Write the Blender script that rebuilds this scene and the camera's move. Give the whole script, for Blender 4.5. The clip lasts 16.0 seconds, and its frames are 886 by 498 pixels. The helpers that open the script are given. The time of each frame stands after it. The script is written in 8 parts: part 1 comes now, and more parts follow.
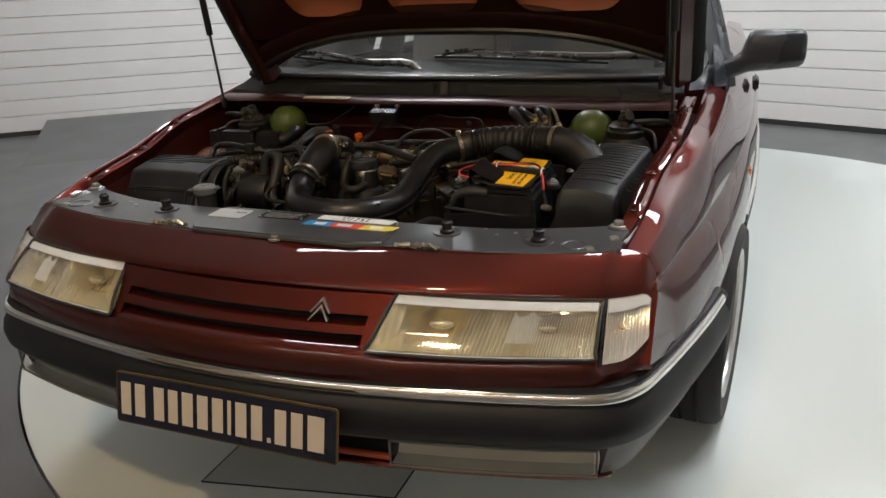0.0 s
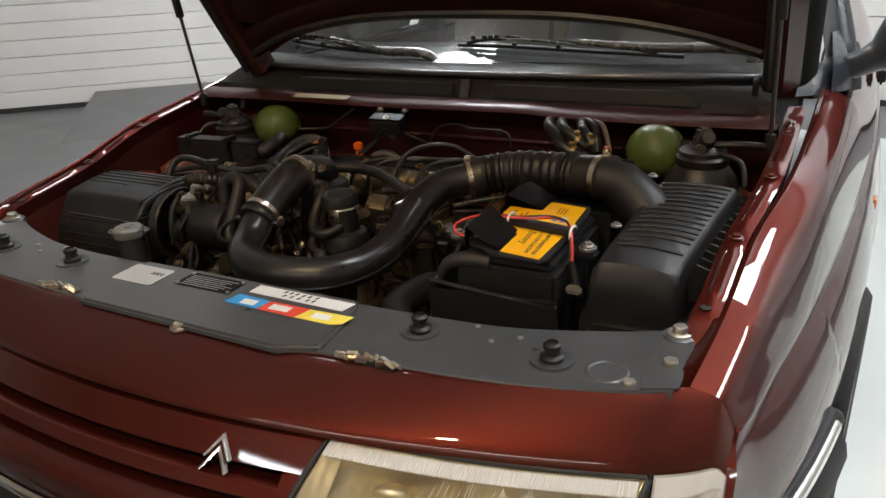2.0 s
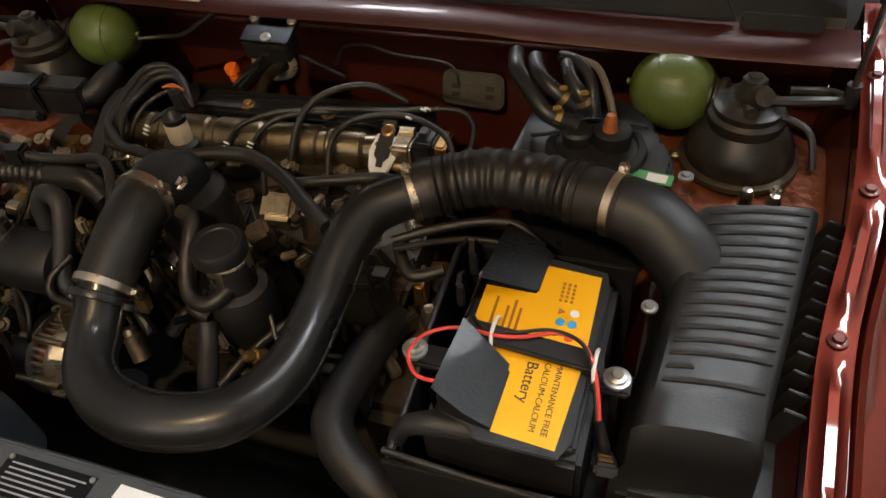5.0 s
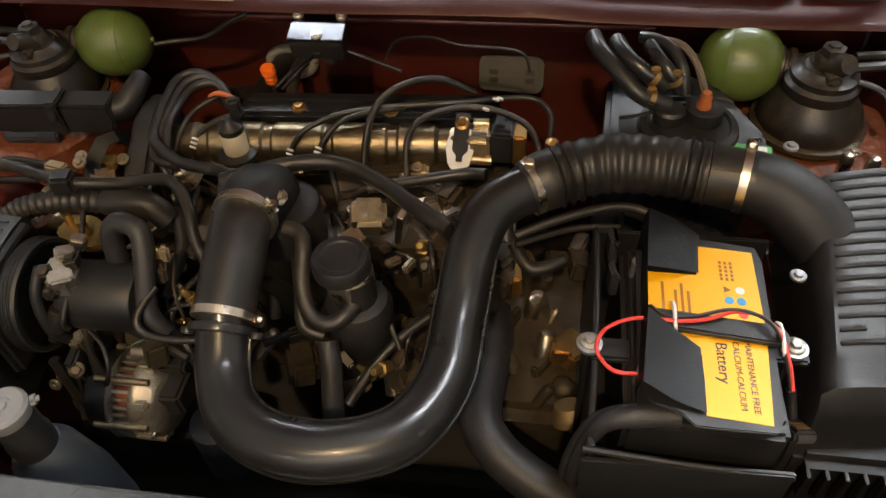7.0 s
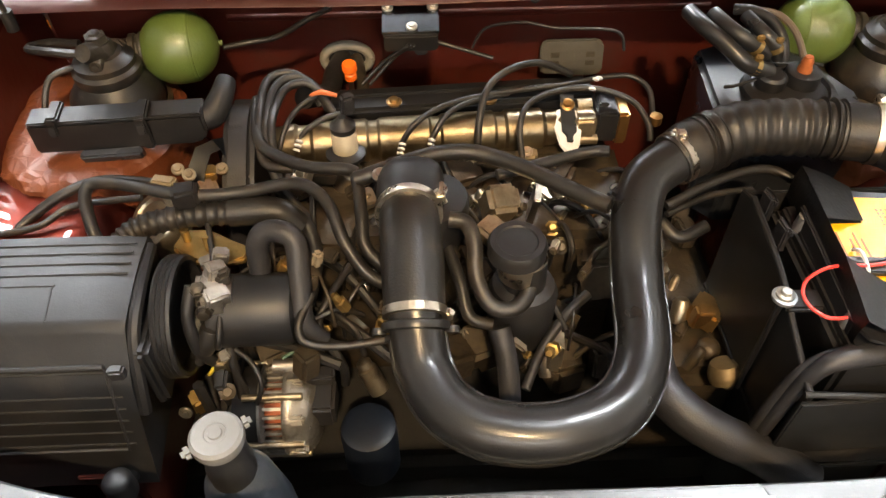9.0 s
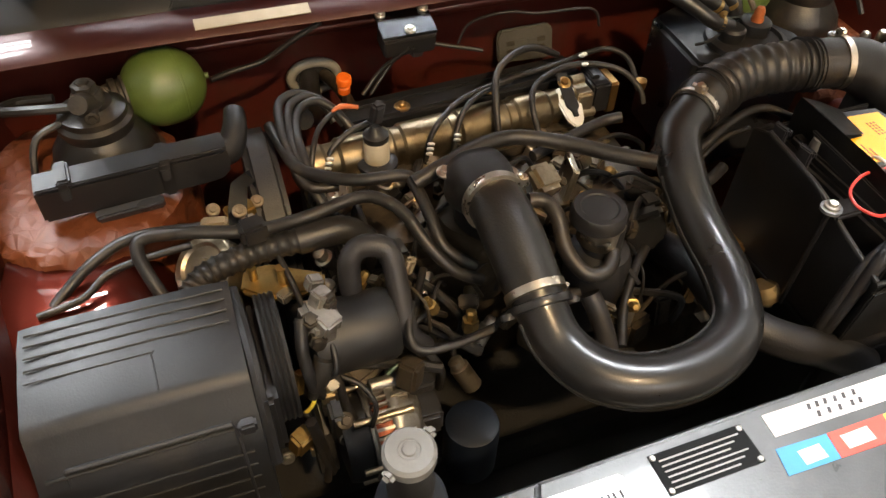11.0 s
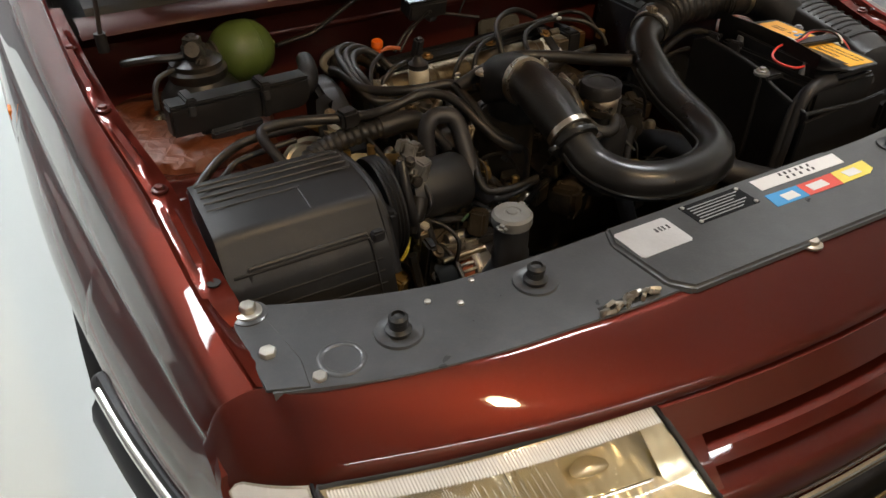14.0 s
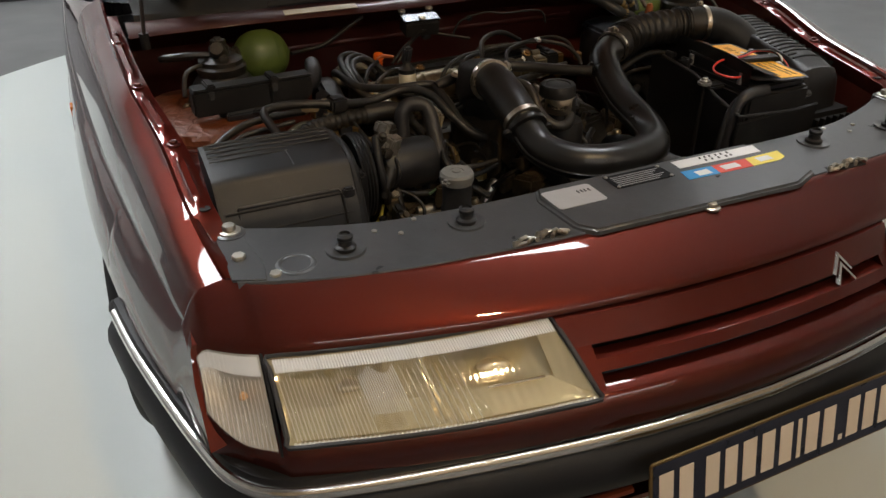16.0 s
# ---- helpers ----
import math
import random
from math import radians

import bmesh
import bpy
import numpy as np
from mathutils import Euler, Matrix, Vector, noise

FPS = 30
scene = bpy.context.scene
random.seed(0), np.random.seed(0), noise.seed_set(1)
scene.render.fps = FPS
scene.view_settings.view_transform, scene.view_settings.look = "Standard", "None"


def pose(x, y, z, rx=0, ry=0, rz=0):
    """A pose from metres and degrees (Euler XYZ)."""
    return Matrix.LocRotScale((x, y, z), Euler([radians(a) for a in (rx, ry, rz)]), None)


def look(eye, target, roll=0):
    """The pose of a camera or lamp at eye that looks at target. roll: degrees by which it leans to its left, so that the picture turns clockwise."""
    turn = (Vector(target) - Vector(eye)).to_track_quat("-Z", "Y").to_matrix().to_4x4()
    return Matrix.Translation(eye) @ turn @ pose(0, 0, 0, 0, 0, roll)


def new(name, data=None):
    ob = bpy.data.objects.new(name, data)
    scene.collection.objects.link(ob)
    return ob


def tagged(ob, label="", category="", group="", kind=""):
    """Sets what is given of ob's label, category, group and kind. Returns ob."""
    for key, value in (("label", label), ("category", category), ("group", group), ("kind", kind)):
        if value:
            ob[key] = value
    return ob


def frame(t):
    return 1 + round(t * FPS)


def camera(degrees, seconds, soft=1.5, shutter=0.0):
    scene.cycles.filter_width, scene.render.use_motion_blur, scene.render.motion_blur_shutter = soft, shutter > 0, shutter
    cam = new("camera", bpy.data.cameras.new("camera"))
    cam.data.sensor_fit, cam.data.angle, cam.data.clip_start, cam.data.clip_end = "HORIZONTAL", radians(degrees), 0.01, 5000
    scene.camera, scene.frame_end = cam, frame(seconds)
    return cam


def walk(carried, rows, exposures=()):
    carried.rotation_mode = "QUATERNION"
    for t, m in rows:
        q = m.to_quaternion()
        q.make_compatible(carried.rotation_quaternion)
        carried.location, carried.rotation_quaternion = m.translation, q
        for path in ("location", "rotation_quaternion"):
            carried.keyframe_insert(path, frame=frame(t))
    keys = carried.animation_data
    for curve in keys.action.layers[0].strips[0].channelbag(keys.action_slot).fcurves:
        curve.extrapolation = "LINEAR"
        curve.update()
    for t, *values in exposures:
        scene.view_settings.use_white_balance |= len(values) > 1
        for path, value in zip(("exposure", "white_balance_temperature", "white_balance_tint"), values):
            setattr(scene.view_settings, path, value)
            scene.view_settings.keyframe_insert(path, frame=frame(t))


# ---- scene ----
cam = camera(61.6, 16.0)
METRES, EYE, TILT, LEAN, TURN = 3.22, 1.25, -20.0, 2.2, 20.4
ROWS = [
    (0.0, 0.0, 0.0, 0.0, 0.0, 0.0, 0.0),
    (0.5, 0.0097, 0.0278, 0.0078, 1.39, -0.3, -0.18),
    (1.0, 0.02, 0.0677, 0.0246, 2.62, -0.92, -0.54),
    (1.5, 0.0307, 0.1104, 0.0443, 3.95, -1.79, -0.96),
    (2.0, 0.0445, 0.1613, 0.0637, 5.82, -2.89, -1.48),
    (2.5, 0.0467, 0.2044, 0.0814, 5.92, -4.57, -1.99),
    (3.0, 0.0421, 0.2406, 0.1066, 4.34, -8.14, -2.02),
    (5.5, 0.0137, 0.3424, 0.2002, -2.88, -27.3, 4.28),
    (6.0, -0.0049, 0.3473, 0.2058, -4.87, -28.3, 4.52),
    (6.5, -0.0341, 0.3485, 0.2042, -8.16, -27.94, 4.41),
    (7.0, -0.0663, 0.3534, 0.2012, -11.6, -27.3, 4.78),
    (7.5, -0.0926, 0.3623, 0.2025, -14.09, -27.42, 5.28),
    (8.0, -0.1177, 0.3721, 0.2056, -16.22, -27.91, 5.64),
    (8.5, -0.1418, 0.3779, 0.2071, -18.42, -28.22, 5.79),
    (9.0, -0.1715, 0.3815, 0.2062, -21.81, -28.29, 5.99),
    (9.5, -0.1983, 0.3862, 0.2038, -25.44, -28.05, 6.62),
    (12.0, -0.3069, 0.4513, 0.2198, -48.61, -30.46, 11.98),
    (12.5, -0.3327, 0.4434, 0.2068, -50.76, -28.06, 13.17),
    (13.0, -0.3624, 0.4265, 0.1899, -50.73, -25.48, 13.87),
    (13.5, -0.389, 0.4084, 0.1723, -49.66, -23.36, 14.03),
    (14.0, -0.4133, 0.3889, 0.1541, -48.35, -21.44, 13.88),
    (14.5, -0.4274, 0.3676, 0.1418, -46.85, -19.99, 13.68),
    (15.0, -0.4342, 0.342, 0.1293, -44.88, -18.16, 13.35),
    (15.5, -0.4367, 0.3213, 0.1184, -43.6, -16.46, 13.02),
    (16.0, -0.4409, 0.3074, 0.1108, -43.54, -15.22, 12.75),
]
walk(cam, [(t, pose(0.888, -1.150, EYE, TILT, LEAN, TURN) @ pose(METRES * x, METRES * y, METRES * z, 90 + pitch, roll, yaw)) for t, x, y, z, yaw, pitch, roll in ROWS], exposures=[(0, -0.07), (1.5, 0.12), (3.2, 0.46), (5.3, 0.62), (6.5, 0.98), (7.5, 1.25), (8.2, 1.88), (9, 2.12), (9.7, 1.75), (11.8, 1.6), (12.5, 1.55), (13.5, 0.85), (14.5, 0.15), (16, 0)])

# ---- light: the hall's ceiling lamps ----
world = bpy.data.worlds.new("hall_air")
scene.world = world
world.use_nodes = True
world.node_tree.nodes["Background"].inputs["Color"].default_value = (0.9, 0.95, 1.0, 1)
world.node_tree.nodes["Background"].inputs["Strength"].default_value = 0.04


def area_lamp(name, at, to, sx, sy, watts, colour):
    data = bpy.data.lights.new(name, "AREA")
    data.shape, data.size, data.size_y, data.energy, data.color = "RECTANGLE", sx, sy, watts, colour
    ob = new(name, data)
    ob.matrix_world = look(at, to)
    return ob


COOL, WARM = (0.93, 0.97, 1.0), (1.0, 0.70, 0.38)


# ---- materials ----
def mat(name, col, rough=0.5, metal=0.0, vary=0.12, scale=18.0, fine=160.0, bump=0.15, coat=0.0, dirt=None, dirt_amount=0.0, dirt_scale=9.0, rvary=0.12):
    m = bpy.data.materials.new(name)
    m.use_nodes = True
    nt = m.node_tree
    n, l = nt.nodes, nt.links
    b = n["Principled BSDF"]
    tc = n.new("ShaderNodeTexCoord")
    big, small = n.new("ShaderNodeTexNoise"), n.new("ShaderNodeTexNoise")
    big.inputs["Scale"].default_value, small.inputs["Scale"].default_value = scale, fine
    big.inputs["Detail"].default_value, small.inputs["Detail"].default_value = 5, 3
    for t in (big, small):
        l.new(tc.outputs["Object"], t.inputs["Vector"])
    mix = n.new("ShaderNodeMix")
    mix.data_type = "RGBA"
    mix.inputs[6].default_value = (*[c * (1 - vary) for c in col], 1)
    mix.inputs[7].default_value = (*[min(1, c * (1 + vary)) for c in col], 1)
    add = n.new("ShaderNodeMath")
    add.operation = "MULTIPLY_ADD"
    l.new(big.outputs["Fac"], add.inputs[0])
    add.inputs[1].default_value = 1.6
    half = n.new("ShaderNodeMath")
    half.operation = "MULTIPLY_ADD"
    l.new(small.outputs["Fac"], half.inputs[0])
    half.inputs[1].default_value, half.inputs[2].default_value = 0.5, -0.55
    l.new(half.outputs[0], add.inputs[2])
    add.use_clamp = True
    l.new(add.outputs[0], mix.inputs[0])
    out = mix.outputs[2]
    if dirt:
        d = n.new("ShaderNodeTexNoise")
        d.inputs["Scale"].default_value, d.inputs["Detail"].default_value, d.inputs["Roughness"].default_value = dirt_scale, 8, 0.65
        l.new(tc.outputs["Object"], d.inputs["Vector"])
        ramp = n.new("ShaderNodeMapRange")
        ramp.inputs["From Min"].default_value, ramp.inputs["From Max"].default_value = 0.52, 0.72
        ramp.inputs["To Max"].default_value = dirt_amount
        l.new(d.outputs["Fac"], ramp.inputs["Value"])
        m2 = n.new("ShaderNodeMix")
        m2.data_type = "RGBA"
        l.new(ramp.outputs[0], m2.inputs[0])
        l.new(out, m2.inputs[6])
        m2.inputs[7].default_value = (*dirt, 1)
        out = m2.outputs[2]
    l.new(out, b.inputs["Base Color"])
    r = n.new("ShaderNodeMapRange")
    r.inputs["To Min"].default_value, r.inputs["To Max"].default_value = max(0.02, rough - rvary), min(1, rough + rvary)
    l.new(big.outputs["Fac"], r.inputs["Value"])
    l.new(r.outputs[0], b.inputs["Roughness"])
    b.inputs["Metallic"].default_value = metal
    b.inputs["Coat Weight"].default_value, b.inputs["Coat Roughness"].default_value = coat, 0.04
    if bump:
        bp = n.new("ShaderNodeBump")
        bp.inputs["Strength"].default_value, bp.inputs["Distance"].default_value = bump, 0.002
        l.new(small.outputs["Fac"], bp.inputs["Height"])
        l.new(bp.outputs[0], b.inputs["Normal"])
    return m


def glass(name, tint, mix_gloss=0.12, ridges=0.0, ridge_scale=60.0, direction="X"):
    m = bpy.data.materials.new(name)
    m.use_nodes = True
    n, l = m.node_tree.nodes, m.node_tree.links
    n.remove(n["Principled BSDF"])
    tr, gl, mx, fr = n.new("ShaderNodeBsdfTransparent"), n.new("ShaderNodeBsdfGlossy"), n.new("ShaderNodeMixShader"), n.new("ShaderNodeFresnel")
    tr.inputs["Color"].default_value = (*tint, 1)
    gl.inputs["Roughness"].default_value = 0.06
    ad = n.new("ShaderNodeMath")
    ad.operation = "ADD"
    ad.use_clamp = True
    ad.inputs[1].default_value = mix_gloss
    l.new(fr.outputs[0], ad.inputs[0])
    l.new(ad.outputs[0], mx.inputs[0])
    l.new(tr.outputs[0], mx.inputs[1])
    l.new(gl.outputs[0], mx.inputs[2])
    l.new(mx.outputs[0], n["Material Output"].inputs["Surface"])
    if ridges:
        tc, wv, bp = n.new("ShaderNodeTexCoord"), n.new("ShaderNodeTexWave"), n.new("ShaderNodeBump")
        wv.bands_direction, wv.inputs["Scale"].default_value, wv.inputs["Distortion"].default_value = direction, ridge_scale, 0.0
        l.new(tc.outputs["Object"], wv.inputs["Vector"])
        l.new(wv.outputs["Fac"], bp.inputs["Height"])
        bp.inputs["Strength"].default_value, bp.inputs["Distance"].default_value = ridges, 0.004
        for s in (gl, fr):
            l.new(bp.outputs[0], s.inputs["Normal"])
    return m


def glow(name, col, strength):
    m = bpy.data.materials.new(name)
    m.use_nodes = True
    b = m.node_tree.nodes["Principled BSDF"]
    b.inputs["Base Color"].default_value = (0.8, 0.8, 0.8, 1)
    b.inputs["Emission Color"].default_value, b.inputs["Emission Strength"].default_value = (*col, 1), strength
    return m


PAINT = mat("dark_red_paint", (0.094, 0.0150, 0.0092), 0.42, 0.75, 0.06, 6, 900, 0.02, coat=1.0, rvary=0.03)
PAINT.node_tree.nodes["Principled BSDF"].inputs["Coat Roughness"].default_value = 0.03
PAINT.node_tree.nodes["Principled BSDF"].inputs["Coat IOR"].default_value = 1.5
PAINT.node_tree.nodes["Principled BSDF"].inputs["Specular IOR Level"].default_value = 0.15
PAINT.node_tree.nodes["Principled BSDF"].inputs["Specular Tint"].default_value = (0.22, 0.06, 0.045, 1)
BAYPAINT = mat("engine_bay_red_paint", (0.095, 0.0155, 0.0095), 0.40, 0.35, 0.25, 9, 70, 0.25, coat=0.4, dirt=(0.06, 0.03, 0.02), dirt_amount=0.7)
SEALANT = mat("crinkled_red_sealant", (0.155, 0.043, 0.0145), 0.50, 0.0, 0.35, 12, 60, 0.6, coat=0.0, dirt=(0.09, 0.03, 0.014), dirt_amount=0.6, dirt_scale=12)
CHROME = mat("bright_chrome", (0.90, 0.88, 0.85), 0.13, 1.0, 0.04, 12, 300, 0.03, rvary=0.05)
BUMPER = mat("dark_grey_bumper_plastic", (0.0075, 0.0080, 0.0105), 0.55, 0, 0.15, 7, 400, 0.12)
VALANCE = mat("grey_valance_plastic", (0.12, 0.12, 0.125), 0.5, 0, 0.15, 7, 400, 0.1)
BLACK = mat("black_moulded_plastic", (0.011, 0.011, 0.012), 0.46, 0, 0.2, 20, 500, 0.12, dirt=(0.07, 0.06, 0.05), dirt_amount=0.22, dirt_scale=11)
GREYBLACK = mat("faded_black_plastic", (0.022, 0.022, 0.025), 0.46, 0, 0.2, 12, 420, 0.22, dirt=(0.055, 0.05, 0.046), dirt_amount=0.4, dirt_scale=10)
RUBBER = mat("black_rubber_hose", (0.015, 0.014, 0.013), 0.40, 0, 0.25, 25, 350, 0.20, dirt=(0.085, 0.062, 0.038), dirt_amount=0.45, dirt_scale=20)
GLOSSTUBE = mat("satin_black_intake_tube", (0.014, 0.014, 0.0145), 0.31, 0, 0.15, 15, 500, 0.08, coat=0.15, dirt=(0.07, 0.06, 0.05), dirt_amount=0.15)
DARK = mat("deep_black_grime", (0.012, 0.011, 0.010), 0.75, 0, 0.3, 20, 200, 0.3)
GRIME = mat("oily_engine_casting", (0.070, 0.054, 0.035), 0.48, 0.5, 0.45, 22, 130, 0.5, dirt=(0.02, 0.015, 0.01), dirt_amount=0.9, dirt_scale=18)
ALU = mat("aged_aluminium_casting", (0.46, 0.39, 0.28), 0.34, 0.95, 0.25, 25, 170, 0.35, dirt=(0.06, 0.042, 0.025), dirt_amount=0.85, dirt_scale=24)
STEEL = mat("zinc_plated_steel", (0.66, 0.59, 0.49), 0.30, 1.0, 0.25, 40, 300, 0.15, dirt=(0.2, 0.14, 0.08), dirt_amount=0.4, dirt_scale=40)
BOLT = mat("pale_painted_bolt", (0.50, 0.48, 0.43), 0.36, 0.85, 0.2, 60, 300, 0.2)
SLAM = mat("scuffed_grey_slam_panel", (0.062, 0.066, 0.072), 0.31, 0, 0.18, 26, 320, 0.10, coat=0.20, dirt=(0.10, 0.10, 0.10), dirt_amount=0.30, dirt_scale=60, rvary=0.08)
SPHERE = mat("olive_green_painted_steel", (0.088, 0.128, 0.026), 0.42, 0, 0.18, 14, 220, 0.2, coat=0.3, dirt=(0.07, 0.08, 0.02), dirt_amount=0.5, dirt_scale=16)
ORANGE = mat("orange_plastic", (0.95, 0.16, 0.01), 0.45, 0, 0.1)
YELLOW = mat("yellow_paper_label", (0.95, 0.47, 0.002), 0.42, 0, 0.05, 12, 300, 0.05)
WHITEP = mat("white_paper_label", (0.80, 0.80, 0.80), 0.4, 0, 0.05, 12, 300, 0.05)
INK = mat("black_ink", (0.03, 0.025, 0.03), 0.5, 0, 0.1)
SILVERLABEL = mat("brushed_silver_label", (0.62, 0.62, 0.62), 0.35, 0.4, 0.08)
BLUE = mat("blue_print", (0.04, 0.32, 0.70), 0.45)
RED = mat("red_print", (0.75, 0.07, 0.04), 0.45)
YPRINT = mat("pale_yellow_print", (0.85, 0.70, 0.10), 0.45)
PINK = mat("red_wire_insulation", (0.72, 0.06, 0.05), 0.35, 0, 0.08)
NAVY = mat("navy_plate_enamel", (0.010, 0.012, 0.028), 0.3, 0, 0.1, coat=0.4)
PLATEWHITE = mat("ivory_plate_lettering", (0.78, 0.68, 0.56), 0.4, 0, 0.04)
TYRE = mat("tyre_rubber", (0.022, 0.022, 0.023), 0.7, 0, 0.2, 30, 250, 0.3)
RIM = mat("silver_alloy", (0.60, 0.60, 0.60), 0.32, 0.8, 0.06)
MIRRORGREY = mat("satin_slate_plastic", (0.028, 0.032, 0.041), 0.28, 0, 0.08, 10, 500, 0.06)
PALEBULB = mat("pale_bulb_glass", (0.90, 0.52, 0.22), 0.2, 0, 0.08, coat=0.6)
GOLD = mat("gold_passivated_steel", (0.42, 0.29, 0.11), 0.40, 0.85, 0.3, 30, 200, 0.2, dirt=(0.08, 0.05, 0.02), dirt_amount=0.6, dirt_scale=30)
AMBER = mat("amber_lens", (0.9, 0.24, 0.02), 0.2, 0, 0.08, coat=0.6)
REFLECTOR = mat("lamp_reflector", (1.0, 0.86, 0.60), 0.12, 0.72, 0.08, 30, 120, 0.0, rvary=0.06)
_n, _l = REFLECTOR.node_tree.nodes, REFLECTOR.node_tree.links
_w, _z, _a, _b, _t = _n.new("ShaderNodeTexWave"), _n.new("ShaderNodeTexNoise"), _n.new("ShaderNodeMath"), _n.new("ShaderNodeBump"), _n.new("ShaderNodeTexCoord")
_w.bands_direction, _w.inputs["Scale"].default_value, _w.inputs["Distortion"].default_value = "X", 22.0, 0.8
_z.inputs["Scale"].default_value, _z.inputs["Detail"].default_value = 16.0, 2.0
_a.operation, _a.inputs[1].default_value = "MULTIPLY_ADD", 0.22
_b.inputs["Strength"].default_value, _b.inputs["Distance"].default_value = 0.30, 0.004
_l.new(_t.outputs["Object"], _w.inputs["Vector"])
_l.new(_t.outputs["Object"], _z.inputs["Vector"])
_l.new(_w.outputs["Fac"], _a.inputs[0])
_l.new(_z.outputs["Fac"], _a.inputs[2])
_l.new(_a.outputs[0], _b.inputs["Height"])
_l.new(_b.outputs[0], _n["Principled BSDF"].inputs["Normal"])
BOWL = mat("lamp_bowl", (0.86, 0.78, 0.60), 0.2, 0.7, 0.1, 30, 90, 0.2)
SEAT = mat("grey_seat_cloth", (0.16, 0.165, 0.175), 0.9, 0, 0.2, 20, 400, 0.2)
LENS = glass("clear_fluted_lens", (0.99, 0.99, 0.98), 0.05, 0.02, 40.0)
FROST = mat("frosted_ribbed_glass", (0.96, 0.97, 0.98), 0.18, 0.45, 0.04, 30, 160, 0.05, coat=0.3, rvary=0.02)
MILKY = mat("milky_indicator_shell", (0.86, 0.82, 0.76), 0.22, 0.60, 0.15, 30, 120, 0.3)
COWLBLACK = mat("clean_black_cowl_plastic", (0.006, 0.006, 0.0065), 0.55, 0, 0.1, 12, 500, 0.06)
COWLBLACK.node_tree.nodes["Principled BSDF"].inputs["Specular IOR Level"].default_value = 0.25
LIPPAINT = mat("glossy_bay_lip_paint", (0.046, 0.0085, 0.006), 0.40, 0.3, 0.2, 9, 120, 0.08, coat=0.3, dirt=(0.04, 0.02, 0.012), dirt_amount=0.5)
COWLTOP = mat("warm_grey_cowl_plastic", (0.030, 0.0285, 0.0265), 0.38, 0, 0.1, 12, 500, 0.06)
ARMGREY = mat("worn_grey_wiper_arm", (0.28, 0.275, 0.265), 0.27, 0.7, 0.1, 20, 300, 0.06)
# bonnet underside where the warm lamp falls: its light is in the colour
POCKETLIT = mat("lamplit_bonnet_red", (0.30, 0.088, 0.032), 0.36, 0.2, 0.15, 9, 120, 0.1, coat=0.4)
CEIL = mat("white_hall_ceiling", (0.80, 0.79, 0.77), 0.8)
BACKWALL = mat("grey_hall_wall", (0.74, 0.71, 0.66), 0.8)
# bonnet underside red, darkened to carry the shade under the panel
HOODIN = mat("shade_darkened_bonnet_red", (0.045, 0.011, 0.007), 0.40, 0.35, 0.2, 9, 80, 0.12, coat=0.5)
LENSFINE = glass("clear_ribbed_lens", (0.97, 0.96, 0.94), 0.10, 0.22, 60.0)
FOGLENS = glass("fog_lamp_lens", (0.70, 0.70, 0.66), 0.06, 0.25, 40.0)
SCREEN = glass("windscreen_glass", (0.86, 0.89, 0.88), 0.05)
DISC = mat("pale_turntable_epoxy", (0.61, 0.65, 0.63), 0.32, 0, 0.010, 0.8, 60, 0.05, rvary=0.015)
FLOORM = mat("dark_grey_floor_paint", (0.105, 0.107, 0.110), 0.4, 0, 0.08, 3, 80, 0.06, dirt=(0.08, 0.08, 0.08), dirt_amount=0.5, dirt_scale=2)
SLAT = mat("white_door_panel", (0.76, 0.76, 0.76), 0.5, 0, 0.03, 4, 120, 0.12)
WALLW = mat("white_wall_paint", (0.66, 0.66, 0.66), 0.7, 0, 0.04, 3, 90, 0.1)
SEAL = mat("black_door_seal", (0.03, 0.03, 0.032), 0.6)
_n, _l = SEALANT.node_tree.nodes, SEALANT.node_tree.links
_v, _c = _n.new("ShaderNodeTexVoronoi"), _n.new("ShaderNodeTexCoord")
_v.feature, _v.inputs["Scale"].default_value = "F2", 44.0
_l.new(_c.outputs["Object"], _v.inputs["Vector"])
_l.new(_v.outputs["Distance"], _n["Bump"].inputs["Height"])
_n["Bump"].inputs["Distance"].default_value = 0.008
GREASE = mat("greasy_black_casting", (0.035, 0.030, 0.024), 0.42, 0.35, 0.35, 30, 160, 0.5, dirt=(0.10, 0.08, 0.05), dirt_amount=0.5, dirt_scale=26)
COPPERISH = mat("brass_fitting", (0.40, 0.24, 0.09), 0.35, 0.9, 0.2, 40)
GREENL = mat("green_label", (0.10, 0.42, 0.16), 0.4)
GREYCLAMP = mat("dull_aluminium_clip", (0.42, 0.43, 0.45), 0.4, 0.8, 0.15)
MODULE = mat("satin_metal_cover", (0.115, 0.12, 0.13), 0.25, 1.0, 0.06, 12, 300, 0.04, rvary=0.05)
WARMWALL = mat("warm_beige_hall_wall", (0.68, 0.50, 0.32), 0.75)
HATCH = mat("worn_hatch_plate", (0.52, 0.54, 0.51), 0.5, 0, 0.10, 5, 90, 0.1)


# ---- mesh tools ----
def curve_points(pts, n=6):
    """Points of a smooth line through pts."""
    p = [Vector(q) for q in pts]
    if len(p) < 3:
        return p
    out = []
    for i in range(len(p) - 1):
        a, b, c, d = p[max(i - 1, 0)], p[i], p[i + 1], p[min(i + 2, len(p) - 1)]
        for k in range(n):
            t = k / n
            out.append(0.5 * (2 * b + (c - a) * t + (2 * a - 5 * b + 4 * c - d) * t * t + (3 * b - a - 3 * c + d) * t ** 3))
    out.append(p[-1])
    return out


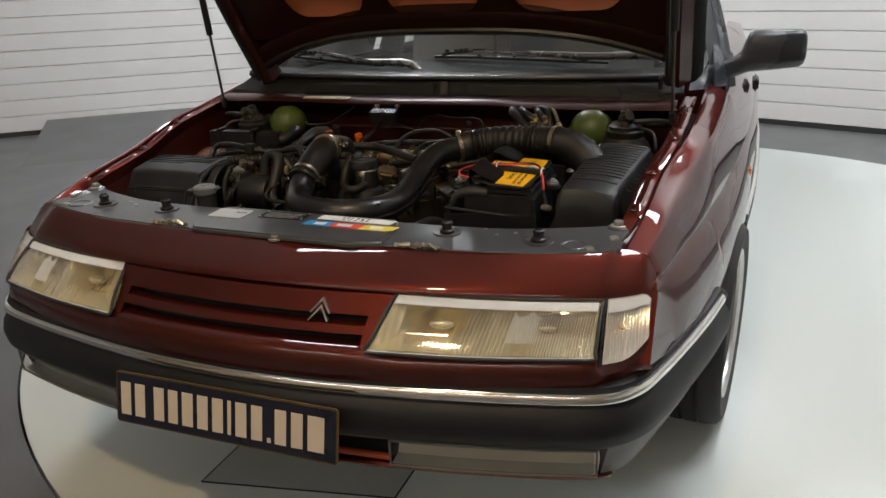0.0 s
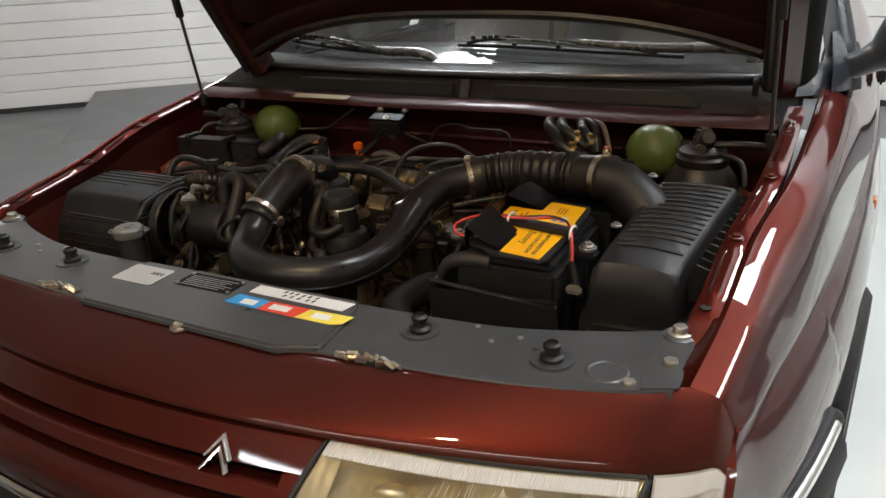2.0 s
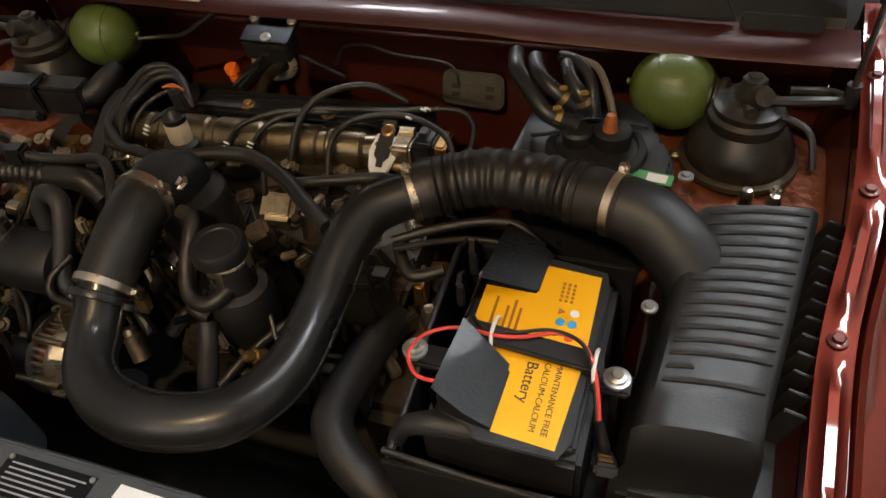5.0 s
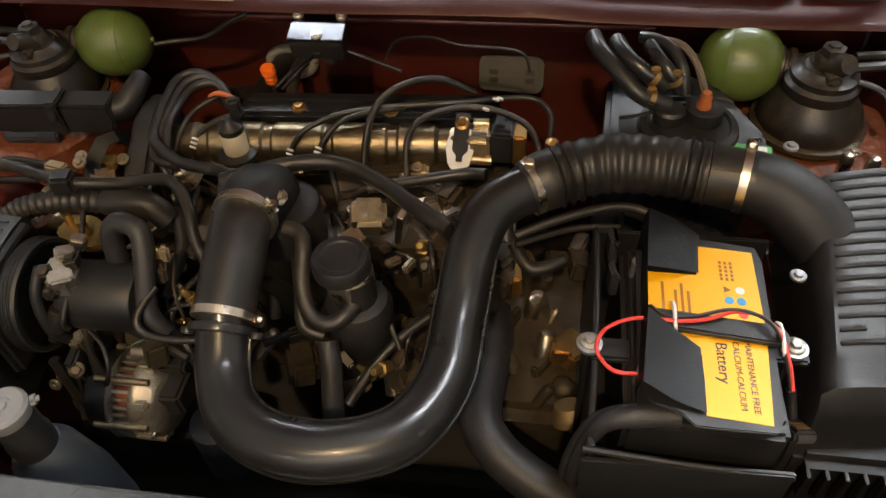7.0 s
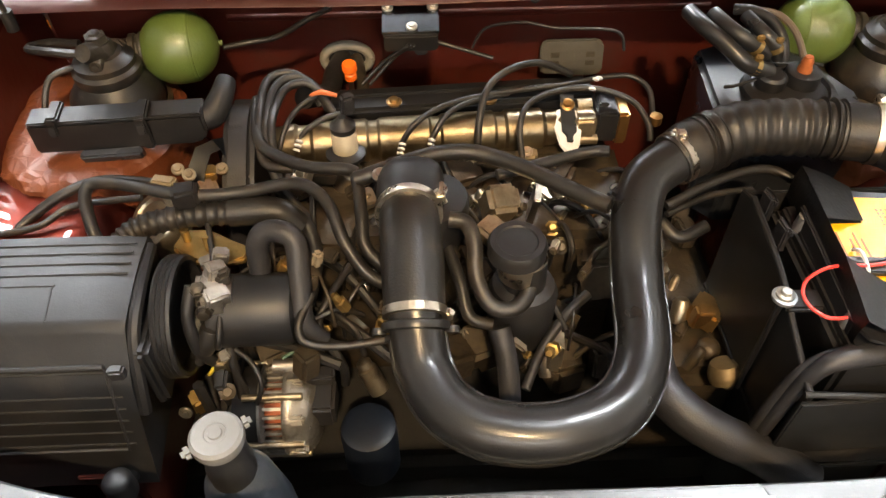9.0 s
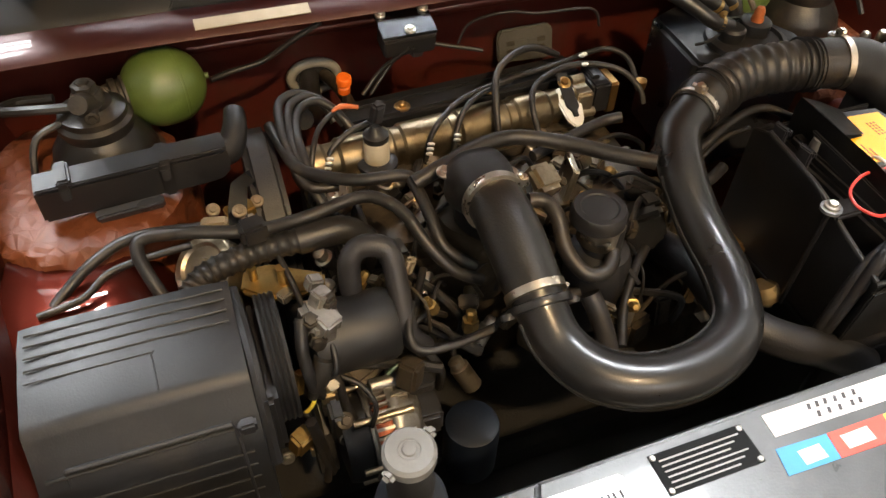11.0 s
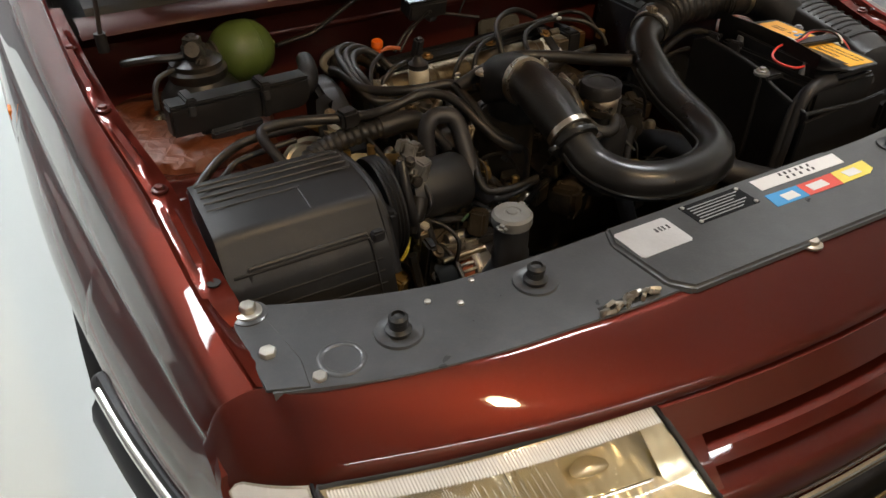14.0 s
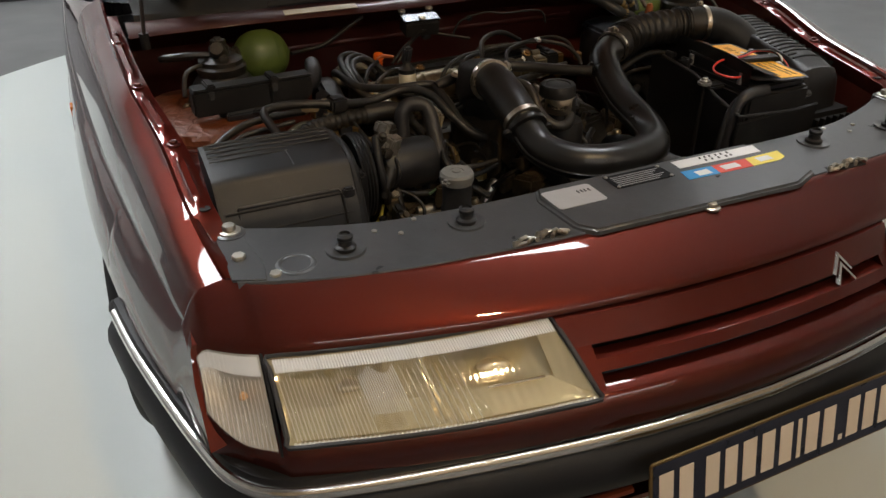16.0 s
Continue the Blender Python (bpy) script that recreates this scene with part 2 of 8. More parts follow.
def tube(bm, pts, r, seg=12, n=6, rings=None, straight=False):
    """A round tube along pts; r: a radius, or one for each point."""
    line = [Vector(q) for q in pts] if straight else curve_points(pts, n)
    count = len(line)
    rad = [r] * count if isinstance(r, (int, float)) else [float(v) for v in np.interp(np.linspace(0, len(r) - 1, count), range(len(r)), r)]
    if rings:
        rad = [v + rings[0] * (0.5 + 0.5 * math.cos(2 * math.pi * rings[1] * i / (count - 1))) for i, v in enumerate(rad)]
    up = None
    loops = []
    for i, q in enumerate(line):
        d = (line[min(i + 1, count - 1)] - line[max(i - 1, 0)]).normalized()
        if up is None:
            up = d.orthogonal().normalized()
        up = (up - d * up.dot(d)).normalized()
        side = d.cross(up)
        loops.append([bm.verts.new(q + rad[i] * (math.cos(a) * up + math.sin(a) * side)) for a in [2 * math.pi * k / seg for k in range(seg)]])
    for a, b in zip(loops, loops[1:]):
        for k in range(seg):
            bm.faces.new((a[k], a[(k + 1) % seg], b[(k + 1) % seg], b[k]))
    bm.faces.new(loops[0][::-1])
    bm.faces.new(loops[-1])
    return bm


def lathe(bm, prof, m=Matrix(), seg=28):
    """prof (radius, height) turned round the local z axis of m."""
    loops = []
    for r, h in prof:
        loops.append([bm.verts.new(m @ Vector((max(r, 1e-4) * math.cos(2 * math.pi * k / seg), max(r, 1e-4) * math.sin(2 * math.pi * k / seg), h))) for k in range(seg)])
    for a, b in zip(loops, loops[1:]):
        for k in range(seg):
            bm.faces.new((a[k], a[(k + 1) % seg], b[(k + 1) % seg], b[k]))
    bm.faces.new(loops[0][::-1])
    bm.faces.new(loops[-1])
    return bm


def join(bm, other):
    me = bpy.data.meshes.new("piece")
    other.to_mesh(me)
    bm.from_mesh(me)
    other.free()
    bpy.data.meshes.remove(me)
    return bm


def prism(bm, outline, z0, z1, m=Matrix(), bev=0.003, taper=1.0, segs=2):
    """An outline in local x, y from z0 to z1, with rounded edges."""
    o = bmesh.new()
    cx, cy = sum(p[0] for p in outline) / len(outline), sum(p[1] for p in outline) / len(outline)
    lo = [o.verts.new((x, y, z0)) for x, y in outline]
    hi = [o.verts.new((cx + (x - cx) * taper, cy + (y - cy) * taper, z1)) for x, y in outline]
    k = len(outline)
    o.faces.new(lo[::-1])
    o.faces.new(hi)
    for i in range(k):
        o.faces.new((lo[i], lo[(i + 1) % k], hi[(i + 1) % k], hi[i]))
    bmesh.ops.recalc_face_normals(o, faces=o.faces)
    if bev:
        bmesh.ops.bevel(o, geom=o.edges[:], offset=bev, segments=segs, affect="EDGES", clamp_overlap=True)
    bmesh.ops.transform(o, matrix=m, verts=o.verts)
    return join(bm, o)


def box(bm, at, size, bev=0.003, rot=(0, 0, 0), taper=1.0, segs=2):
    sx, sy, sz = [v / 2 for v in size]
    return prism(bm, [(-sx, -sy), (sx, -sy), (sx, sy), (-sx, sy)], -sz, sz, pose(*at, *rot), bev, taper, segs)


def sheet(bm, rows, thick=0.0, closed=False):
    """A skin over rows of points."""
    v = [[bm.verts.new(p) for p in row] for row in rows]
    for a, b in zip(v, v[1:]):
        k = len(a)
        for i in range(k if closed else k - 1):
            bm.faces.new((a[i], a[(i + 1) % k], b[(i + 1) % k], b[i]))
    if thick:
        bmesh.ops.solidify(bm, geom=bm.faces[:], thickness=thick)
    return bm


def part(name, bm, material, parent=None, label="", smooth=40):
    """One mesh object of its own, under a thing or a part."""
    bmesh.ops.recalc_face_normals(bm, faces=bm.faces)
    for f in bm.faces:
        f.smooth = True
    for e in bm.edges:
        if len(e.link_faces) == 2 and e.calc_face_angle(0) > radians(smooth):
            e.smooth = False
    me = bpy.data.meshes.new(name)
    bm.to_mesh(me)
    bm.free()
    me.materials.append(material)
    ob = new(name, me)
    if parent:
        ob.parent = parent
        ob.matrix_parent_inverse = Matrix() if parent.parent else Matrix.Translation(-parent.location)
    return tagged(ob, label)


def thing(name, label, category, at, group="", kind=""):
    ob = new(name)
    ob.location = at
    ob.empty_display_size = 0.05
    return tagged(ob, label, category, group, kind)


def fresh():
    return bmesh.new()


def bolt(parent, at, r=0.008, axis=(0, 0, 1), material=None, h=None, name="bolt"):
    """A hexagon head on a washer."""
    b = fresh()
    m = Matrix.Translation(at) @ Vector(axis).to_track_quat("Z", "Y").to_matrix().to_4x4()
    h = h or r * 0.9
    lathe(b, [(r * 1.6, -0.002), (r * 1.6, 0.0012), (r * 1.45, 0.002)], m, 20)
    hexa = [(r * math.cos(a * math.pi / 3), r * math.sin(a * math.pi / 3)) for a in range(6)]
    prism(b, hexa, 0.001, h, m, r * 0.12, 1.0, 1)
    return part(name, b, material or STEEL, parent)

# ---- the hall ----
CX, CY, CR = 0.40, 2.26, 2.50
b = fresh()
ring = [(CX + (CR + 0.008) * math.cos(a), CY + (CR + 0.008) * math.sin(a)) for a in np.linspace(0, 2 * math.pi, 129)[:-1]]
far = [(CX + 14 * math.cos(a), CY + 14 * math.sin(a)) for a in np.linspace(0, 2 * math.pi, 129)[:-1]]
sheet(b, [[(x, y, 0.0) for x, y in ring + ring[:1]], [(x, y, 0.0) for x, y in far + far[:1]]])
part("floor", b, FLOORM)
tagged(bpy.data.objects["floor"], "dark grey painted hall floor", "floor", kind="structure")
b = fresh()
lathe(b, [(CR, -0.10), (CR, 0.0), (CR - 0.006, 0.004)], Matrix.Translation((CX, CY, 0)), 128)
tagged(part("turntable_floor", b, DISC), "pale grey round turntable floor with a dark rim gap", "floor", kind="structure")
b = fresh()
lathe(b, [(CR + 0.02, -0.12), (CR + 0.02, -0.06)], Matrix.Translation((CX, CY, 0)), 96)
tagged(part("floor_pit", b, DARK), "dark gap under the turntable edge", "floor", kind="structure")
b = fresh()
prism(b, [(-0.345, 0.166), (0.180, 0.262), (0.193, 0.760), (-0.345, 0.660)], 0.004, 0.0055, Matrix(), 0.0, 1.0, 1)
hatch = tagged(part("floor_hatch", b, HATCH), "worn grey hatch plate in the turntable", "hatch", kind="structure")
b = fresh()
rim_line = [(-0.345, 0.166), (0.180, 0.262), (0.193, 0.760), (-0.345, 0.660)]
for p, q in zip(rim_line, rim_line[1:] + rim_line[:1]):
    d = Vector((q[0] - p[0], q[1] - p[1], 0))
    box(b, ((p[0] + q[0]) / 2, (p[1] + q[1]) / 2, 0.0052), (d.length, 0.004, 0.002), 0, (0, 0, math.degrees(math.atan2(d.y, d.x))))
part("hatch_seam", b, DARK, hatch)


def door_wall(name, p, q, z0, label, panel=0.1465, low=None):
    """A white sectional door wall of level panels from p to q."""
    p, q = Vector((*p, 0)), Vector((*q, 0))
    d = q - p
    root = thing(name, label, "wall", ((p + q) / 2)[:], kind="structure")
    ang = math.degrees(math.atan2(d.y, d.x))
    nrm = Vector((d.y, -d.x, 0)).normalized()
    mid = (p + q) / 2
    bk = fresh()
    box(bk, (mid.x - nrm.x * 0.10, mid.y - nrm.y * 0.10, 2.3), (d.length, 0.14, 4.6), 0, (0, 0, ang))
    part("backing", bk, WALLW, root)
    base = fresh()
    box(base, (mid.x - nrm.x * 0.012, mid.y - nrm.y * 0.012, z0 + 0.02), (d.length, 0.03, 0.04), 0.004, (0, 0, ang))
    part("seal", base, SEAL, root, "black rubber bottom seal")
    z = z0 + 0.04
    src = None
    while z < 4.4:
        if src is None:
            bp = fresh()
            box(bp, (mid.x - nrm.x * 0.015, mid.y - nrm.y * 0.015, z + panel / 2), (d.length, 0.034, panel - 0.005), 0.004, (0, 0, ang), segs=1)
            src = part("panel", bp, SLAT, root)
            first = z
        else:
            o = src.copy()
            scene.collection.objects.link(o)
            o.location = (0, 0, z - first)
        z += panel
    return root


WL = Vector((0.78, 0.63)).normalized()
A = Vector((-5.57, 3.80))
wl0, wl1 = A - WL * 5.0, A + WL * 3.6
door_wall("wall_west", wl0[:], wl1[:], 0.0, "white sectional door wall of level panels")
door_wall("wall_north", wl1[:], (0.30, 5.98), 0.0, "white panelled wall behind the car")
door_wall("wall_east", (0.30, 5.98), (6.2, 3.65), 0.0, "white sectional door wall with a grey base", 0.1435)
b = fresh()
r0 = A + WL * 0.55
r1 = wl1
nn = Vector((WL.y, -WL.x))
prof = [r0 + nn * 0.03, r1 + nn * 0.03, r1 + nn * 1.5, r0 + nn * 1.5]
lo = [b.verts.new((*v, 0.001)) for v in prof]
hi = [b.verts.new((*prof[0], 0.135)), b.verts.new((*prof[1], 0.135))]
for f in ((lo[0], lo[1], lo[2], lo[3]), (hi[0], hi[1], lo[2], lo[3]), (lo[0], lo[1], hi[1], hi[0]), (lo[1], lo[2], hi[1]), (lo[0], hi[0], lo[3])):
    b.faces.new(f)
tagged(part("ramp", b, FLOORM), "low dark grey ramp up to the door", "ramp", kind="structure")
corners = [(6.2, 3.65), (7.0, -7.0), (-9.5, -7.0), wl0[:]]
for nm, p, q in (("wall_south_east", corners[0], corners[1]), ("wall_south", corners[1], corners[2]), ("wall_south_west", corners[2], corners[3])):
    p, q = Vector(p), Vector(q)
    d = q - p
    b = fresh()
    box(b, (*((p + q) / 2), 2.3), (d.length, 0.14, 4.6), 0, (0, 0, math.degrees(math.atan2(d.y, d.x))))
    tagged(part(nm, b, WARMWALL if nm == "wall_south" else BACKWALL), "plain warm beige hall wall" if nm == "wall_south" else "plain grey hall wall", "wall", kind="structure")
b = fresh()
box(b, (-1.2, -0.5, 4.62), (17.5, 14.0, 0.12), 0)
tagged(part("ceiling", b, CEIL), "plain white hall ceiling", "ceiling", kind="structure")

# ceiling lamps
LAMPS = [(-1.75, 3.9, 0.9, 0.9, 34), (-1.6, 5.2, 0.8, 0.6, 24), (-1.9, 2.35, 0.9, 0.9, 22), (1.50, 1.25, 0.9, 0.8, 36), (3.2, 3.0, 0.8, 1.2, 34), (1.6, 4.5, 1.2, 0.5, 32), (0.0, -6.2, 7.0, 0.12, 50)]
LAMPGLOW = glow("lamp_diffuser_glow", COOL, 14.0)
for x, y, sx, sy, watts in LAMPS:
    root = thing("ceiling_light", "white ceiling light panel with a glowing diffuser", "ceiling light", (x, y, 4.5), "ceiling lights")
    b = fresh()
    box(b, (x, y, 4.53), (sx + 0.06, sy + 0.06, 0.06), 0.005)
    part("frame", b, WALLW, root)
    b = fresh()
    box(b, (x, y, 4.49), (sx, sy, 0.02), 0.003)
    part("diffuser", b, LAMPGLOW, root)
    area_lamp("ceiling_light_lamp", (x, y, 4.47), (x, y, 0), sx, sy, watts, COOL)
WARMGLOW = glow("warm_spot_glow", WARM, 40.0)
for x, y in ((0.15, -2.1),):
    root = thing("spot_light", "round warm ceiling spot lamp", "ceiling light", (x, y, 4.4))
    b = fresh()
    lathe(b, [(0.16, 4.56), (0.16, 4.40), (0.14, 4.39)], Matrix.Translation((x, y, 0)), 20)
    part("housing", b, BLACK, root)
    b = fresh()
    lathe(b, [(0.12, 4.388), (0.12, 4.38)], Matrix.Translation((x, y, 0)), 20)
    part("bulb", b, WARMGLOW, root)
    area_lamp("spot_light_lamp", (x, y, 4.37), (x * 0.3, 0.1, 0.5), 0.22, 0.22, 86, WARM)

# ---- the car's body ----
car = thing("car", "dark red saloon car with its bonnet open, on the turntable", "car", (0, 2.2, 0))


def spread(x, table):
    """A smooth line through the table's points."""
    x = min(max(abs(x), table[0][0]), table[-1][0])
    i = max(k for k in range(len(table) - 1) if table[k][0] <= x)

    def slope(k):
        lo, hi = table[max(k - 1, 0)], table[min(k + 1, len(table) - 1)]
        return (hi[1] - lo[1]) / (hi[0] - lo[0])
    (x0, y0), (x1, y1) = table[i], table[i + 1]
    w = x1 - x0
    t = (x - x0) / w
    return (2 * t ** 3 - 3 * t ** 2 + 1) * y0 + (t ** 3 - 2 * t ** 2 + t) * w * slope(i) + (3 * t ** 2 - 2 * t ** 3) * y1 + (t ** 3 - t ** 2) * w * slope(i + 1)


YS = [(0, 0.130), (0.26, 0.134), (0.38, 0.143), (0.476, 0.152), (0.596, 0.176), (0.695, 0.206), (0.725, 0.236), (0.80, 0.240)]
bow = lambda x: 0.24 * x * x
lip_y = lambda x: 0.012 + bow(x) if abs(x) < 0.70 else 0.012 + bow(0.70) + (abs(x) - 0.70) * 0.62
lip_z = lambda x: 0.691 - 0.020 * (x / 0.7) ** 2
XS = np.concatenate([np.linspace(-0.797, -0.70, 16)[:-1], np.linspace(-0.70, 0.70, 51), np.linspace(0.70, 0.797, 16)[1:]])

# nose lip between the slam panel and the lamps
b = fresh()
rows = []
for x in XS:
    ys, yl, zl = spread(x, YS), lip_y(x), lip_z(x)
    e = max(0, (abs(x) - 0.727) / 0.069)
    zt = 0.743 - 0.056 * float(np.interp(e, [0, 0.08, 0.20, 0.34, 0.47, 0.56, 0.64, 0.71, 0.80, 0.90, 1, 1.1], [0, 0.010, 0.034, 0.066, 0.100, 0.138, 0.200, 0.300, 0.490, 0.735, 1.0, 1.1]))
    d, h = ys - yl, zt - zl
    prof = ((0.0, 0.0), (0.05, -0.02), (0.12, 0.02), (0.30, 0.16), (0.50, 0.335), (0.70, 0.515), (0.84, 0.655), (0.92, 0.755), (0.97, 0.845), (0.995, 0.93))
    rows.append([(x, ys + 0.004, zt - 0.012)] + [(x, ys - u * d, zt - v * h) for u, v in prof] + [(x, yl, zl + 0.001), (x, yl + 0.004, zl - 0.003), (x, yl + 0.02, zl - 0.003)])
sheet(b, rows)
part("nose_panel", b, PAINT, car, "glossy dark red nose panel")

# grille panel
face_y = lambda x, z: bow(x) + float(np.interp(z, [0.545, 0.57, 0.606, 0.65, 0.69], [-0.088, -0.086, -0.070, -0.022, 0.010]))
edge_x = lambda z: float(np.interp(z, [0.545, 0.606, 0.69], [0.288, 0.300, 0.327]))


def face_piece(z0, z1, half0, half1, steps=25, nz=4, depth=0.02):
    o = fresh()
    rows = []
    for k in np.linspace(-1, 1, steps):
        row = []
        for i in range(nz + 1):
            z = z1 + (z0 - z1) * i / nz
            x = k * (half1 + (half0 - half1) * i / nz)
            row.append((x, face_y(x, z), z))
        x0, y0, z0_ = row[0]
        x9, y9, z9 = row[-1]
        row = [(x0, y0 + depth, z0_)] + row + [(x9, y9 + depth, z9 + 0.002)]
        rows.append(row)
    return sheet(o, rows)


grille = part("grille_panel", face_piece(0.652, 0.686, edge_x(0.652), edge_x(0.686)), PAINT, car, "dark red grille panel with two slots")
part("grille_bar", face_piece(0.625, 0.637, 0.284, 0.286, nz=2, depth=0.025), PAINT, grille)
for s in (-1, 1):
    o = fresh()
    rows = []
    for i in range(5):
        z = 0.604 + 0.05 * i / 4
        x1, x0 = edge_x(z), 0.284
        rows.append([(s * x1, face_y(x1, z) + 0.001, z), (s * x0, face_y(x0, z) + 0.001, z), (s * x0, face_y(x0, z) + 0.03, z)])
    part("grille_cheek", sheet(o, rows), PAINT, grille)
o = fresh()
rows = [[(x, face_y(x, z) + 0.070, z) for x in np.linspace(-0.29, 0.29, 15)] for z in (0.67, 0.64, 0.62, 0.59)]
part("grille_recess", sheet(o, rows), DARK, grille)

# chevron badge: two bright angles
badge = fresh()
for k in (0, 1):
    zt = 0.678 - 0.0118 * k
    x0 = 0.187
    for s in (-1, 1):
        pts = [(x0, zt), (x0, zt - 0.0062), (x0 + s * 0.0185, zt - 0.0262), (x0 + s * 0.0215, zt - 0.0250)]
        o = fresh()
        f = [o.verts.new((x, face_y(x, z) - 0.004, z)) for x, z in pts]
        g = [o.verts.new((x, face_y(x, z) + 0.003, z)) for x, z in pts]
        o.faces.new(f)
        o.faces.new(g[::-1])
        for i in range(4):
            o.faces.new((f[i], g[i], g[(i + 1) % 4], f[(i + 1) % 4]))
        join(badge, o)
part("badge", badge, CHROME, grille, "small bright double chevron badge")


# headlamps
def headlamp(s):
    ti, bi, to, bo = Vector((0.328, 0.042, 0.685)), Vector((0.302, -0.060, 0.606)), Vector((0.706, 0.129, 0.675)), Vector((0.708, 0.034, 0.602))

    def surf(u, v, push=0.0):
        a, c = ti.lerp(to, u), bi.lerp(bo, u)
        q = a.lerp(c, v)
        q.y += -0.012 * math.sin(math.pi * u) - 0.008 * math.sin(math.pi * v) + push
        q.z += push * 0.35
        return (s * q.x, q.y, q.z)

    o = fresh()
    sheet(o, [[surf(u, v) for v in np.linspace(0.0, 1.0, 9)] for u in np.linspace(0.008, 0.985, 25)], 0.0)
    head = part("headlamp", o, LENS, car, "clear fluted headlamp with a bright warm reflector", 60)
    # rows of fine ribs moulded into the lens
    o = fresh()
    sheet(o, [[surf(u, v, -0.0012 + 0.0026 * (k % 2)) for v in (0.012, 0.06, 0.12, 0.150)] for k, u in enumerate(np.linspace(0.01, 0.985, 201))])
    part("lens_band", o, FROST, head, "finely ribbed band along the lens top", 20)
    o = fresh()
    sheet(o, [[surf(u, v, -0.0008 + 0.0022 * (k % 2)) for v in (0.945, 0.965, 0.985)] for k, u in enumerate(np.linspace(0.01, 0.985, 141))])
    part("lower_band", o, FROST, head, "narrow ribbed band along the lens bottom", 20)
    for u0, u1, n in ((0.36, 0.44, 9), (0.47, 0.60, 13), (0.63, 0.80, 17), (0.82, 0.965, 15)):
        o = fresh()
        sheet(o, [[surf(u + 0.014 * (1 - v), v, 0.0012 + 0.0016 * (k % 2)) for v in np.linspace(0.17, 0.92, 6)] for k, u in enumerate(np.linspace(u0, u1, 2 * n + 1))])
        part("lens_flutes", o, LENSFINE, head, "", 30)
    for u0, u1, n, v1, r in ((0.40, 0.60, 11, 0.93, 0.0005), (0.60, 0.72, 17, 0.70, 0.0007), (0.73, 0.97, 20, 0.93, 0.0005)):
        o = fresh()
        for u in np.linspace(u0, u1, n):
            top = 0.16 + 0.10 * abs(math.sin(37.0 * u))
            tube(o, [surf(u + 0.014 * (1 - v), v, 0.001) for v in (top, 0.5 * (top + v1), v1)], r, 5, 1)
        part("lens_ribs", o, FROST, head, "", 60)
    o = fresh()
    loop = [surf(u, -0.012, 0.002) for u in np.linspace(0, 1, 10)] + [surf(1.0, v, 0.002) for v in np.linspace(0.1, 0.9, 6)] + [surf(u, 1.012, 0.002) for u in np.linspace(1, 0, 10)] + [surf(-0.004, v, 0.002) for v in np.linspace(0.9, 0.1, 6)]
    tube(o, loop + loop[:1], 0.0036, 6, 2)
    part("lamp_seal", o, SEAL, head, "black rubber seal round the lens", 60)
    # reflector: a deep bowl, a step, and a shallower outer bowl
    o = fresh()
    rows = []
    for u in np.linspace(0, 1, 61):
        row = [surf(u, 0, 0.004)]
        for v in np.linspace(0, 1, 21):
            h = max(0.0, 1 - ((u - 0.26) / 0.25) ** 2 - ((v - 0.48) / 0.66) ** 2)
            k = max(0.0, 1 - ((u - 0.76) / 0.22) ** 2 - ((v - 0.5) / 0.66) ** 2)
            step = 0.0035 * abs(math.sin(14 * math.pi * u)) if 0.40 < u < 0.56 or u > 0.90 else 0.0
            depth = 0.018 + 0.062 * h ** 0.9 + 0.050 * k ** 0.9 + step
            q = Vector(surf(u, v, 0.0))
            row.append((q.x, q.y + depth * math.sin(math.pi * min(1, max(0, v))) ** 0.3, q.z))
        row.append(surf(u, 1, 0.004))
        rows.append(row)
    part("reflector", sheet(o, rows), REFLECTOR, head, "silver reflector with two hollows", 50)
    # slanted trim facets at the inner end, and the shelf under the bowl
    o = fresh()
    f = [surf(0.012, 0.10, 0.006), surf(0.012, 0.95, 0.006), surf(0.11, 0.88, 0.030), surf(0.085, 0.30, 0.030)]
    o.faces.new([o.verts.new(q) for q in f])
    f = [surf(0.012, 0.97, 0.005), surf(0.48, 0.97, 0.005), surf(0.44, 0.84, 0.034), surf(0.12, 0.86, 0.034)]
    o.faces.new([o.verts.new(q) for q in f])
    f = [surf(0.53, 0.97, 0.005), surf(0.98, 0.97, 0.005), surf(0.96, 0.84, 0.034), surf(0.55, 0.85, 0.034)]
    o.faces.new([o.verts.new(q) for q in f])
    part("lamp_trim", o, REFLECTOR, head, "slanted trim inside the lamp", 20)
    o = fresh()
    tube(o, [surf(u, 0.80 - 0.02 * u, 0.026) for u in (0.14, 0.24, 0.34)], 0.0022, 6, 3)
    part("lamp_trim", o, CHROME, head)
    for u, r in ((0.27, 0.012), (0.76, 0.008)):
        o = fresh()
        q = Vector(surf(u, 0.60, 0.0)) + Vector((0, 0.050, 0))
        m = Matrix.Translation(q) @ Vector((0.2 * s, -1, 0.05)).to_track_quat("Z", "Y").to_matrix().to_4x4()
        lathe(o, [(r * 0.5, -0.01), (r, 0.0), (r, 0.008), (r * 0.8, 0.012), (r * 0.2, 0.014)], m @ Matrix.Diagonal((2.0, 0.8, 1, 1)), 24)
        part("bulb_shield", o, BOWL, head, "", 50)
    o = fresh()
    sheet(o, [[Vector(surf(0.515, v, 0.0)) + Vector((0, d, 0)) for d in (0.010, 0.045)] for v in np.linspace(0.05, 0.95, 6)], 0.003)
    part("inner_rib", o, FROST, head)
    # corner indicator, its outer lower corner cut away
    itr, ibr = Vector((0.781, 0.186, 0.680)), Vector((0.787, 0.112, 0.588))
    itl, ibl = Vector((0.714, 0.136, 0.678)), Vector((0.720, 0.046, 0.588))

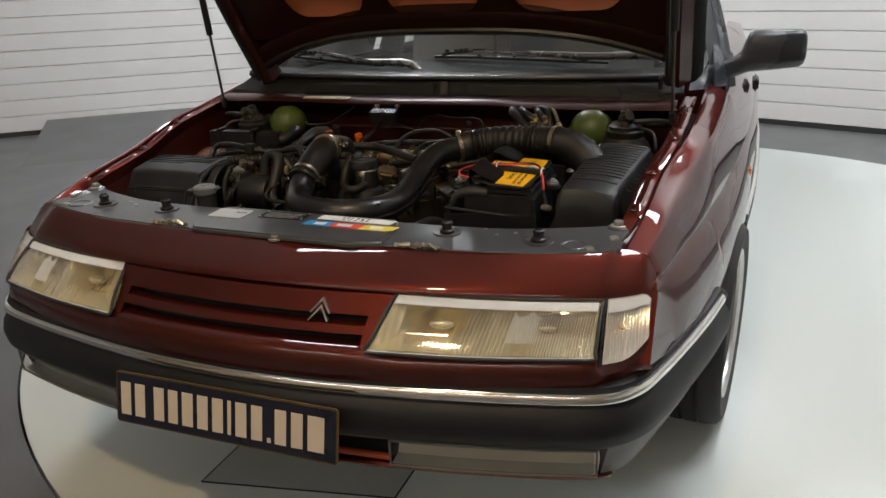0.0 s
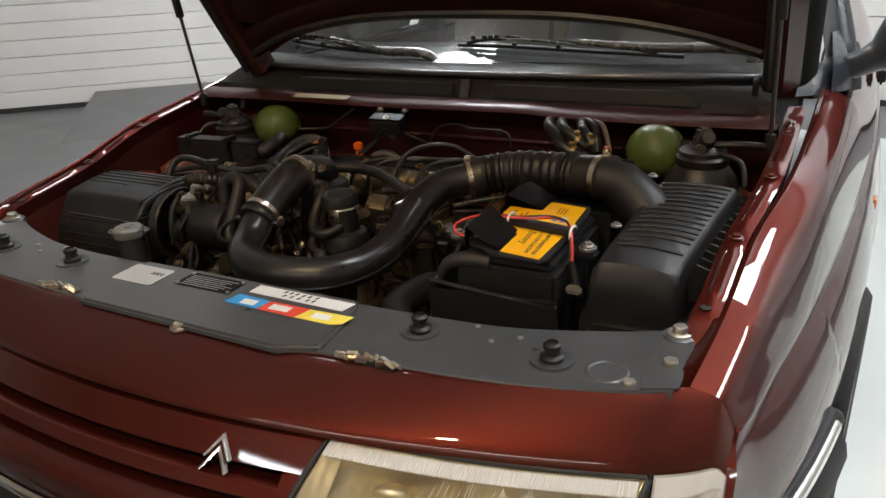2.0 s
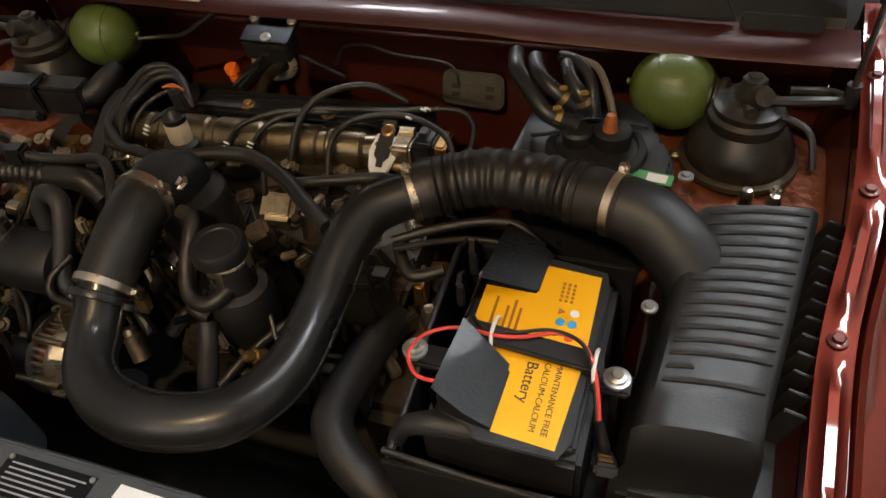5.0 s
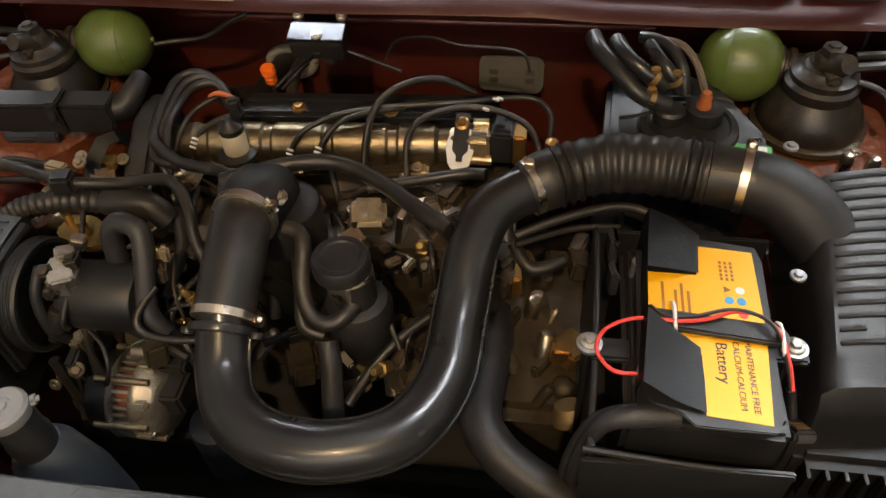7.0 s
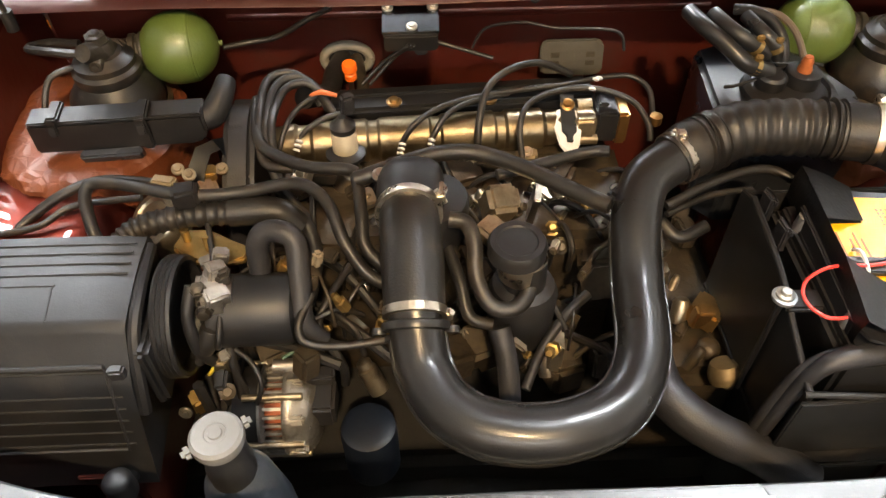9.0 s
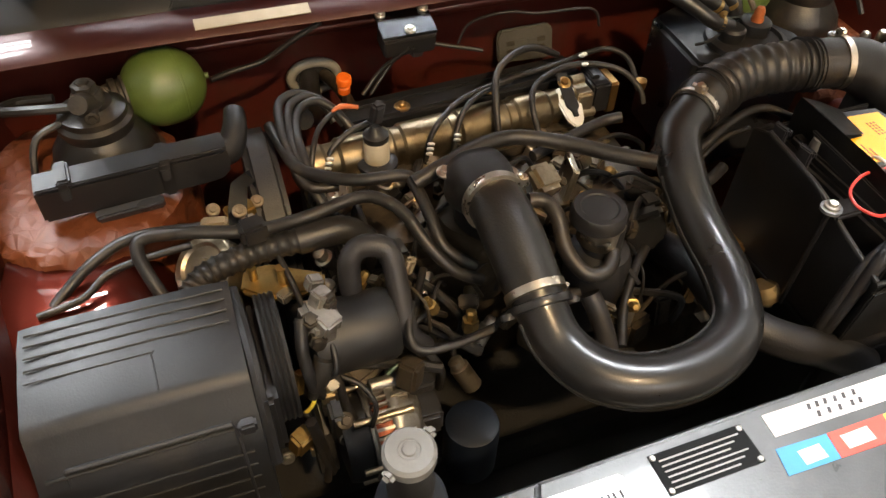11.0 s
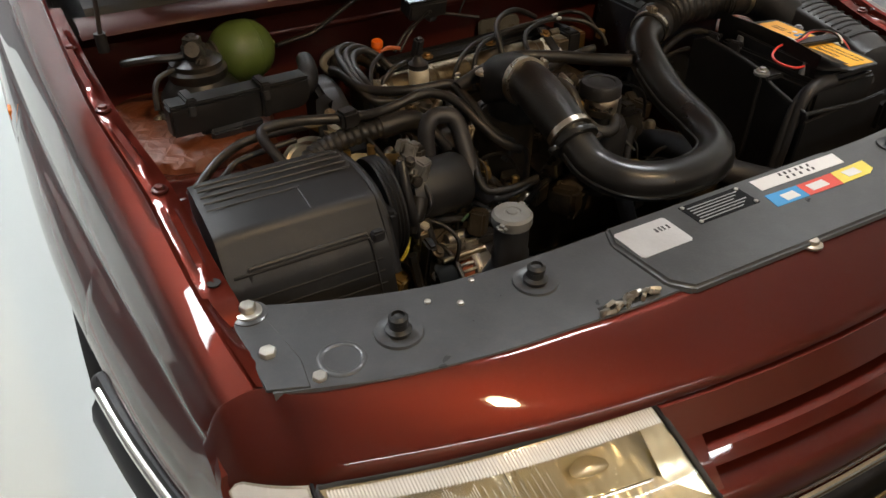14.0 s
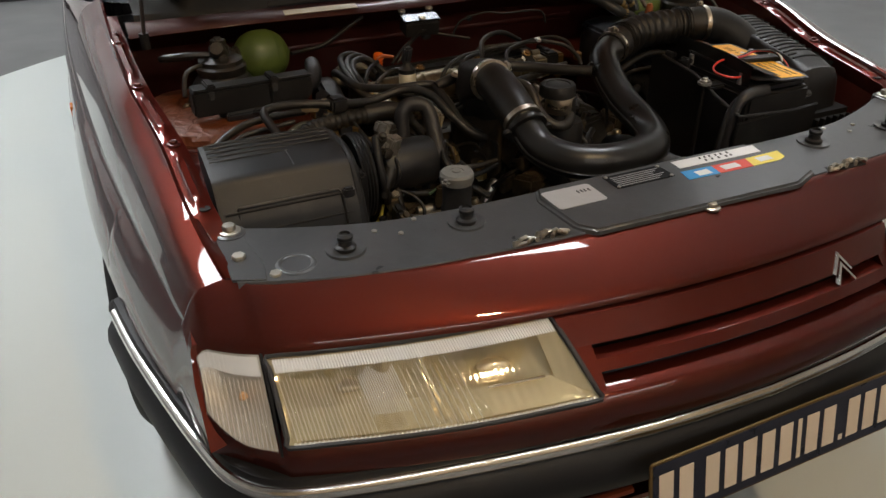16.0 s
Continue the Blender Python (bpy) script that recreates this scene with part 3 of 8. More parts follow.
    def isurf(u, v, push=0.0):
        lo = 0.10 * max(0.0, (u - 0.80) / 0.20) ** 2
        hi = 1.0 - 0.30 * max(0.0, (u - 0.40) / 0.60) ** 2
        v = lo + (hi - lo) * v
        q = itl.lerp(itr, u).lerp(ibl.lerp(ibr, u), v)
        q.y += -0.006 * math.sin(math.pi * u) - 0.010 * math.sin(math.pi * v) + push
        q.x += 0.008 * u * u - push * 0.4 * u
        return (s * q.x, q.y, q.z)
    o = fresh()
    sheet(o, [[isurf(u, v) for v in np.linspace(0, 1, 10)] for u in np.linspace(0, 1, 16)])
    ind = part("corner_indicator", o, LENSFINE, car, "clear ribbed corner indicator lens", 60)
    o = fresh()
    sheet(o, [[isurf(u, v, 0.003 + 0.030 * math.sin(math.pi * v) * math.sin(math.pi * min(u * 0.85 + 0.1, 1))) for v in np.linspace(0, 1, 10)] for u in np.linspace(0, 1, 12)])
    part("reflector", o, MILKY, ind)
    o = fresh()
    sheet(o, [[isurf(u, v, 0.0015 + 0.0014 * (k % 2)) for v in np.linspace(0.22, 0.96, 6)] for k, u in enumerate(np.linspace(0.05, 0.95, 37))])
    part("lens_flutes", o, LENSFINE, ind, "", 30)
    o = fresh()
    for u in np.linspace(0.10, 0.92, 13):
        tube(o, [isurf(u, v, 0.0018) for v in (0.24, 0.6, 0.95)], 0.0005, 5, 1)
    part("lens_ribs", o, FROST, ind, "", 60)
    o = fresh()
    sheet(o, [[isurf(u, v, 0.002 + 0.0008 * (k % 2)) for v in (0.02, 0.10, 0.20)] for k, u in enumerate(np.linspace(0.04, 0.97, 29))])
    part("lens_band", o, FROST, ind, "pale band along the indicator top", 60)
    o = fresh()
    lathe(o, [(0.002, 0), (0.005, 0.004), (0.006, 0.010), (0.001, 0.015)], Matrix.Translation(isurf(0.45, 0.5, 0.026)) @ pose(0, 0, 0, 90), 14)
    part("bulb", o, PALEBULB, ind)
    o = fresh()
    sheet(o, [[isurf(-0.02 + d, v, 0.001) for d in (-0.05, 0.0)] for v in np.linspace(-0.05, 1.05, 8)], 0.006)
    part("lamp_divider", o, SEAL, ind)


headlamp(1)
headlamp(-1)
for ob in list(bpy.data.objects):
    if ob.name.split(".")[0] in ("headlamp", "corner_indicator", "lens_flutes"):
        ob.visible_shadow = False

# painted bar under the grille and the lamps
o = fresh()
rows = []
for x in np.concatenate([np.linspace(-0.80, -0.72, 10), np.linspace(-0.71, -0.31, 16), np.linspace(-0.302, 0.302, 25), np.linspace(0.31, 0.71, 16), np.linspace(0.72, 0.80, 10)]):
    a = abs(x)
    y = -0.086 + bow(a) if a < 0.71 else -0.086 + bow(0.71) + (a - 0.71) * 1.05
    top = 0.606 if a < 0.305 else 0.600 if a < 0.712 else 0.584 + 0.030 * max(0.0, (a - 0.748) / 0.048)
    rows.append([(x, y + 0.05, top + 0.002), (x, y + 0.016, top), (x, y + 0.010, top - 0.004), (x, y + 0.002, top - 0.020), (x, y, 0.565), (x, y + 0.004, 0.545), (x, y + 0.03, 0.538)])
part("lamp_sill", sheet(o, rows), PAINT, car, "dark red bar under the grille and lamps")

# bumper, swept round the nose
BP = [(0, -0.075), (0.18, -0.067), (0.35, -0.045), (0.52, -0.014), (0.66, 0.018), (0.735, 0.046), (0.778, 0.092), (0.805, 0.16), (0.840, 0.28), (0.878, 0.43), (0.905, 0.57)]
half = curve_points([(x, y, 0) for x, y in BP], 5)
path = [Vector((-p.x + 0.02 * max(0.0, p.y), p.y, 0)) for p in half[:0:-1]] + [Vector((p.x + 0.02 * max(0.0, p.y), p.y, 0)) for p in half]


def sweep(prof, start=0, stop=None):
    o = fresh()
    line = path[start:stop]
    rows = []
    for i, p in enumerate(line):
        d = (line[min(i + 1, len(line) - 1)] - line[max(i - 1, 0)]).normalized()
        out = Vector((d.y, -d.x, 0))
        rows.append([p + out * a + Vector((0, 0, z)) for a, z in prof])
    sheet(o, rows)
    for r in (rows[0], rows[-1]):
        o.faces.new([o.verts.new(q) for q in r])
    return o


bumper = part("bumper", sweep([(-0.05, 0.548), (-0.015, 0.549), (0.000, 0.546), (0.004, 0.538), (0.004, 0.512), (0.012, 0.505), (0.022, 0.49), (0.027, 0.465), (0.022, 0.436), (0.008, 0.421), (-0.04, 0.415)]), BUMPER, car, "dark grey plastic bumper")
part("chrome_strip", sweep([(0.000, 0.538), (0.008, 0.538), (0.0125, 0.534), (0.014, 0.525), (0.0125, 0.517), (0.008, 0.513), (0.000, 0.513)], 1, -1), CHROME, bumper, "bright chrome strip along the bumper")
VAL = [(-0.045, 0.423), (0.004, 0.421), (-0.004, 0.40), (-0.024, 0.34), (-0.055, 0.315), (-0.10, 0.31)]
mid = len(path) // 2
part("valance", sweep(VAL, mid + 25), VALANCE, bumper, "grey lower valance")
part("valance", sweep(VAL, 0, mid - 24), VALANCE, bumper, "grey lower valance")
part("lower_lip", sweep([(-0.06, 0.345), (-0.022, 0.345), (-0.018, 0.340), (-0.022, 0.332), (-0.08, 0.328)], mid - 27, mid + 28), PAINT, bumper, "dark red lower lip")
part("lower_recess", sweep([(-0.03, 0.412), (-0.055, 0.40), (-0.065, 0.36), (-0.04, 0.338)], mid - 27, mid + 28), DARK, bumper)
for s in (-1, 1):
    o = fresh()
    tube(o, [(s * 0.893 + 0.011, 0.545, 0.526), (s * 0.902 + 0.012, 0.575, 0.526), (s * 0.905 + 0.012, 0.586, 0.526)], [0.016, 0.017, 0.010], 10)
    part("strip_end_cap", o, BLACK, bumper)
    fog = fresh()
    fy = lambda x: -0.075 + 0.20 * x * x + 0.006
    sheet(fog, [[(s * x, fy(x) - 0.004, z) for z in (0.415, 0.392, 0.366)] for x in np.linspace(0.34, 0.715, 10)], 0.006)
    fl = part("fog_lamp", fog, FOGLENS, bumper, "wide clear fog lamp in the bumper")
    fog = fresh()
    sheet(fog, [[(s * x, fy(x) + d, z) for d, z in ((0.0, 0.418), (0.03, 0.413), (0.040, 0.390), (0.03, 0.366), (0.0, 0.362))] for x in np.linspace(0.335, 0.72, 10)])
    part("reflector", fog, FROST, fl)
    fog = fresh()
    rim_pts = [(s * x, fy(x) - 0.006, 0.418) for x in np.linspace(0.335, 0.72, 7)] + [(s * x, fy(x) - 0.006, 0.363) for x in np.linspace(0.72, 0.335, 7)]
    tube(fog, rim_pts + rim_pts[:1], 0.0032, 6, 1)
    part("frame", fog, VALANCE, fl)
    fog = fresh()
    tube(fog, [(s * 0.20, -0.040, 0.362), (s * 0.325, -0.030, 0.362)], 0.007, 8)
    part("tow_bar", fog, mat("orange_red_primer", (0.42, 0.07, 0.02), 0.5) if s < 0 else bpy.data.materials["orange_red_primer"], bumper)

# show plate with light bars for its lettering
plate_m = pose(0.009, -0.128, 0.459, 78, 0, 0)
b = fresh()
prism(b, [(x, y) for x, y in ((-0.255, -0.055), (0.255, -0.055), (0.26, -0.05), (0.26, 0.05), (0.255, 0.055), (-0.255, 0.055), (-0.26, 0.05), (-0.26, -0.05))], -0.002, 0.002, plate_m, 0.0006, 1, 1)
plate = part("number_plate", b, mat("worn_gold_edge", (0.16, 0.10, 0.03), 0.4, 0.4), car, "navy show plate with pale bars")
b = fresh()
prism(b, [(-0.256, -0.0515), (0.256, -0.0515), (0.256, 0.0515), (-0.256, 0.0515)], 0.002, 0.0032, plate_m, 0.0004, 1, 1)
part("plate_face", b, NAVY, plate)
x = -0.246
for w in (0.036, 0.036, 0.0, 0.036, 0.034, 0.037, 0.036, 0.036, 0.0185, 0.036, 0.036, 0.017, 0.036, 0.036, 0.046):
    if w == 0.0:
        x += 0.012
        continue
    b = fresh()
    wide, tall = (w - 0.0105 if w > 0.02 else 0.0085), (0.010 if w == 0.017 else 0.070)
    prism(b, [(x, -0.036), (x + wide, -0.036), (x + wide, -0.036 + tall), (x, -0.036 + tall)], 0.0032, 0.0042, plate_m, 0.0004, 1, 1)
    part("plate_bar", b, PLATEWHITE, plate)
    x += w

# wings and sides
XG = [(0.2, 0.700), (0.375, 0.724), (0.59, 0.738), (0.79, 0.768), (1.1, 0.785), (1.3, 0.79)]
ZG = [(0.2, 0.738), (0.375, 0.768), (0.59, 0.803), (0.79, 0.846), (0.94, 0.866), (1.1, 0.889), (1.3, 0.918)]
XB = [(0.18, 0.787), (0.28, 0.803), (0.42, 0.824), (0.58, 0.847), (0.9, 0.884), (1.3, 0.916), (1.7, 0.938), (2.2, 0.950), (3.2, 0.945), (4.4, 0.88)]
belly_at = lambda y: 0.047 * (1 - math.exp(-(max(y, 0.16) - 0.14) / 0.13)) * (1 - 0.55 * min(1.0, max(0.0, (y - 0.7) / 0.9)) ** 1.5)
lean = lambda y: 0.021 * max(0.0, y)
ARCH_Y, ARCH_Z, ARCH_R = 0.93, 0.275, 0.302


def low_z(y):
    for yc in (ARCH_Y, ARCH_Y + 2.85):
        if abs(y - yc) < ARCH_R:
            return max(0.24, ARCH_Z + math.sqrt(ARCH_R ** 2 - (y - yc) ** 2))
    return 0.40 if y < ARCH_Y - ARCH_R + 0.01 else 0.24


stations = sorted(set([round(v, 4) for v in list(np.linspace(0.236, 1.26, 40)) + [ARCH_Y - ARCH_R - 0.0005, ARCH_Y - ARCH_R + 0.002, ARCH_Y - ARCH_R + 0.012, ARCH_Y - ARCH_R + 0.03, ARCH_Y + ARCH_R - 0.002, ARCH_Y + ARCH_R + 0.0005, ARCH_Y + ARCH_R - 0.012, ARCH_Y + ARCH_R - 0.03]]))


def side_section(y, top_x, top_z, s):
    """A section of the flank: rounded shoulder, steep facet, sharp crease, swelling lower panel."""
    xb, belly = spread(y, XB), belly_at(y)
    zc = 0.686 + 0.012 * min(1, max(0, (y - 0.2) / 0.6)) + 0.035 * min(1, max(0, (y - 0.9) / 2.5))
    led = float(np.interp(y, [0.22, 0.42, 1.2, 2.0], [0.002, 0.006, 0.006, 0.004]))
    zl = low_z(y)
    dx, dz = xb - top_x, top_z - zc
    pts = [(top_x - 0.004, top_z - 0.016), (top_x, top_z - 0.002), (top_x + 0.006, top_z)]
    pts += [(top_x + u * dx, top_z - v * dz) for u, v in ((0.08, 0.010), (0.20, 0.034), (0.34, 0.066), (0.47, 0.100), (0.56, 0.138), (0.64, 0.200), (0.71, 0.300), (0.80, 0.490), (0.90, 0.735))]
    pts += [(xb - 0.002, zc + 0.012), (xb - 0.0012, zc + 0.005), (xb - 0.0008, zc + 0.003), (xb + led - 0.001, zc - 0.003), (xb + led, zc - 0.005)]
    low = []
    for k in range(9):
        z = zc - 0.012 + (zl - zc + 0.012) * k / 8
        f = (zc - z) / 0.135
        low.append((xb + led - 0.0005 + belly * (f * (2 - f) if f < 1 else 1.0 - 0.5 * (f - 1) ** 2), z))
    return [(s * x + lean(y) * min(1.0, max(0.0, (x - 0.74) / 0.10)), y, z) for x, z in pts + low + [(low[-1][0] - 0.03, zl)]]


for s in (-1, 1):
    o = fresh()
    rows = []
    for y in stations:
        rows.append(side_section(y, spread(y, XG) + 0.022, spread(y, ZG) + 0.009 * min(1.0, max(0.0, (y - 0.23) / 0.16)), s))
    # the edge that meets the lamp
    front = []
    for i, (x, y, z) in enumerate(rows[0]):
        back = min(0.05, max(0.0, (0.70 - z) / 0.02 * 0.05))
        front.append((s * min(abs(x) - 0.004, 0.799), 0.235 - back - max(0.0, 0.672 - z) * (0.85 if z > 0.54 else 0.0), max(z, 0.54)) if z < 0.70 else (x - s * 0.002, 0.231, z - 0.008))
    rows.insert(0, front)
    rows.insert(0, [(x - s * 0.022, y + 0.006, z) if z < 0.695 else (x - s * 0.004, y, z - 0.010) for x, y, z in front])
    sheet(o, rows)
    wing = part("front_wing", o, PAINT, car, "glossy dark red front wing")
    # folded inner flange with its bolts
    o = fresh()
    rows = []
    for y in np.concatenate([np.linspace(0.338, 0.372, 5)[:-1], np.linspace(0.372, 1.16, 36)]):
        x, z = spread(y, XG), spread(y, ZG) if y > 0.371 else 0.7445 + (spread(0.372, ZG) - 0.7445) * ((y - 0.338) / 0.034) ** 0.7
        rib = 0.004 if (0.40 < y < 0.56 or 0.63 < y < 0.76 or 0.83 < y < 1.05) else 0.0
        rows.append([(s * (x + 0.020), y, z - 0.001), (s * (x + 0.012), y, z), (s * (x + 0.008), y, z + rib), (s * (x - 0.002), y, z + rib), (s * (x - 0.006), y, z), (s * (x - 0.016), y, z - 0.001), (s * (x - 0.018), y, z - 0.05), (s * (x - 0.022), y, z - 0.18)])
    sheet(o, rows)
    part("wing_flange", o, PAINT, wing)
    o = fresh()
    rows = []
    for y in np.linspace(0.232, 0.378, 9):
        x, z = spread(y, XG), spread(y, ZG)
        rows.append([(s * (x + 0.024), y, z + 0.004), (s * (x + 0.014), y, z), (s * (x + 0.004), y, min(z, 0.7465)), (s * (x - 0.012), y, 0.7425), (s * (x - 0.016), y, 0.70)])
    part("wing_ledge", sheet(o, rows), PAINT, wing)
    o = fresh()
    lathe(o, [(0.0085, 0.0), (0.0085, 0.0016), (0.0065, 0.0018), (0.001, 0.0006)], Matrix.Translation((s * (spread(0.398, XG) - 0.001), 0.398, spread(0.398, ZG) + 0.0005)), 18)
    part("flange_hole", o, DARK, wing)
    for y in (0.595, 0.795, 1.0):
        bolt(wing, (s * (spread(y, XG) + 0.001), y, spread(y, ZG) + 0.001), 0.007, material=BAYPAINT)
    # the side behind the wing
    o = fresh()
    rows = []
    ys = sorted(set([round(v, 3) for v in list(np.linspace(1.264, 4.35, 50))] + [ARCH_Y + 2.85 - ARCH_R, ARCH_Y + 2.85 + ARCH_R, ARCH_Y + 2.85 - ARCH_R + 0.01]))
    for y in ys:
        rows.append(side_section(y, 0.80, 0.915, s))
    sheet(o, rows)
    flank = part("body_side", o, PAINT, car, "dark red doors and rear side")
    for y in (1.27, 2.32):
        o = fresh()
        box(o, (s * (spread(y, XB) + 0.024) + lean(y), y, 0.42), (0.006, 0.006, 0.34), 0)
        part("door_gap", o, DARK, flank)
    o = fresh()
    box(o, (s * 0.948 + lean(2.2), 2.20, 0.80), (0.022, 0.16, 0.050), 0.008)
    part("door_handle", o, BLACK, flank)
    o = fresh()
    tube(o, [(s * (spread(y, XB) + 0.031) + lean(y), y, 0.50) for y in (1.30, 1.7, 2.2, 2.8, 3.4)], 0.011, 10)
    part("rub_strip", o, CHROME, flank, "bright strip along the doors")
    o = fresh()
    tube(o, [(s * (spread(y, XB) + 0.016) + lean(y), y, 0.465) for y in (1.30, 1.7, 2.2, 2.8, 3.4)], 0.026, 10)
    part("door_moulding", o, BUMPER, flank)
    o = fresh()
    box(o, (s * (spread(1.4, XB) + 0.020) + lean(1.4), 1.40, 0.625), (0.022, 0.050, 0.034), 0.006)
    part("side_indicator", o, AMBER, flank, "small amber side indicator")
    o = fresh()
    box(o, (s * 0.895 + lean(1.26), 1.262, 0.36), (0.09, 0.02, 0.26), 0.005)
    part("mud_flap", o, BLACK, flank)
    # inner arch
    o = fresh()
    sheet(o, [[(s * x, ARCH_Y + (ARCH_R + 0.002) * math.cos(a), ARCH_Z + (ARCH_R + 0.002) * math.sin(a)) for x in (0.86, 0.60)] for a in np.linspace(0, math.pi, 20)])
    part("arch_liner", o, DARK, wing)


def wheel(s, y):
    root = part("wheel", lathe(fresh(), [(0.20, -0.095), (0.270, -0.102), (0.286, -0.090), (0.292, -0.066), (0.293, -0.046), (0.285, -0.044), (0.285, -0.037), (0.2935, -0.035), (0.294, -0.006), (0.285, -0.004), (0.285, 0.004), (0.294, 0.006), (0.2935, 0.035), (0.285, 0.037), (0.285, 0.044), (0.293, 0.046), (0.292, 0.066), (0.286, 0.090), (0.270, 0.102), (0.215, 0.096), (0.20, 0.08)], pose((0.846 if s > 0 else -0.808) + lean(y), y, 0.297, 0, 90 * s, -6.0 if y < 2 else -1.2), 48), TYRE, car, "black tyre on a silver alloy rim")
    m = pose((0.846 if s > 0 else -0.808) + lean(y), y, 0.297, 0, 90 * s, -6.0 if y < 2 else -1.2)
    o = fresh()
    lathe(o, [(0.03, 0.03), (0.19, 0.02), (0.202, 0.05), (0.206, 0.085), (0.216, 0.093), (0.21, 0.097), (0.196, 0.088), (0.188, 0.06), (0.06, 0.062), (0.03, 0.07)], m, 48)
    part("rim", o, RIM, root)


for s in (-1, 1):
    wheel(s, ARCH_Y)
    wheel(s, ARCH_Y + 2.85)

# windscreen, cowl, pillars, roof
def scuttle(x):
    return 1.150 + 0.10 * (abs(x) / 0.72) ** 2


o = fresh()
rows = []
for x in np.linspace(-0.74, 0.74, 25):
    y = scuttle(x)
    k = 0.25 * (y - 1.15)
    rows.append([(x, y + 0.10, 0.958), (x, y + 0.02, 0.966), (x, y + 0.004, 0.971), (x, y - 0.03 - k, 0.966), (x, y - 0.045 - k, 0.960), (x, y - 0.052 - k, 0.953), (x, y - 0.050 - k, 0.946), (x, y - 0.042 - k, 0.943), (x, y - 0.046 - k, 0.938), (x, 1.080, 0.912), (x, 1.073, 0.902), (x, 1.066, 0.896)])
sheet(o, rows, 0.004)
cowl = part("cowl", o, COWLTOP, car, "black plastic windscreen cowl")
o = fresh()
tube(o, [(x, scuttle(x) - 0.046 - 0.25 * (scuttle(x) - 1.15), 0.954) for x in np.linspace(-0.72, 0.72, 17)], 0.0075, 10, 2)
part("cowl_edge", o, mat("glossy_grey_cowl_edge", (0.06, 0.062, 0.068), 0.22, 0, 0.1, 12, 300, 0.05, coat=0.6), cowl, "glossy rounded edge of the cowl")
o = fresh()
box(o, (0.050, 1.078, 0.922), (0.024, 0.012, 0.046), 0.003, (-25, 0, 0))
part("cowl_clip", o, BLACK, cowl)
o = fresh()
prism(o, [(0.13, 0.905), (0.13, 0.936), (0.58, 0.936), (0.60, 0.905)], -0.004, 0.004, Matrix.Translation((0, 1.074, 0)) @ Matrix(((1, 0, 0, 0), (0, 0.4, -1, 0.4 * -0.92), (0, 1, 0, 0), (0, 0, 0, 1))), 0.002)
part("cowl_panel", o, COWLBLACK, cowl)
o = fresh()
box(o, (0.66, 1.070, 0.900), (0.11, 0.020, 0.030), 0.004, (-20, 0, 0))
part("cowl_end", o, COWLBLACK, cowl)
o = fresh()
prism(o, [(-0.46, 0.905), (-0.44, 0.936), (0.02, 0.936), (0.02, 0.905)], -0.004, 0.004, Matrix.Translation((0, 1.074, 0)) @ Matrix(((1, 0, 0, 0), (0, 0.4, -1, 0.4 * -0.92), (0, 1, 0, 0), (0, 0, 0, 1))), 0.002)
part("cowl_panel", o, COWLBLACK, cowl)
o = fresh()
rows = []
for k in np.linspace(-1, 1, 17):
    row = []
    for v in np.linspace(0, 1, 8):
        x = k * (0.70 - 0.13 * v)
        row.append((x, scuttle(x) + 0.008 + 0.672 * v + 0.02 * math.sin(math.pi * v), 0.968 + 0.397 * v))
    rows.append(row)
part("windscreen", sheet(o, rows), SCREEN, car, "tinted windscreen glass", 60)
bpy.data.objects["windscreen"].visible_shadow = False
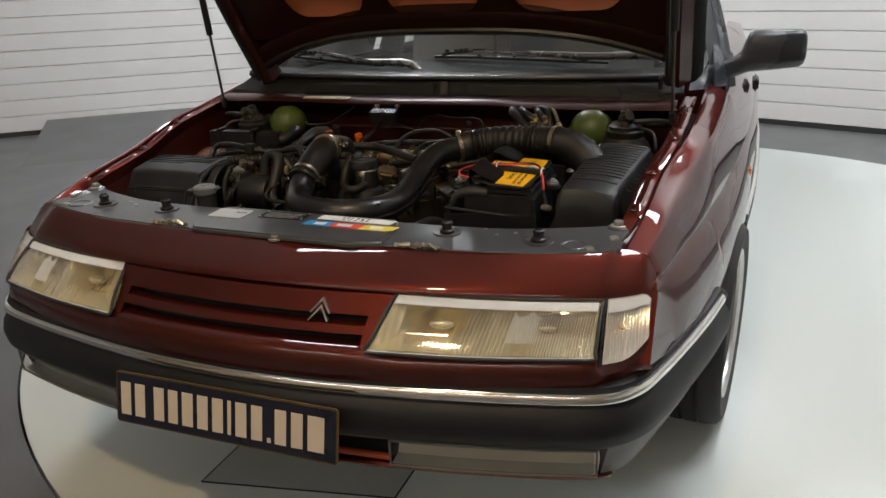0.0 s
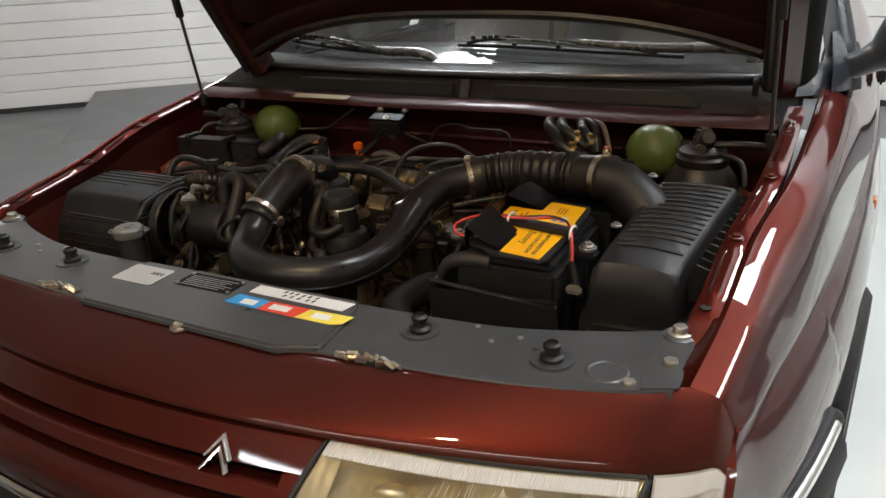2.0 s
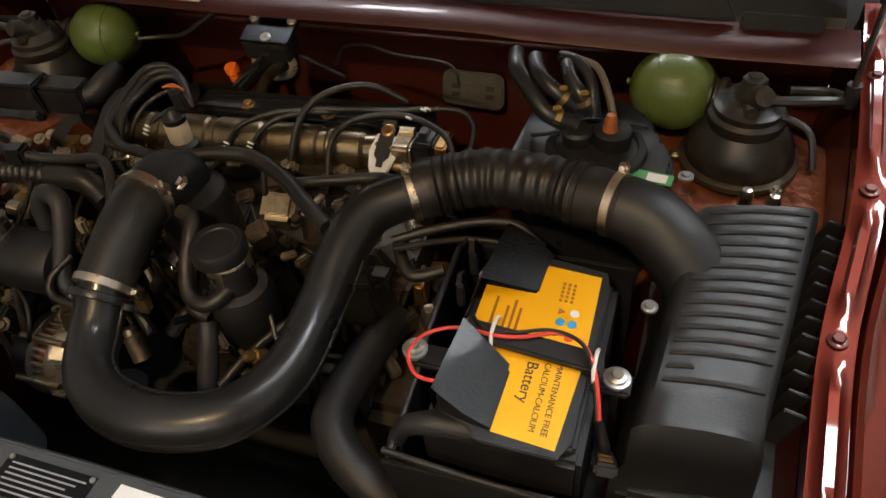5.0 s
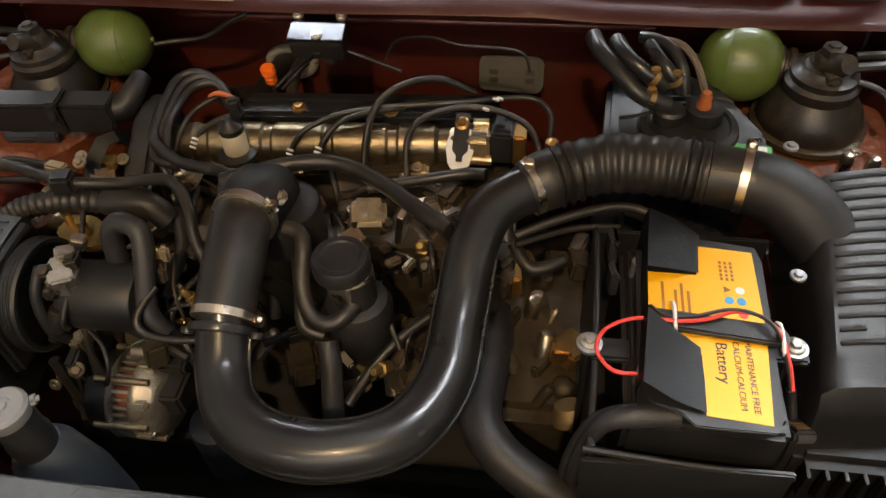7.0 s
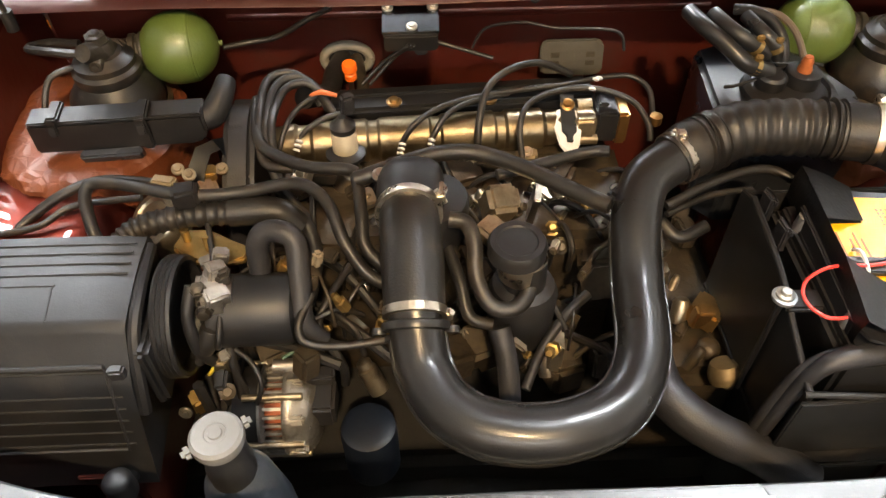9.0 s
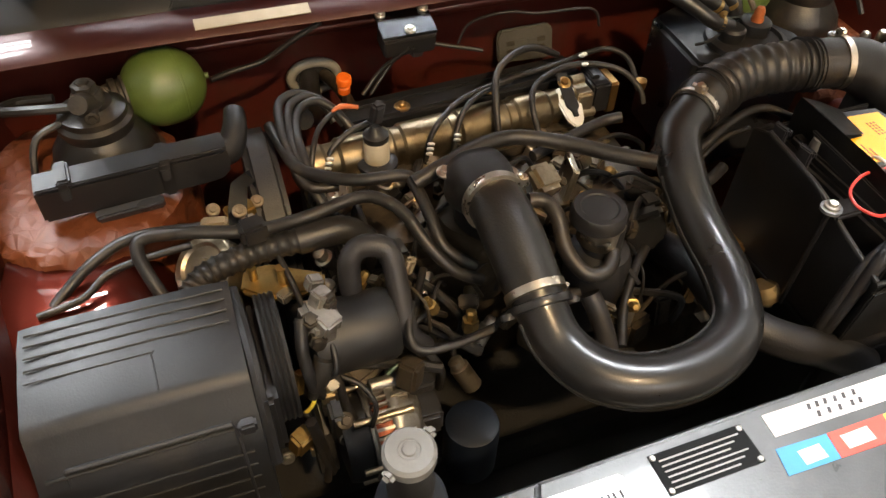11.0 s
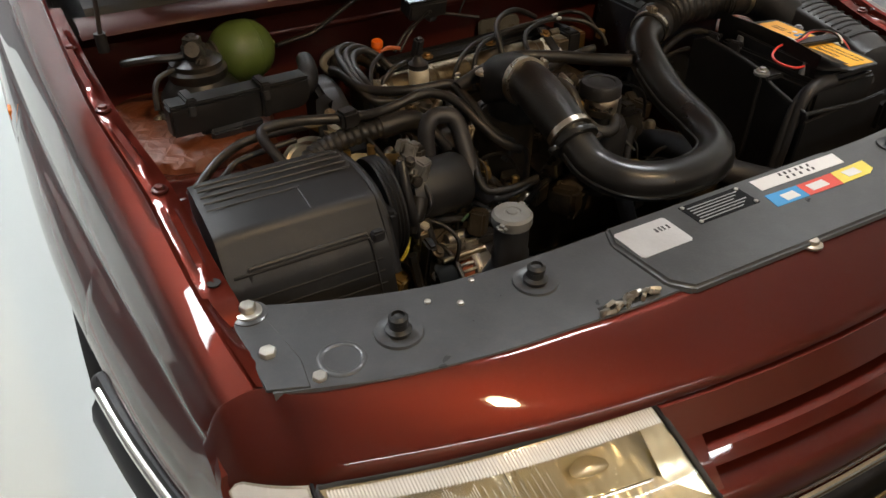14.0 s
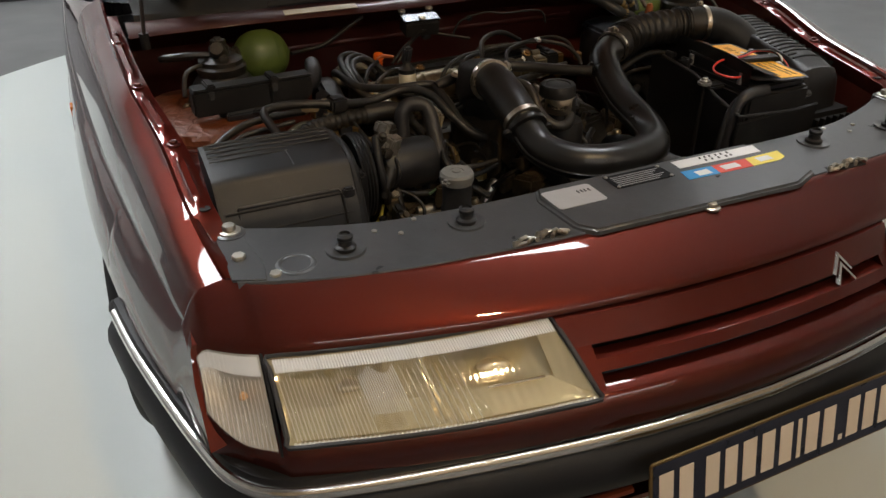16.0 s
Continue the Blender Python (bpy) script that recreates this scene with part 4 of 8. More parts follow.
for s in (-1, 1):
    edge = [(0.818, 1.33, 0.940), (0.835, 1.40, 0.972), (0.812, 1.50, 1.052), (0.779, 1.62, 1.150), (0.720, 1.76, 1.255), (0.640, 1.91, 1.352)]
    o = fresh()
    sheet(o, [[(s * (x - 0.034) + 0.028, y - 0.045, z - 0.004), (s * (x - 0.020) + 0.028, y - 0.030, z + 0.002), (s * (x + 0.002) + 0.028, y, z)] for x, y, z in edge], 0.006)
    part("pillar_trim", o, BLACK, car)
    o = fresh()
    sheet(o, [[(s * x + 0.028, y, z - 0.006), (s * (x + 0.004) + 0.028, y + 0.006, z + 0.004), (s * (x + 0.016) + 0.028, y + 0.020, z + 0.009), (s * (x + 0.028) + 0.028, y + 0.036, z + 0.004), (s * (x + 0.034) + 0.028, y + 0.046, z - 0.010)] for x, y, z in edge], 0.006)
    part("pillar", o, MIRRORGREY, car, "slate grey windscreen pillar")
    o = fresh()
    foot_rows = [[(0.752, 1.225, 0.905), (0.815, 1.275, 0.905), (0.850, 1.32, 0.900), (0.884, 1.40, 0.895)], [(0.755, 1.235, 0.938), (0.813, 1.290, 0.941), (0.846, 1.335, 0.934), (0.881, 1.41, 0.920)], [(0.772, 1.285, 0.954), (0.815, 1.330, 0.960), (0.845, 1.370, 0.958), (0.876, 1.43, 0.948)], [(0.800, 1.360, 0.968), (0.826, 1.375, 0.980), (0.850, 1.405, 0.985), (0.872, 1.46, 0.975)], [(0.805, 1.40, 0.985), (0.830, 1.410, 0.996), (0.850, 1.440, 0.998), (0.866, 1.48, 0.990)]]
    sheet(o, [[(s * x + 0.028, y, z) for x, y, z in r] for r in foot_rows], 0.008)
    part("pillar_foot", o, MIRRORGREY, car, "", 60)
    o = fresh()
    tube(o, [(s * 0.72, 1.25, 0.968), (s * 0.64, 1.56, 1.19), (s * 0.57, 1.86, 1.36)], 0.012, 8)
    part("screen_trim", o, CHROME, car)
    o = fresh()
    tube(o, [(s * 0.76, 2.46, 0.91), (s * 0.62, 2.52, 1.37)], 0.06, 10)
    part("pillar", o, BLACK, car)
    o = fresh()
    sheet(o, [[(s * 0.79, y0, 0.925), (s * (0.79 - 0.17 * k), y1, 0.925 + 0.44 * k)] for y0, y1, k in ((1.36, 1.36, 0.05), (1.60, 1.60, 0.5), (1.92, 1.92, 1.0), (2.32, 2.32, 1.0))])
    part("side_window", o, SCREEN, car, "", 60)
    o = fresh()
    sheet(o, [[(s * 0.79, y, 0.925), (s * 0.62, y, 1.365)] for y in (2.42, 3.3)])
    part("side_window", o, SCREEN, car, "", 60)
    o = fresh()
    box(o, (s * 0.80, 2.3, 0.918), (0.02, 2.0, 0.018), 0.004)
    part("belt_trim", o, BLACK, car)
o = fresh()
rows = []
for k in np.linspace(-1, 1, 13):
    rows.append([(k * 0.60, y, 1.375 + 0.02 * (1 - k * k) + dz) for y, dz in ((1.86, -0.01), (2.2, 0.01), (2.8, 0.005), (3.4, -0.06), (4.0, -0.30), (4.5, -0.45))])
part("roof", sheet(o, rows, 0.01), PAINT, car)
o = fresh()
box(o, (0, 4.2, 0.62), (1.60, 0.7, 0.60), 0.05)
part("boot", o, PAINT, car)
o = fresh()
box(o, (0, 1.53, 0.845), (1.40, 0.45, 0.20), 0.05)
part("dashboard", o, BLACK, car)
for s in (-1, 1):
    o = fresh()
    box(o, (s * 0.36, 2.42, 0.92), (0.50, 0.14, 0.62), 0.06, (-14, 0, 0))
    st = part("front_seat", o, SEAT, car, "grey cloth front seat")
    o = fresh()
    box(o, (s * 0.36, 2.50, 1.26), (0.26, 0.09, 0.17), 0.04)
    part("headrest", o, SEAT, st)
    o = fresh()
    box(o, (s * 0.36, 2.12, 0.52), (0.52, 0.56, 0.18), 0.05)
    part("seat_cushion", o, SEAT, st)
o = fresh()
box(o, (0, 2.2, 0.30), (1.5, 3.4, 0.16), 0.02)
part("underbody", o, DARK, car)
o = fresh()
box(o, (0, 3.55, 0.80), (1.3, 0.16, 0.60), 0.05, (-15, 0, 0))
part("rear_seat", o, SEAT, car)


# wipers
def wiper(pts, arm):
    o = fresh()
    tube(o, pts, 0.005, 8)
    w = part("wiper", o, BLACK, car, "black wiper blade with a worn grey arm")
    o = fresh()
    tube(o, arm, [0.011, 0.013, 0.011, 0.007], 12)
    part("wiper_arm", o, ARMGREY, w, "worn grey metal wiper arm")
    line = curve_points([tuple(p) for p in pts], 10)
    n = len(line)
    # toothed bridge over the blade, its ends held down by claws
    o = fresh()
    tube(o, [Vector(line[int(n * f)]) + Vector((0, -0.006, h)) for f, h in ((0.10, 0.006), (0.22, 0.015), (0.5, 0.021), (0.78, 0.015), (0.90, 0.006))], 0.0045, 6, 4)
    part("wiper_bridge", o, BLACK, w)
    o = fresh()
    for k in range(9):
        q = Vector(line[int(n * (0.16 + 0.042 * k))])
        box(o, tuple(q + Vector((0, -0.008, 0.020 + 0.004 * math.sin(math.pi * k / 8)))), (0.014, 0.006, 0.009), 0.001)
    part("wiper_teeth", o, BLACK, w)
    o = fresh()
    tube(o, [Vector(line[int(n * f)]) + Vector((0, -0.011, h)) for f, h in ((0.30, 0.018), (0.5, 0.020), (0.68, 0.014))], 0.0032, 6, 3)
    part("wiper_edge", o, ARMGREY, w)
    for f in (0.10, 0.36, 0.64, 0.90):
        o = fresh()
        box(o, tuple(Vector(line[int(n * f)]) + Vector((0, -0.004, 0.004))), (0.010, 0.012, 0.014), 0.001)
        part("wiper_claw", o, BLACK, w)


wiper([(-0.029, 1.215, 1.007), (0.116, 1.210, 1.006), (0.265, 1.210, 1.000), (0.539, 1.215, 0.988)], [(0.689, 1.190, 0.986), (0.662, 1.200, 1.010), (0.476, 1.200, 1.010), (0.293, 1.200, 1.020)])
wiper([(-0.603, 1.270, 1.004), (-0.399, 1.220, 0.992), (-0.210, 1.195, 0.982)], [(-0.070, 1.180, 0.966), (-0.125, 1.185, 0.990), (-0.280, 1.200, 0.994), (-0.445, 1.240, 1.016)])

# door mirrors
def loft(o, secs, seg=24, power=3.2):
    """Rounded boxes' sections (centre, half depth, half height) joined along x."""
    loops = []
    for c, hy, hz in secs:
        row = []
        for k in range(seg):
            a = 2 * math.pi * k / seg
            u, v = math.cos(a), math.sin(a)
            row.append(o.verts.new((c[0], c[1] + hy * math.copysign(abs(u) ** (2 / power), u), c[2] + hz * math.copysign(abs(v) ** (2 / power), v))))
        loops.append(row)
    for p, q in zip(loops, loops[1:]):
        for k in range(seg):
            o.faces.new((p[k], p[(k + 1) % seg], q[(k + 1) % seg], q[k]))
    o.faces.new(loops[0][::-1])
    o.faces.new(loops[-1])
    return o


o = fresh()
loft(o, [((0.872, 1.37, 0.945), 0.030, 0.032), ((0.898, 1.385, 0.955), 0.034, 0.031), ((0.918, 1.40, 0.966), 0.040, 0.036), ((0.931, 1.41, 0.985), 0.047, 0.052), ((0.940, 1.412, 0.998), 0.050, 0.060), ((0.955, 1.415, 1.002), 0.052, 0.062), ((1.02, 1.42, 1.006), 0.052, 0.060), ((1.085, 1.425, 1.009), 0.048, 0.056), ((1.098, 1.428, 1.010), 0.042, 0.048), ((1.103, 1.43, 1.010), 0.030, 0.034)])
mir = part("door_mirror", o, MIRRORGREY, car, "slate grey door mirror", 50)
o = fresh()
box(o, (1.02, 1.478, 1.006), (0.13, 0.006, 0.095), 0.002)
part("mirror_glass", o, CHROME, mir)
o = fresh()
sheet(o, [[(0.850, 1.24, 0.915), (0.884, 1.30, 0.910), (0.892, 1.48, 0.905), (0.84, 1.48, 0.905)], [(0.848, 1.27, 0.945), (0.880, 1.32, 0.945), (0.886, 1.48, 0.945), (0.84, 1.48, 0.945)], [(0.842, 1.33, 0.985), (0.868, 1.37, 0.985), (0.872, 1.48, 0.985), (0.83, 1.48, 0.985)], [(0.835, 1.42, 1.020), (0.845, 1.43, 1.020), (0.85, 1.48, 1.020), (0.83, 1.48, 1.020)]], closed=True)
part("mirror_triangle", o, MIRRORGREY, mir)
o = fresh()
tube(o, [(0.884, 1.345, 0.925), (0.884, 1.32, 0.895), (0.880, 1.30, 0.870)], [0.010, 0.009, 0.005], 10)
part("mirror_gasket", o, BLACK, mir)

# bonnet, open on its rear hinges
HY, HZ, HA = 1.150, 0.950, 62.0
hood_m = Matrix.Translation((0, HY, HZ)) @ pose(0, 0, 0, -HA, 0, 0)


def hood_back(x):
    """How far the rear edge lies ahead of the hinge line."""
    return 0.165 * (1 - min(1.0, abs(x - 0.04) / 0.78) ** 2.8)


def hp(x, d, h):
    """x, the distance d forward of the hinge, the height h over the panel's plane (below: minus)."""
    x = 0.028 + x * (1 - (0.05 * max(0.0, 1 - d / 0.3) if x < 0 else 0.0))
    return hood_m @ Vector((x, -d, h))


o = fresh()
rows = []
for x in np.linspace(-0.72, 0.755, 31):
    e = abs(x) / 0.76
    d0 = hood_back(x) - 0.02
    w = 1.0
    row = [hp(x * w, d, 0.02 + 0.035 * (1 - e ** 3)) for d in np.linspace(d0, 1.02, 12)]
    rows.append(row)
sheet(o, rows, 0.006)
hood = part("bonnet", o, PAINT, car, "open dark red bonnet seen from below")
# inner frame: border and ribs with openings, their shade put into the colour
o = fresh()
rows = []
for x in np.linspace(-0.72, 0.72, 31):
    e = abs(x) / 0.76
    d0 = hood_back(x)
    rows.append([hp(x, d0, 0.004), hp(x, d0 + 0.004, -0.022), hp(x, d0 + 0.06, -0.030), hp(x, d0 + 0.085, -0.020), hp(x, d0 + 0.09, 0.010)])
sheet(o, rows, 0.003)
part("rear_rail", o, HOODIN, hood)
POCKETS = [(x0, x1, d0, d1) for x0, x1 in ((-0.47, -0.20), (-0.12, 0.17), (0.27, 0.58)) for d0, d1 in ((0.24, 0.56), (0.64, 0.93))]


def in_pocket(x, d):
    """Whether a point of the inner frame lies in one of its round-cornered openings."""
    for x0, x1, d0, d1 in POCKETS:
        r = 0.07
        u, v = max(x0 + r - x, x - x1 + r, 0.0), max(d0 + r - d, d - d1 + r, 0.0)
        if x0 < x < x1 and d0 < d < d1 and math.hypot(u, v) < r:
            return True
    return False


def on_rim(x, d):
    """The point, moved onto an opening's rim where it lies close to one."""
    for x0, x1, d0, d1 in POCKETS:
        r = 0.07
        cx, cd = min(max(x, x0 + r), x1 - r), min(max(d, d0 + r), d1 - r)
        away = math.hypot(x - cx, d - cd)
        if abs(away - r) < 0.011:
            return cx + (x - cx) * r / away, cd + (d - cd) * r / away
    return x, d


o = fresh()
XF, DF = np.linspace(-0.70, 0.72, 115), np.linspace(0.16, 0.99, 67)
net = {}
for ix in range(len(XF) - 1):
    for iy in range(len(DF) - 1):
        x, d = (XF[ix] + XF[ix + 1]) / 2, (DF[iy] + DF[iy + 1]) / 2
        if d < hood_back(x) + 0.03 or in_pocket(x, d):
            continue
        quad_ = []
        for a, c in ((ix, iy), (ix + 1, iy), (ix + 1, iy + 1), (ix, iy + 1)):
            if (a, c) not in net:
                net[a, c] = o.verts.new(hp(*on_rim(XF[a], DF[c]), -0.022))
            quad_.append(net[a, c])
        o.faces.new(quad_)
bmesh.ops.solidify(o, geom=o.faces[:], thickness=0.028)
part("inner_frame", o, HOODIN, hood, "red inner frame with rounded openings, darkened for shade")
# pocket floors, painted lighter and more orange as if lamplit
for x0, x1, d0, d1 in POCKETS:
    o = fresh()
    sheet(o, [[hp(x, d, 0.016 - 0.030 * max(0.0, 1 - min(x - x0 + 0.02, x1 - x + 0.02, d - d0 + 0.02, d1 - d + 0.02) / 0.06) ** 2) for d in np.linspace(d0 - 0.02, d1 + 0.02, 14)] for x in np.linspace(x0 - 0.02, x1 + 0.02, 14)])
    part("pocket", o, POCKETLIT, hood, "dished pocket in lamplit red-brown")
for s, w1 in ((-1, 0.725), (1, 0.755)):
    o = fresh()
    sheet(o, [[hp(s * w1, d, 0.03), hp(s * (w1 + 0.005), d, -0.01), hp(s * (w1 - 0.025), d, -0.045), hp(s * (w1 - 0.06), d, -0.035), hp(s * (w1 - 0.07), d, 0.02)] for d in np.linspace(0.0, 1.02, 12)])
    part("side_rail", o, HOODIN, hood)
    wide = 0.030 if s > 0 else 0.012
    o = fresh()
    sheet(o, [[hp(s * (w1 - 0.002), d, 0.020), hp(s * (w1 + 0.5 * wide), d, 0.030), hp(s * (w1 + wide), d, 0.060), hp(s * (w1 + wide + 0.004), d, 0.072), hp(s * (w1 + wide), d, 0.078)] for d in np.linspace(-0.03, 1.02, 12)], 0.004)
    part("skin_edge", o, DARK, hood)
    o = fresh()
    tube(o, [hp(s * 0.70, d, -0.05) for d in (0.02, 0.4, 0.98)], 0.010, 8)
    part("weather_strip", o, RUBBER, hood)
    o = fresh()
    box(o, (0.705 if s > 0 else -0.640, 1.135, 0.920), (0.012, 0.030, 0.09), 0.004, (20, 0, 0))
    part("hinge", o, DARK, hood)
o = fresh()
tube(o, [hp(x, hood_back(x) + 0.02, -0.025) for x in np.linspace(-0.68, 0.68, 15)], 0.011, 8, 2)
part("weather_strip", o, RUBBER, hood)

# gas struts
RODGREY = mat("dull_grey_strut_rod", (0.13, 0.125, 0.12), 0.35, 0.8, 0.1)
for s in (-1, 1):
    foot = Vector((0.753, 0.965, 0.870) if s > 0 else (-0.731, 1.0, 0.881))
    head_p = hp(s * 0.715, 0.52, -0.03)
    root = None
    o = fresh()
    tube(o, [foot, foot.lerp(head_p, 0.5)], 0.0042, 10)
    root = part("gas_strut", o, RODGREY, car, "thin steel gas strut with a black cylinder")
    o = fresh()
    tube(o, [foot.lerp(head_p, 0.44), head_p], 0.0105, 12)
    part("cylinder", o, BLACK, root)
    o = fresh()
    tube(o, [foot + Vector((0, 0, -0.02)), foot + Vector((0, 0, 0.012))], 0.010, 10)
    part("ball_joint", o, BLACK, root)

# ---- the engine bay ----
# tub, firewall, turrets
o = fresh()
rows = []
for x in np.linspace(-0.76, 0.76, 21):
    w = 0.002 * math.sin(9 * x) - (0.004 if x > 0.28 else 0.0)
    rows.append([(x, 1.072, 0.9005), (x, 1.048, 0.8995 + w), (x, 1.036, 0.8975 + w), (x, 1.014, 0.8920 + w), (x, 1.006, 0.884 + w), (x, 1.06, 0.876), (x, 1.125, 0.852), (x, 1.150, 0.82), (x, 1.165, 0.815), (x, 1.17, 0.70), (x, 1.15, 0.50), (x, 1.08, 0.30)])
sheet(o, [r[4:] for r in rows])
firewall = part("firewall", o, BAYPAINT, car, "dark red firewall with a folded lip")
o = fresh()
sheet(o, [r[:5] for r in rows])
lip = part("firewall_lip", o, LIPPAINT, car, "glossy folded lip of the firewall")
o = fresh()
box(o, (-0.345, 1.026, 0.8972), (0.17, 0.022, 0.0012), 0, (14, 0, 0))
part("paper_strip", o, bpy.data.materials.get("tan_paper_strip") or mat("tan_paper_strip", (0.36, 0.30, 0.20), 0.5), lip, "tan paper strip")
for z, dy in ((0.845, 0.0), (0.775, 0.0)):
    o = fresh()
    tube(o, [(x, float(np.interp(z, [0.70, 0.815, 0.82, 0.86], [1.17, 1.165, 1.150, 1.135])) + 0.009, z) for x in (-0.45, -0.2, 0.0, 0.25, 0.42)], 0.012, 16, 3)
    part("pressed_ridge", o, BAYPAINT, firewall)
for x, y, z in ((-0.34, 1.13, 0.86), (-0.05, 1.13, 0.86), (0.10, 1.165, 0.80), (0.30, 1.13, 0.862), (-0.43, 1.155, 0.82)):
    bolt(firewall, (x, y, z), 0.006, (0, -1, 0.3), BLACK)
for s in (-1, 1):
    o = fresh()
    rows = []
    for y in np.linspace(0.22, 1.16, 20):
        x = spread(y, XG)
        rows.append([(s * (x - 0.018), y, spread(y, ZG) - 0.03), (s * (x - 0.03), y, 0.70), (s * (x - 0.06), y, 0.55), (s * (x - 0.10), y, 0.30)])
    part("inner_wing", sheet(o, rows), BAYPAINT, car, "red painted inner wing")
    o = fresh()
    prof = [(0.02, 0.745), (0.06, 0.745), (0.105, 0.742), (0.118, 0.737), (0.125, 0.730)] + [(0.125 + 0.06 * k, 0.73 - 0.43 * k) for k in np.linspace(0.04, 1, 24)]
    lathe(o, prof, Matrix.Translation((s * 0.635, 0.93, 0)) @ Matrix.Diagonal((1.1, 1.3, 1, 1)), 96)
    for v in o.verts:
        k = noise.noise(v.co * 22) * 0.5 + abs(noise.noise(v.co * 45)) * 0.6 + noise.noise(v.co * 9)
        d = Vector((v.co.x - s * 0.635, v.co.y - 0.93, 0.3 * (v.co.z - 0.6)))
        if d.length > 0.09:
            v.co += d.normalized() * (0.010 * k + 0.007 * (1 - abs(noise.noise(Vector((v.co.x * 30, v.co.y * 12, v.co.z * 55)))) * 2))
    part("suspension_turret", o, SEALANT, car, "turret covered in crinkled red sealant")
    o = fresh()
    rows = []
    for y in np.linspace(0.52, 0.84, 14):
        z = 0.680 + 0.050 * math.sin(math.pi * min(1.0, max(0.0, (y - 0.50) / 0.38)))
        rows.append([(s * x, y, z - 0.16 * max(0.0, (0.60 - x) / 0.10) ** 2 + 0.02 * max(0.0, (x - 0.66) / 0.08) ** 2) for x in np.linspace(0.51, 0.735, 12)])
    sheet(o, rows)
    part("wheel_arch", o, PAINT, car, "smooth dark red wheel arch inside the bay")
o = fresh()
sheet(o, [[(x, y, 0.30 + 0.02 * math.sin(9 * x + 5 * y)) for x in np.linspace(-0.70, 0.70, 12)] for y in np.linspace(0.10, 1.15, 10)])
part("undertray", o, DARK, car, "dark undertray below the engine")

for s in (-1, 1):
    o = fresh()
    box(o, (s * 0.530, 0.66, 0.45), (0.060, 0.52, 0.22), 0.012)
    box(o, (s * 0.530, 0.66, 0.565), (0.076, 0.52, 0.006), 0.002)
    part("chassis_leg", o, BAYPAINT, car, "red painted chassis leg")

# slam panel
RE = [(0, 0.283), (0.26, 0.281), (0.372, 0.284), (0.485, 0.296), (0.616, 0.336), (0.716, 0.380)]
FE = [(0, 0.126), (0.26, 0.130), (0.38, 0.139), (0.476, 0.148), (0.596, 0.172), (0.716, 0.212)]
o = fresh()
rows = []
for x in np.linspace(-0.716, 0.716, 61):
    r, f = spread(x, RE), spread(x, FE)
    rows.append([(x, r - 0.002, 0.70), (x, r, 0.742), (x, r - 0.004, 0.7475)] + [(x, r + (f - r) * k, 0.748 - 0.002 * k) for k in (0.1, 0.35, 0.6, 0.85)] + [(x, f + 0.004, 0.7455), (x, f, 0.738), (x, f + 0.01, 0.71)])
sheet(o, rows)
slam = part("slam_panel", o, SLAM, car, "scuffed dark grey plastic slam panel")
# raised middle cover
o = fresh()
prism(o, [(-0.236, 0.245), (-0.228, 0.145), (-0.205, 0.118), (0.20, 0.110), (0.262, 0.136), (0.252, 0.240), (0.235, 0.279), (-0.22, 0.279)], 0.740, 0.7535, Matrix(), 0.004, 0.975, 3)
cover = part("middle_cover", o, SLAM, slam, "raised grey middle cover")
# labels on the cover
ZC = 0.7537


def flat(outline, mname, label, z0=ZC, h=0.0008, parent=None, name="label", m=Matrix()):
    q = fresh()
    prism(q, outline, z0, z0 + h, m, 0.0, 1.0, 1)
    return part(name, q, mname, parent or cover, label)


def quad(x0, y0, x1, y1):
    return [(x0, y0), (x1, y0), (x1, y1), (x0, y1)]


w = flat([(-0.220, 0.254), (-0.219, 0.200), (-0.215, 0.196), (-0.133, 0.196), (-0.129, 0.200), (-0.129, 0.253), (-0.133, 0.257), (-0.216, 0.258)], SILVERLABEL, "pale silver identification label")
for i, x in enumerate((-0.162, -0.155, -0.149, -0.141)):
    flat(quad(x, 0.232, x + 0.003, 0.241), INK, "", ZC + 0.0008, 0.0004, w, "writing_bar")
IDBLACK = mat("black_id_plate", (0.006, 0.0065, 0.008), 0.6)
IDBLACK.node_tree.nodes["Principled BSDF"].inputs["Specular IOR Level"].default_value = 0.15
idp = flat(quad(-0.094, 0.218, 0.022, 0.264), IDBLACK, "black riveted identification plate")
for i in range(6):
    flat(quad(-0.085, 0.223 + 0.0062 * i, -0.005 + 0.018 * ((i * 7) % 3) / 2, 0.2248 + 0.0062 * i), mat("grey_print", (0.35, 0.36, 0.38), 0.5) if i == 0 else bpy.data.materials["grey_print"], "", ZC + 0.0008, 0.0004, idp, "writing_bar")
for x in (-0.090, 0.018):
    for y in (0.222, 0.260):
        q = fresh()
        lathe(q, [(0.0035, ZC), (0.003, ZC + 0.0025), (0.001, ZC + 0.003)], Matrix.Translation((x, y, 0)), 12)
        part("rivet", q, BOLT, idp)
stk = flat([(0.051, 0.265), (0.049, 0.238), (0.229, 0.234), (0.236, 0.262)], WHITEP, "white service label with handwriting")
for i, (x, yy) in enumerate(((0.105, 0.254), (0.116, 0.254), (0.127, 0.254), (0.140, 0.253), (0.152, 0.253), (0.166, 0.253), (0.110, 0.243), (0.124, 0.243), (0.138, 0.242), (0.155, 0.242), (0.166, 0.242))):
    flat([(x, yy), (x + 0.004, yy - 0.001), (x + 0.007, yy + 0.006), (x + 0.003, yy + 0.007)], INK, "", ZC + 0.0008, 0.0003, stk, "writing_bar")
flat([(0.040, 0.226), (0.034, 0.196), (0.100, 0.194), (0.104, 0.223)], BLUE, "blue end of the service label")
